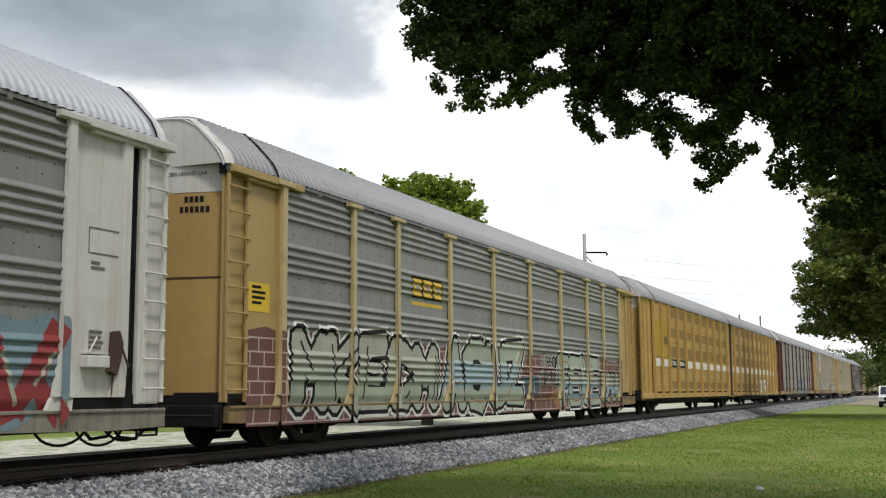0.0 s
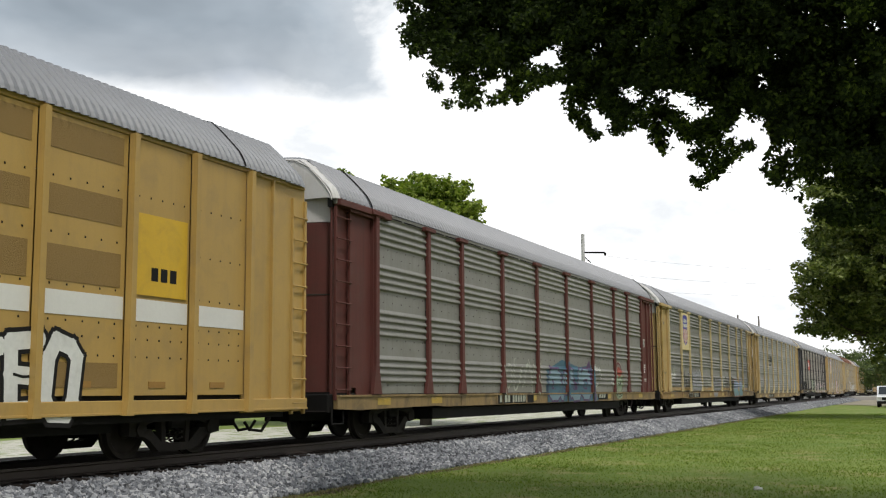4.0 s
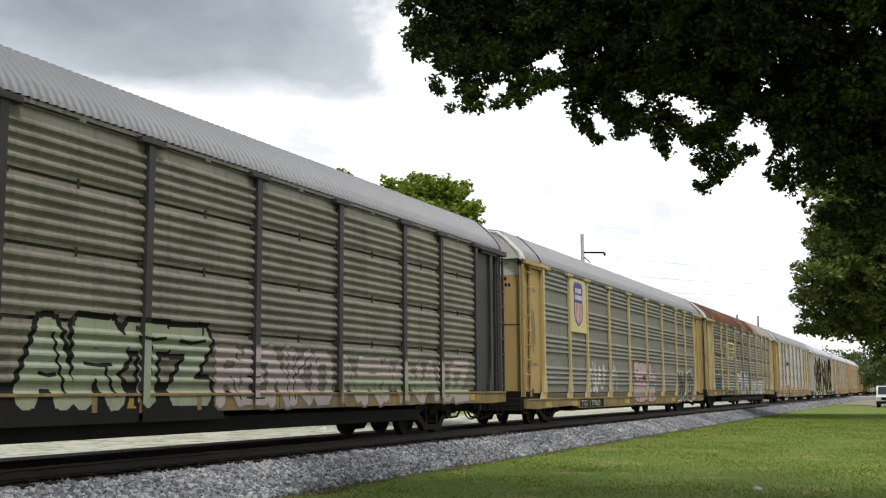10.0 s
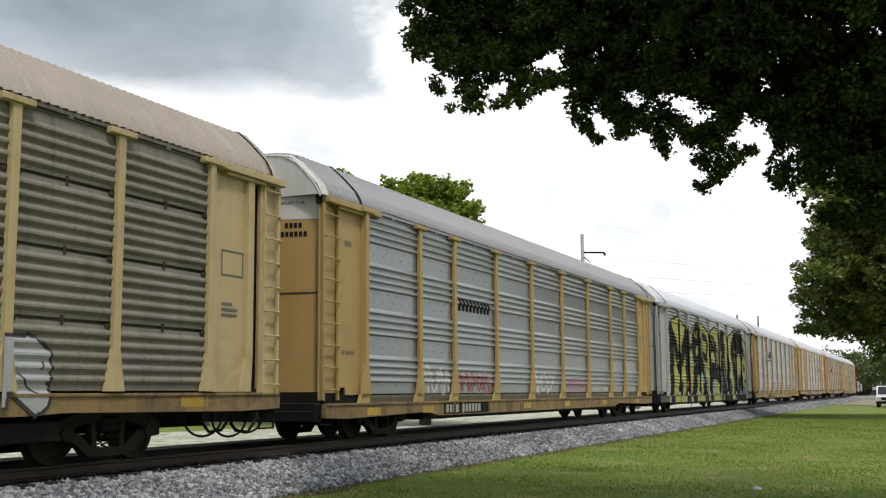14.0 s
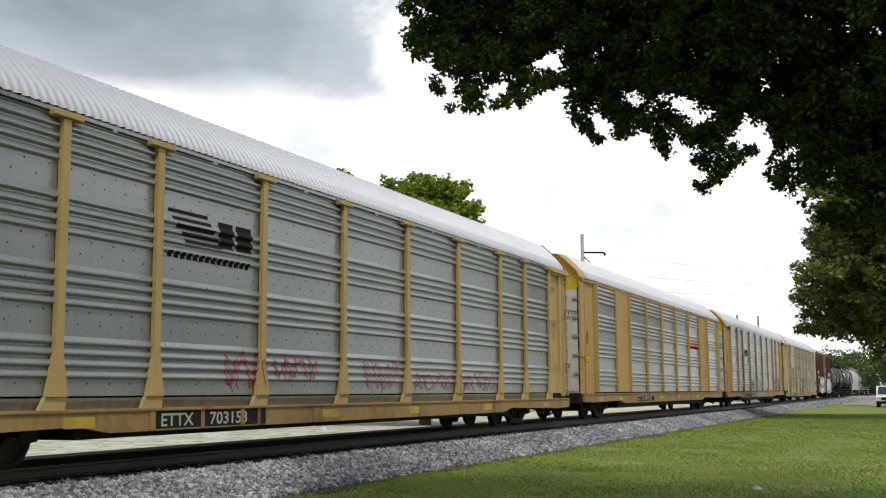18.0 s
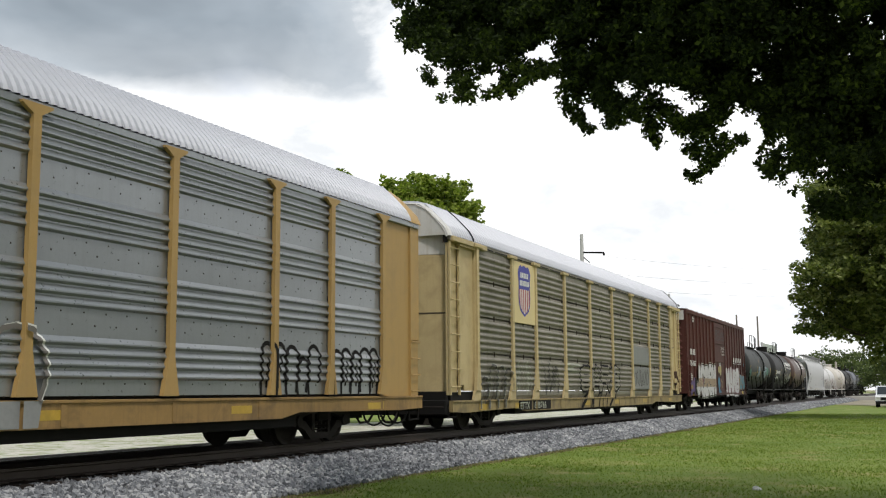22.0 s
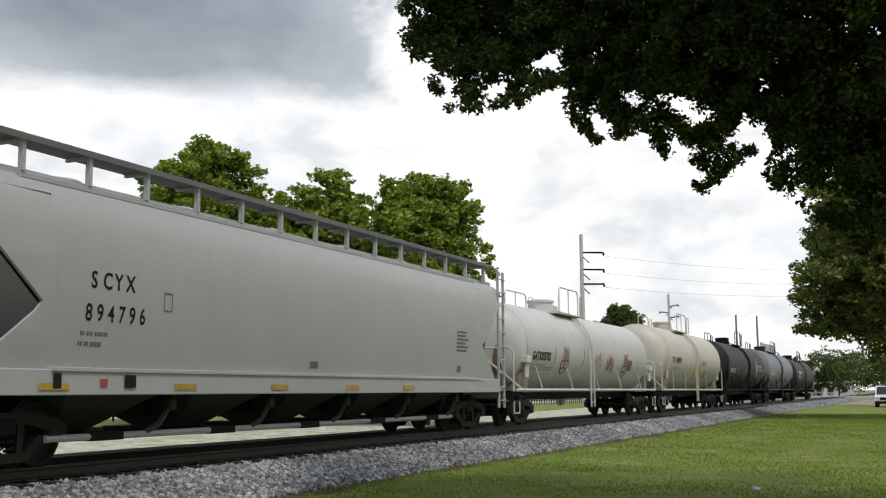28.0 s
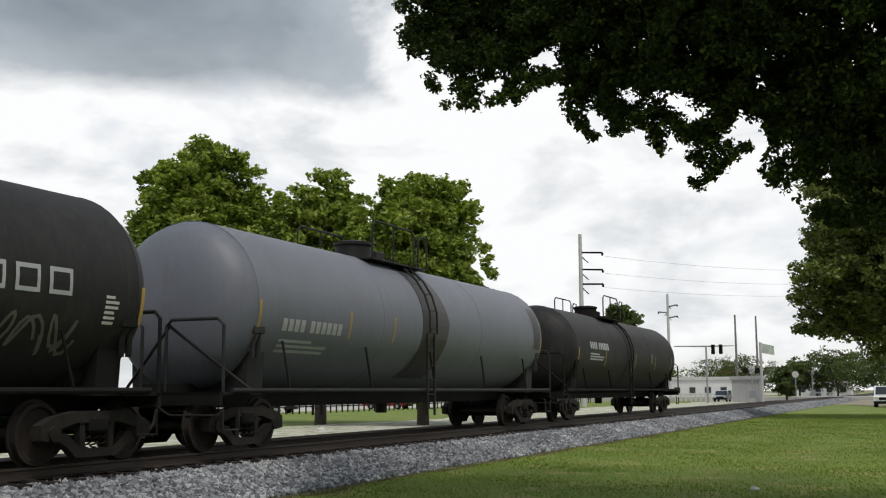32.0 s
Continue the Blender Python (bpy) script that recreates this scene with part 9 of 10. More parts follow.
def tree(label, base, height, crown, trunk_r, leaf, leaves, seed, mat, clumps=70, clump_r=0.9, low=0.35):
    """A broadleaf tree: tapered trunk, forking limbs and a crown of leaf clumps inside a lumpy ellipsoid (rx, ry, rz)."""
    rng = random.Random(seed)
    rx, ry, rz = crown
    top = tagged(new("tree"), label, "tree", "trees by the railway")
    top.matrix_basis = Matrix.Translation(base)
    b = Build()
    fork = height * low
    branch(b, (0, 0, -0.1), (rng.uniform(-0.3, 0.3), rng.uniform(-0.3, 0.3), fork), trunk_r, trunk_r * 0.7, rng, bend=0.03)
    centres, cz = [], height - rz
    for i in range(clumps):
        while True:
            d = Vector((rng.uniform(-1, 1), rng.uniform(-1, 1), rng.uniform(-0.85, 1)))
            if 0.35 < d.length < 1.0:
                break
        lump = 0.88 + 0.34 * noise.noise((d.x * 1.7 + seed, d.y * 1.7, d.z * 1.7))
        c = Vector((d.x * rx * lump, d.y * ry * lump, cz + d.z * rz * lump))
        centres.append(tuple(c))
        if i % 3 == 0:
            branch(b, (0, 0, fork * rng.uniform(0.85, 1.0)), c, trunk_r * 0.32, 0.025, rng, bend=0.10)
    part("trunk", b, M_BARK, top, "grey-brown trunk with forking limbs")
    # each clump is a handful of sprays; the outer ones reach past the outline
    sprays, radii = [], []
    for c in centres:
        out = Vector((c[0] / rx, c[1] / ry, (c[2] - cz) / rz))
        big = clump_r * rng.uniform(0.7, 1.2)
        for k in range(8):
            d = Vector((rng.uniform(-1, 1), rng.uniform(-1, 1), rng.uniform(-0.7, 0.8))) * big * 0.9
            sprays.append(tuple(Vector(c) + d))
            r = big * rng.uniform(0.32, 0.6)
            radii.append((r, r, r * 0.62))
        if out.length > 0.72 and out.z > 0 and rng.random() < 0.35:
            tip = Vector(c) + Vector((out.x, out.y, out.z + 0.35)).normalized() * big * rng.uniform(0.6, 0.95)
            for k in range(2):
                sprays.append(tuple(Vector(c).lerp(tip, 0.65 + 0.35 * k)))
                radii.append((big * 0.16, big * 0.16, big * 0.2))
    v, f = leaf_cloud(sprays, radii, shares(radii, leaves), leaf, seed)
    tagged(part("crown", cloud_mesh("crown", v, f), mat, top, "dense green leaf clumps"), kind="stuff")
    return top


tree("spreading green almond tree with layered branches beyond the railway", (47.2, 33.9, GRASS_Z), 14.5, (4.2, 3.3, 5.0), 0.35, 0.29, 72000, 11, M_LEAF, 160, 1.05)
tree("broad green tree beyond the railway", (50.2, 28.6, GRASS_Z), 12.8, (4.4, 5.7, 5.0), 0.33, 0.29, 84000, 12, M_LEAF, 210, 1.05)
tree("round-crowned green tree with glossy leaves beyond the railway", (50.4, 22.9, GRASS_Z), 13.1, (4.2, 3.5, 6.2), 0.33, 0.27, 90000, 13, M_LEAF, 230, 1.0)
tree("low green tree behind the others", (50.0, 43.3, GRASS_Z), 11.2, (3.2, 3.0, 3.4), 0.28, 0.30, 18000, 15, M_LEAF, 60, 1.1)


def overhanging_tree():
    """The big oak beside the camera: its trunk stands out of view, its boughs reach across the upper part of the view."""
    rng = random.Random(21)
    top = tagged(new("oak_tree"), "large shade tree with low drooping boughs of dark green leaves", "tree", "trees by the railway")
    base = Vector((15.5, -2.6, GRASS_Z))
    top.matrix_basis = Matrix.Translation(base)
    b = Build()
    trunk = branch(b, (0, 0, -0.1), (0.2, 0.3, 4.6), 0.55, 0.38, rng, bend=0.03)
    # where the drooping sprays end, across the track's direction: (y, z) at the outer row of boughs
    drip = [(-1.6, 2.5), (-0.6, 2.55), (0.3, 2.62), (0.95, 2.72), (1.17, 3.04), (1.41, 3.2), (1.63, 3.59), (1.91, 3.38), (2.17, 3.17), (2.44, 3.5), (2.75, 3.83), (3.04, 3.93), (3.34, 3.85), (3.64, 4.15), (3.73, 4.61), (4.02, 4.59),
            (4.34, 4.41), (4.81, 4.41), (5.26, 4.44), (5.55, 4.96), (5.79, 5.34), (5.88, 5.63)]
    dy, dz = [p[0] for p in drip], [p[1] for p in drip]
    # thin places in the crown where the sky shows, and their half widths
    chinks = [(3.31, 4.92, 0.12), (2.36, 4.52, 0.13), (2.14, 4.02, 0.19), (2.34, 4.16, 0.15), (2.66, 4.56, 0.11), (3.83, 4.81, 0.11), (4.33, 4.91, 0.10), (1.50, 3.87, 0.12), (1.85, 3.75, 0.11)]
    eye_z, centres, radii, counts = 0.96, [], [], []
    while len(centres) < 3000:
        y = rng.uniform(-1.6, 5.88)
        up = rng.random() ** 1.6 * 3.4
        z = float(np.interp(y, dy, dz)) + 0.01 + up
        if y > 5.2 and z > 6.6:
            continue
        ragged = noise.noise((y * 3.1, z * 3.1, 4.0)) + 0.5 * noise.noise((y * 7.5, z * 7.5, 9.0))
        if up < 0.4 and ragged < -0.08 or up < 1.3 and ragged < -0.42:
            continue
        if any((y - a) ** 2 + (z - c) ** 2 < (0.8 * r) ** 2 for a, c, r in chinks):
            continue
        k = (11.7 + 0.9 * rng.random() + min(up, 1.5) * rng.random() * 1.8) / 12.2
        centres.append((12.2 * k - base.x, y * k - base.y, eye_z + (z - eye_z) * k - base.z))
        r = rng.uniform(0.055, 0.11) + 0.09 * min(up, 1.3)
        radii.append((r, r, r * 0.85))
        counts.append(int(16 + 62 * min(up, 1.0)))
    for c in ((-5.0, -1.0, 8.0), (4.0, 2.5, 8.0), (-2.0, -4.0, 8.5)):
        branch(b, trunk[-1], c, 0.16, 0.03, rng, 8, 0.06)
    part("trunk", b, M_BARK, top, "stout trunk and spreading boughs")
    v, f = leaf_cloud(centres, radii, counts, 0.066, 22, 0.5)
    # bigger, overlapping leaves deeper in the crown close it against the sky
    deep = [i for i, n in enumerate(counts) if n > 52]
    v3, f3 = leaf_cloud([(centres[i][0] + 0.5, centres[i][1] + 0.02, centres[i][2] + 0.14) for i in deep], [(0.16, 0.16, 0.13)] * len(deep), [22] * len(deep), 0.15, 24, 0.4)
    v, f = np.concatenate([v, v3]), np.concatenate([f, f3 + len(v)])
    # an unseen high crown above the view, added to shade the lawn below it
    high, wide = [], []
    while len(high) < 190:
        x, y, z = rng.uniform(7, 24), rng.uniform(-10, 6.5), rng.uniform(6.8, 10.5)
        if ((x - 15) / 9.0) ** 2 + ((y + 2.0) / 7.5) ** 2 + ((z - 6.5) / 5.2) ** 2 < 1 and (z - eye_z - 1.4) / math.hypot(x, y) > 0.41 and not (y > 2.2 and x < 14):
            high.append((x - base.x, y - base.y, z - base.z))
            wide.append((1.1, 1.1, 0.7))
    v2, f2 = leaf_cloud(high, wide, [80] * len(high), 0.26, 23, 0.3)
    return tagged(part("crown", cloud_mesh("crown", np.concatenate([v, v2]), np.concatenate([f, f2 + len(v)])), M_LEAF_SHADED, top, "drooping foliage, its shade put into dark green leaves"), kind="stuff")


SWAYING = overhanging_tree()
tree("full green tree with low branches beside the lawn", (68.0, 0.4, GRASS_Z), 15.9, (6.4, 6.4, 6.7), 0.42, 0.27, 140000, 14, M_LEAF_OLIVE, 330, 1.25, 0.22)
# unseen row of trees, added to darken the light and reflections on the railcars
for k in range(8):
    tree("unseen tree added behind the viewer to dim the train's side", (-24.0 + 12.5 * k, -19.0 - 3.0 * (k % 2), GRASS_Z), 10.5 + (k * 7 % 3), (6.6, 5.0, 4.8), 0.3, 0.5, 5000, 60 + k, M_LEAF_SHADED, 46, 1.7, 0.2)


# ---- grass blades on the nearer lawn ----
def grass_blades(n, seed, mat, name, label, edge=False):
    """Short blades over the nearer lawn, or a ragged fringe of dead grass where it meets the ballast."""
    r = np.random.default_rng(seed)
    x = 8.0 + 72.0 * r.random(n) ** 2.0
    y = -2.5 + (TRACK_Y - 2.5 + 2.5) * r.random(n)
    if edge:
        y = TRACK_Y - 2.78 + 0.10 * r.normal(size=n) + 0.16 * np.sin(x * 1.7) * np.sin(x * 0.63 + 1.0)
    z = np.array([GRASS_Z + 0.05 * noise.noise((a * 0.12, c * 0.12, 0)) for a, c in zip(x, y)])
    h = 0.022 + 0.03 * r.random(n)
    a = r.random(n) * 6.283
    w = 0.006 + 0.006 * r.random(n) + 0.00022 * (x - 8.0)
    lean = r.normal(size=(n, 2)) * 0.03
    p = np.stack([x, y, z - 0.01], 1)
    dx = np.stack([np.cos(a) * w, np.sin(a) * w, 0 * a], 1)
    tip = p + np.stack([lean[:, 0], lean[:, 1], h], 1)
    v = np.stack([p - dx, p + dx, tip], 1).reshape(-1, 3)
    f = np.arange(3 * n).reshape(-1, 3)
    me = bpy.data.meshes.new(name)
    me.from_pydata(v.tolist(), [], f.tolist())
    tagged(part(name, me, mat, None), label, "grass", kind="stuff")


grass_blades(150000, 31, M_BLADE, "grass", "short mown lawn grass")
grass_blades(26000, 32, piece_mat("dead_grass", [(0.0, (0.10, 0.085, 0.05)), (0.5, (0.20, 0.17, 0.09)), (1.0, (0.32, 0.27, 0.15))]), "dead_grass", "brown dead grass fringe beside the ballast", True)


# ---- poles, wires, signals, buildings, parked vehicles ----
M_WOODPOLE = surface("weathered_pole", (0.17, 0.15, 0.135), 0.9, vary=0.25)
M_CONCPOLE = surface("concrete_pole", (0.42, 0.42, 0.41), 0.8, vary=0.12)
M_GALVPOLE = surface("galvanised_pole", (0.30, 0.31, 0.32), 0.5, 0.4, vary=0.12)


def utility_pole(label, base, height, r, mat, arms, wires=0.0):
    p = tagged(new("utility_pole"), label, "utility pole", "poles along the road")
    p.matrix_basis = Matrix.Translation(base)
    part("pole", Build().tube([(0, 0, -0.2), (0, 0, height)], [r, r * 0.6], 10), mat, p)
    for z, dy, rise in arms:
        a = part("arm", Build().tube([(0, 0, z + rise), (0, dy, z)], 0.10, 6), M_BLACK, p, "dark insulated arm")
        part("strut", Build().tube([(0, 0, z - 0.2), (0, dy * 0.35, z - 1.0 * abs(dy) / 2.4)], 0.06, 5), M_BLACK, a)
        part("insulator", Build().lathe([(z - 0.35, 0.0), (z - 0.3, 0.12), (z - 0.05, 0.12), (z, 0.0)], "z", 8, (0, dy, 0)), M_BLACK, a)
    return p


G0 = GRASS_Z
utility_pole("tall pale transmission pole with three arms", (115.3, 33.5, G0), 18.6, 0.32, M_CONCPOLE, ((16.45, -2.45, 0.15), (14.6, -2.45, 0.15), (13.05, -2.45, 0.1)))
utility_pole("grey power pole with short arms", (186.0, 39.0, G0), 17.9, 0.33, M_CONCPOLE, ((16.0, -1.6, -0.3), (14.1, -1.6, -0.3), (14.9, 1.6, -0.2)))
utility_pole("slim dark telephone pole", (168.1, 25.3, G0), 12.8, 0.22, M_WOODPOLE, ())
utility_pole("slim dark telephone pole", (163.6, 21.7, G0), 12.2, 0.20, M_WOODPOLE, ())
for z in (15.5, 13.65, 12.1):
    pts = []
    for k in range(11):
        t = k / 10
        pts.append((115.9 + 60 * t, 31.0 - 27.5 * t, z + 3.4 * t - 4 * 0.9 * t * (1 - t)))
    tagged(part("power_line", Build().tube(pts, 0.018, 4), M_GALVPOLE, None), "thin sagging power line", "cable", "power lines")


def signal_mast():
    p = tagged(new("traffic_signal"), "grey mast arm with two hanging traffic signals", "traffic signal")
    p.matrix_basis = Matrix.Translation((147.7, 26.1, G0))
    part("mast", Build().tube([(0, 0, 0), (0, 0, 7.5)], [0.16, 0.11], 10), M_GALVPOLE, p)
    part("arm", Build().tube([(0, 4.2, 7.5), (0, 0, 7.4), (0.1, -3.6, 7.4)], [0.07, 0.10, 0.05], 8), M_GALVPOLE, p)
    for y in (-0.9, -1.9):
        h = part("signal_head", Build().box(-0.2, 0.2, y - 0.22, y + 0.22, 6.35, 7.6, 0.03), M_BLACK, p, "black three-lamp signal head")
        for k in range(3):
            part("hood", Build().lathe([(-0.42, 0.15), (-0.2, 0.15)], "x", 10, (0, y, 6.58 + 0.4 * k), 0.0, math.pi), M_BLACK, h)


signal_mast()


def crossing_signal(base):
    p = tagged(new("crossing_signal"), "level crossing signal with twin lamps on a silver mast", "crossing signal")
    p.matrix_basis = Matrix.Translation(base)
    part("mast", Build().tube([(0, 0, 0), (0, 0, 4.9)], 0.09, 8), M_GALVPOLE, p)
    part("crossbuck", Build().add([(-0.02, -0.7, 4.2), (-0.02, -0.6, 4.1), (-0.02, 0.7, 4.9), (-0.02, 0.6, 5.0)], [(0, 1, 2, 3)]).add([(-0.03, 0.7, 4.2), (-0.03, 0.6, 4.1), (-0.03, -0.7, 4.9), (-0.03, -0.6, 5.0)], [(0, 1, 2, 3)]), M_WHITE, p, "white crossed boards")
    for y in (-0.75, 0.75):
        part("lamp", Build().lathe([(-0.12, 0.0), (-0.1, 0.36), (-0.02, 0.38), (0.05, 0.15), (0.12, 0.0)], "x", 16, (0, y, 4.15)), M_BLACK, p, "round black lamp")
    part("lamp_bar", Build().tube([(0, -0.8, 4.15), (0, 0.8, 4.15)], 0.05, 6), M_GALVPOLE, p)
    part("gate_box", Build().box(-0.3, 0.3, -0.4, 0.4, 0.6, 1.6, 0.03), M_GALVPOLE, p)
    part("base", Build().box(-0.35, 0.35, -0.35, 0.35, 0.0, 0.6, 0.02), M_CONCPOLE, p)


crossing_signal((148.6, 20.5, G0))
crossing_signal((196.0, 17.2, G0))


def street_sign(base, h):
    p = tagged(new("street_sign"), "tilted pale sign board on a thick post", "road sign")
    p.matrix_basis = Matrix.Translation(base)
    part("post", Build().tube([(0, 0, 0), (0, 0, h)], 0.16, 8), M_CONCPOLE, p)
    part("board", Build().add([(0, -0.1, h - 0.1), (0, -1.6, h - 0.5), (0, -1.6, h - 1.6), (0, -0.1, h - 1.3), (0.05, -0.1, h - 0.1), (0.05, -1.6, h - 0.5), (0.05, -1.6, h - 1.6), (0.05, -0.1, h - 1.3)],
                            [(0, 1, 2, 3), (4, 7, 6, 5), (0, 4, 5, 1), (1, 5, 6, 2), (2, 6, 7, 3), (3, 7, 4, 0)]), M_SIGN, p, "pale green and white board")


M_SIGN = surface("faded_sign_face", (0.42, 0.46, 0.40), 0.5, vary=0.5, grain=2.0, coarse=1.2)
street_sign((138.8, 18.0, G0), 7.4)


def round_sign(base, h, r):
    p = tagged(new("round_sign"), "round white sign on a slim grey post", "road sign")
    p.matrix_basis = Matrix.Translation(base)
    part("post", Build().tube([(0, 0, 0), (0, 0, h + r)], 0.06, 8), M_GALVPOLE, p)
    part("disc", Build().lathe([(-0.09, 0.0), (-0.09, r), (-0.06, r), (-0.06, 0.0)], "x", 20, (0, 0, h)), M_WHITE, p, "white disc")


round_sign((149.0, 15.1, G0), 3.6, 0.42)

M_STUCCO = surface("white_stucco", (0.62, 0.62, 0.60), 0.85, vary=0.08)
M_SHED = surface("grey_sheet_metal", (0.36, 0.36, 0.36), 0.6, 0.2, vary=0.12, streak=0.3)
M_TILE = surface("red_roof_tile", (0.28, 0.10, 0.06), 0.8, vary=0.25)
M_GLASS = surface("dark_window_glass", (0.03, 0.035, 0.04), 0.12, vary=0.2)


def building(name, label, x0, x1, y0, y1, h, wall, roof_mat, gable=0.0, windows=5):
    p = tagged(new(name), label, "building", "buildings beyond the crossing")
    p.matrix_basis = Matrix.Translation((x0, y0, G0))
    w, d = x1 - x0, y1 - y0
    part("wall", Build().box(0, w, 0, d, 0, h), wall, p)
    if gable:
        part("roof", Build().add([(-0.4, -0.4, h), (w + 0.4, -0.4, h), (w + 0.4, d + 0.4, h), (-0.4, d + 0.4, h), (-0.4, d / 2, h + gable), (w + 0.4, d / 2, h + gable)], [(0, 1, 5, 4), (2, 3, 4, 5), (0, 4, 3), (1, 2, 5), (0, 3, 2, 1)]), roof_mat, p)
    else:
        part("roof", Build().box(-0.25, w + 0.25, -0.25, d + 0.25, h - 0.35, h + 0.12), roof_mat, p, "flat roof with a pale fascia")
    for k in range(windows):
        y = d * (k + 0.5) / windows
        f = part("window", Build().box(-0.06, 0.0, y - 0.6, y + 0.6, 1.1, 2.3), M_WHITE, p)
        part("pane", Build().box(-0.08, -0.062, y - 0.5, y + 0.5, 1.2, 2.2), M_GLASS, f)


building("shop_building", "low white flat-roofed shop beyond the level crossing", 190, 202, 27, 40, 3.8, M_STUCCO, M_WHITE)
building("house", "small house with a red tiled roof", 300, 308, 45, 51, 6.0, M_STUCCO, M_TILE, 2.2, 3)
building("equipment_shed", "grey metal equipment shed by the crossing", 158.2, 163, 20.9, 24.6, 3.45, M_SHED, M_SHED, 0.0, 0)
building("white_building", "long low white building among trees", 226, 236, 13, 23, 3.2, M_STUCCO, M_WHITE, 0.0, 4)


def parked_vehicle(name, label, at, paint_mat, length, width, height, pickup=False):
    """A parked car or pickup, its nose along local -x."""
    p = tagged(new(name), label, "car", "parked vehicles")
    p.matrix_basis = at
    h0, h1 = 0.32, height * 0.55
    L2 = length
    cab = [(0.0, h0), (0.0, h1 * 0.9), (0.12, h1), (L2 * 0.24, h1 + 0.06), (L2 * 0.38, height - 0.06), (L2 * 0.43, height)]
    if pickup:
        cab += [(L2 * 0.60, height), (L2 * 0.645, height - 0.06), (L2 * 0.665, h1 + 0.05), (L2, h1 + 0.05)]
    else:
        cab += [(L2 * 0.9, height), (L2 * 0.96, height - 0.1), (L2 * 0.995, h1), (L2, h1 * 0.8)]
    cab += [(L2, h0), (L2 * 0.9, h0), (L2 * 0.1, h0)]
    part("body", Build().prism(cab, -width / 2, width / 2), paint_mat, p)
    gl = [(L2 * 0.27, h1 + 0.08), (L2 * 0.39, height - 0.1), (L2 * (0.6 if pickup else 0.9), height - 0.1), (L2 * (0.63 if pickup else 0.94), h1 + 0.08)]
    for s in (-1, 1):
        part("side_window", Build().prism(gl, s * width / 2 - 0.012, s * width / 2 + 0.012), M_GLASS, p, "dark side glass")
        part("headlight", Build().box(-0.03, 0.05, s * width * 0.38 - 0.16, s * width * 0.38 + 0.16, h1 * 0.72, h1 * 0.88, 0.01), M_WHITE, p)
    part("windscreen", Build().add([(L2 * 0.25, -width * 0.44, h1 + 0.1), (L2 * 0.25, width * 0.44, h1 + 0.1), (L2 * 0.37, width * 0.41, height - 0.08), (L2 * 0.37, -width * 0.41, height - 0.08), (L2 * 0.26, -width * 0.44, h1 + 0.08), (L2 * 0.26, width * 0.44, h1 + 0.08),
                                      (L2 * 0.38, width * 0.41, height - 0.1), (L2 * 0.38, -width * 0.41, height - 0.1)], [(0, 1, 2, 3), (4, 7, 6, 5), (0, 3, 7, 4), (1, 5, 6, 2), (3, 2, 6, 7), (0, 4, 5, 1)]), M_GLASS, p, "dark windscreen", at=pose(-0.06, 0, 0.02))
    part("bumper", Build().box(-0.08, 0.1, -width / 2, width / 2, h0, h0 + 0.25, 0.03), M_BLACK, p)
    part("grille", Build().box(-0.02, 0.03, -width * 0.28, width * 0.28, h1 * 0.62, h1 * 0.85), M_BLACK, p)
    for x in (length * 0.17, length * 0.8):
        for s in (-1, 1):
            w = part("wheel", Build().lathe([(s * (width / 2 - 0.22), 0.0), (s * (width / 2 - 0.22), 0.33), (s * (width / 2 + 0.01), 0.33), (s * (width / 2 + 0.01), 0.2), (s * (width / 2 - 0.02), 0.0)], "y", 18, (x, 0, 0.33)), M_BLACK, p, smooth=True)
            part("rim", Build().lathe([(s * (width / 2 + 0.012), 0.2), (s * (width / 2 + 0.02), 0.1), (s * (width / 2 + 0.02), 0.0)], "y", 14, (x, 0, 0.33)), M_GALVPOLE, w)


M_CARWHITE = surface("white_car_paint", (0.72, 0.73, 0.74), 0.25, vary=0.04)
M_CARSILVER = surface("pale_blue_car_paint", (0.42, 0.47, 0.52), 0.25, 0.3, vary=0.05)
M_CARRED = surface("red_car_paint", (0.42, 0.02, 0.02), 0.3, vary=0.05)
parked_vehicle("pickup_truck", "white pickup truck parked on the sandy apron", pose(105.5, 3.2, G0 + 0.012), M_CARWHITE, 5.4, 1.95, 1.9, True)
parked_vehicle("parked_car", "pale silver car parked by the road", pose(160.0, 26.6, G0 + 0.02), M_CARSILVER, 4.7, 1.85, 1.6)
parked_vehicle("parked_car", "red car parked beyond the railway fence", pose(99.0, 46.5, G0 + 0.0, 0, 0, 90), M_CARRED, 4.7, 1.85, 1.55)
parked_vehicle("parked_car", "white car parked beyond the railway fence", pose(78.0, 47.2, G0 + 0.0, 0, 0, 86), M_CARWHITE, 4.7, 1.85, 1.55)
parked_vehicle("parked_car", "white van parked by distant trees", pose(205.0, 17.6, G0 + 0.0, 0, 0, 0), M_CARWHITE, 5.0, 1.95, 2.1)

# railing between verge and road
rail = tagged(new("fence"), "dark steel two-rail fence between the grass and the road", "fence")
for k in range(130):
    part("post", shared("fence_post", lambda: Build().box(-0.05, 0.05, -0.05, 0.05, 0.0, 1.15, 0.01)), M_BLACK, rail, at=pose(30 + 1.0 * k, 45.2, G0))
for z in (0.55, 1.05):
    part("fence_rail", Build().box(29.9, 159.4, 45.16, 45.24, G0 + z - 0.05, G0 + z + 0.05), M_BLACK, rail)

white_rail = tagged(new("fence"), "low white post fence before the shop", "fence")
for k in range(12):
    part("post", shared("white_post", lambda: Build().box(-0.12, 0.12, -0.12, 0.12, 0.0, 1.3, 0.02)), M_WHITE, white_rail, at=pose(170.0, 26.6 + 0.75 * k, G0))
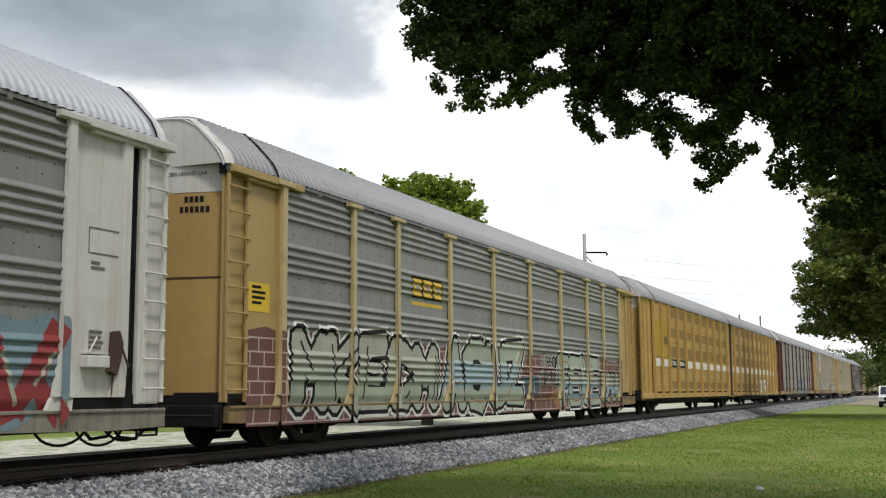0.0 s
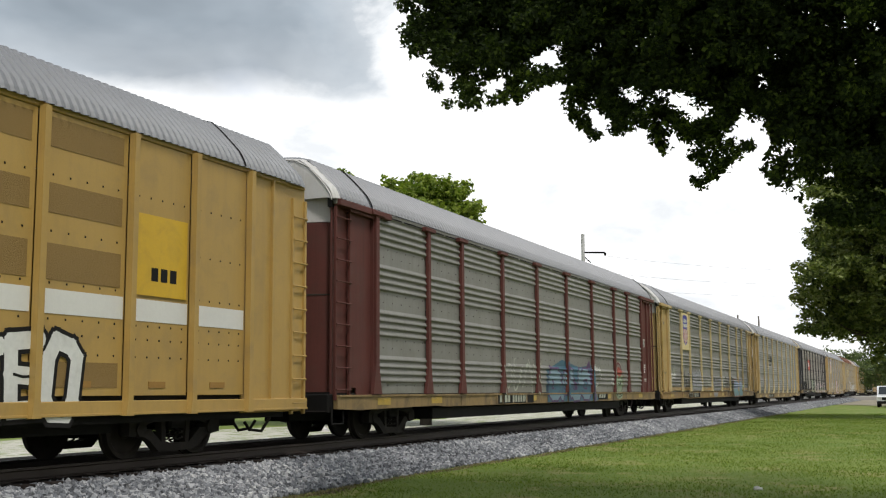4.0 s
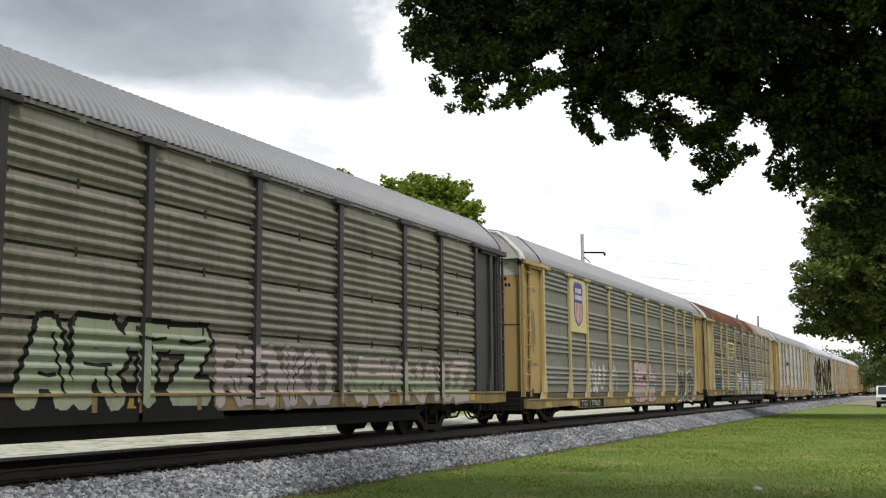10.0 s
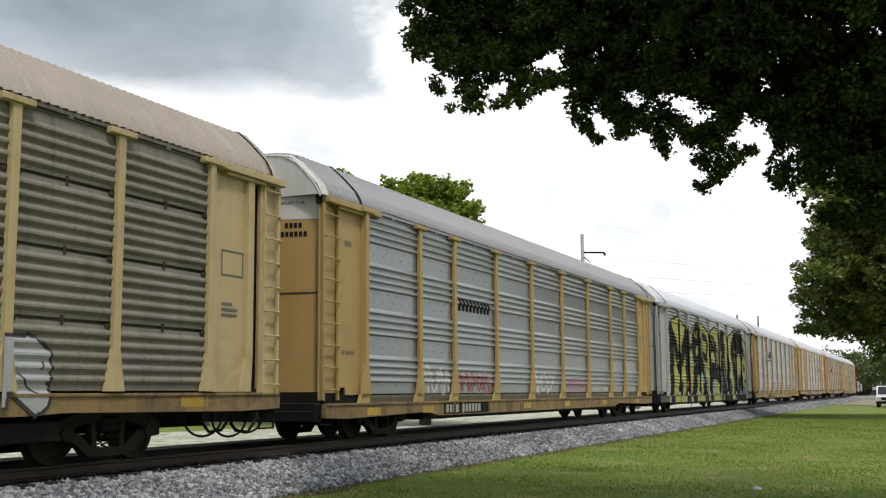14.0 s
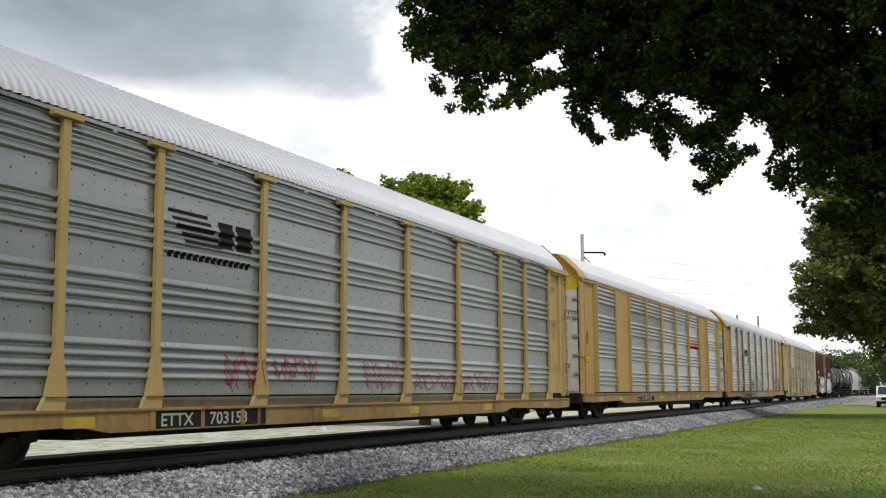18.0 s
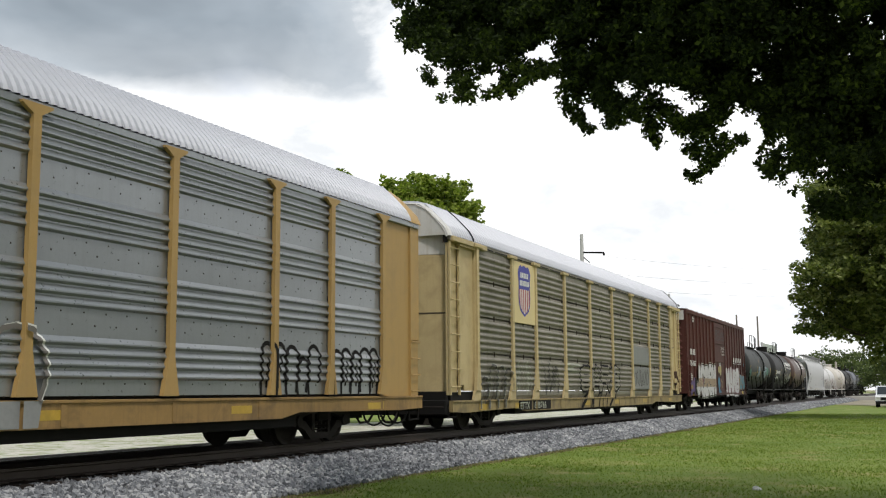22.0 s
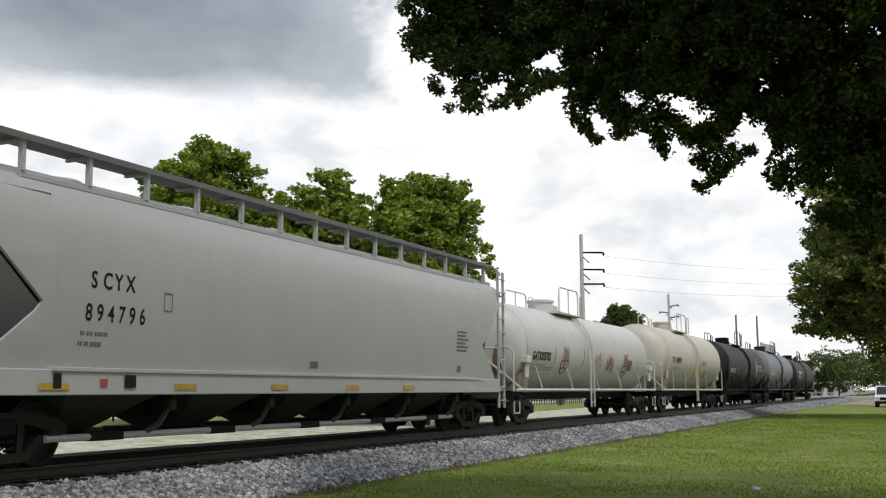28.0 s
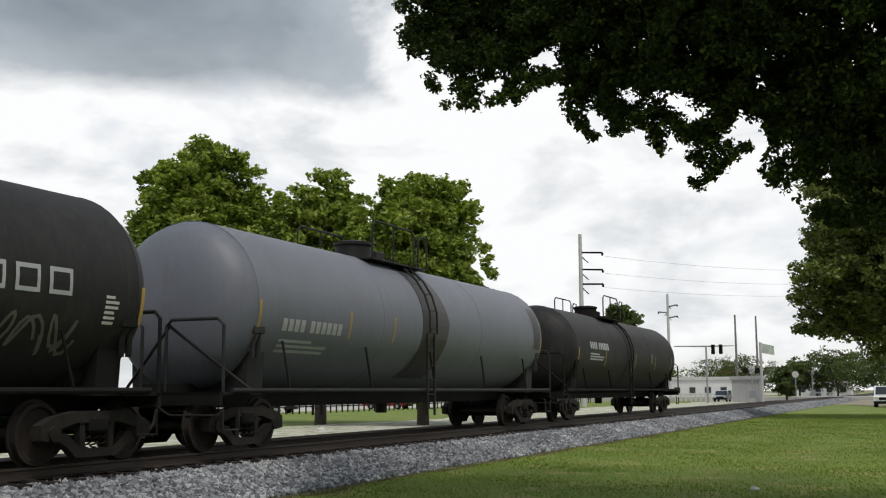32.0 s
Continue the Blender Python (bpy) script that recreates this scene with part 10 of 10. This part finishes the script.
part("fence_rail", Build().box(169.92, 170.08, 26.5, 35.0, G0 + 0.95, G0 + 1.15), M_WHITE, white_rail)

# small things on the ground
for n, l, x, y, s in (("litter", "crumpled white scrap lying on the lawn", 18.43, 2.57, 0.09), ("stone", "pale stone on the gritty verge", 41.6, 23.7, 0.2), ("stone", "pale stone on the gritty verge", 33.0, 21.0, 0.12)):
    b = Build()
    rr = random.Random(int(x))
    b.lathe([(0.0, s), (s * 0.5, s * 0.9), (s * 0.8, s * 0.5), (s * 0.85, 0.0)], "z", 7)
    b.v = [(a * rr.uniform(0.7, 1.3), c * rr.uniform(0.7, 1.3), z * rr.uniform(0.8, 1.2)) for a, c, z in b.v]
    tagged(part(n, b, M_WHITE, None, at=pose(x, y, G0 - 0.01)), l, n)

# distant trees and hedges
far = [("leafy tree beyond the level crossing", (199, 19.5), 6.6, (4.0, 3.2, 2.6)), ("leafy tree beyond the level crossing", (200, 13.5), 9.2, (5.0, 4.6, 4.0)), ("leafy tree beyond the level crossing", (215, 8.5), 9.0, (5.0, 5.0, 4.0)),
       ("distant spreading tree behind the poles", (126, 32.2), 11.2, (2.4, 2.4, 1.8)), ("tree behind the shop", (215, 48.0), 8.0, (4.0, 5.0, 3.2)), ("tree beside the crossing", (152, 16.6), 4.6, (1.4, 1.4, 1.9)),
       ("distant leafy street tree", (260, 16.0), 9.0, (6, 7, 4.0)), ("distant leafy street tree", (300, 3.0), 12.0, (8, 9, 5.5)), ("distant leafy street tree", (250, -4.0), 12.0, (8, 8, 5.5)), ("distant leafy street tree", (232, 4.0), 7.0, (5, 5, 3.4)), ("distant leafy street tree", (240, 26.0), 7.5, (4, 6, 3.4)), ("distant leafy street tree", (250, 36.0), 8.5, (4, 7, 3.8)),
       ("distant leafy street tree", (225, -2.5), 8.0, (5, 4, 3.8)), ("distant leafy street tree", (280, 48.0), 9.0, (5, 9, 4.2))]
for k, (l, (x, y), h, c) in enumerate(far):
    tree(l, (x, y, G0), h, c, 0.18, 0.42, 5200, 40 + k, M_LEAF_FAR, 34, 0.36 * sum(c) / 3 + 0.3, 0.3)


# ---- a dragonfly that crosses the view once ----
def dragonfly():
    p = tagged(new("dragonfly"), "small dark dragonfly in flight", "insect")
    part("body", Build().tube([(-0.034, 0, 0), (-0.01, 0, 0.001), (0.012, 0, 0.002), (0.03, 0, 0.003), (0.036, 0, 0.003)], [0.0018, 0.002, 0.0045, 0.005, 0.003], 8), M_BLACK, p)
    for s in (-1, 1):
        for x in (0.010, 0.020):
            part("wing", Build().add([(x, s * 0.004, 0.006), (x + 0.004, s * 0.02, 0.012), (x + 0.002, s * 0.042, 0.018), (x - 0.006, s * 0.04, 0.018), (x - 0.006, s * 0.012, 0.009)], [(0, 1, 2, 3, 4)]), M_GLASS, p)
    return p


DRAGONFLY = dragonfly()


# ---- what moves: every car rolls along the track at one speed, its wheels turn with it ----
def travel(t):
    """Metres the train has rolled by t seconds."""
    return SPEED * t - 0.0028 * t * t


def motions():
    for car, s0 in TRAIN:
        walk(car, [(t, pose(s0 - travel(t), TRACK_Y, 0)) for t in (0.0, 4.0, 8.0, 12.0, 16.0, 20.0, 24.0, 28.0, 32.0)])
    # the dragonfly darts down across the clouds and away over the lawn
    spots = [(0.0, 9.0, -9.0, 3.0), (4.6, 9.0, -6.0, 4.2), (5.2, 5.9, 2.2, 3.9), (5.5, 5.37, 3.29, 3.01), (5.6, 5.28, 3.44, 2.75), (5.8, 3.6, 5.0, 2.1), (6.4, -3.0, 7.0, 1.4), (32.0, -16.0, 6.0, 1.2)]
    ways = [Vector(b[1:]) - Vector(a[1:]) for a, b in zip(spots, spots[1:])]
    walk(DRAGONFLY, [(t, look((x, y, z), Vector((x, y, z)) + ways[min(i, len(ways) - 1)]) @ pose(0, 0, 0, 0, 90, 0)) for i, (t, x, y, z) in enumerate(spots)])
    # gusts that lift and drop the boughs by a hand's width
    gusts = [3, 2, 6, 8, -1, 10, 8, -12, -3, 4, -6, -13, -7, 5, 2, 0, 3, -6, -4, -10, 6, 16, -7, -4, 8, 10, -13, 5, 6, 3, 1, -2, 4, 0, 3, 0, 6, -4, -7, -12, -9, 5, 5, -6, -16, -1, 14, -8, -5, 10, -3, -5, 4, 2, 8, -4, 6, 2, 8, -7, 3, -3, 5, -4, -1]
    walk(SWAYING, [(i / 2, pose(0.4 * 0.0042 * g, -0.9 * 0.0042 * g, -0.0055 * g)) for i, g in enumerate(gusts)])
    first = {}
    for s, w in WHEELSETS:
        if s not in first:
            walk(w, [(i / FPS, pose(s * BASE, 0, WHEEL_R, 0, -math.degrees(travel(i / FPS) / WHEEL_R), 0)) for i in range(32 * FPS + 1)])
            first[s] = w.animation_data
        else:
            keys = w.animation_data_create()
            w.rotation_mode = "QUATERNION"
            keys.action = first[s].action
            keys.action_slot = first[s].action_slot


motions()
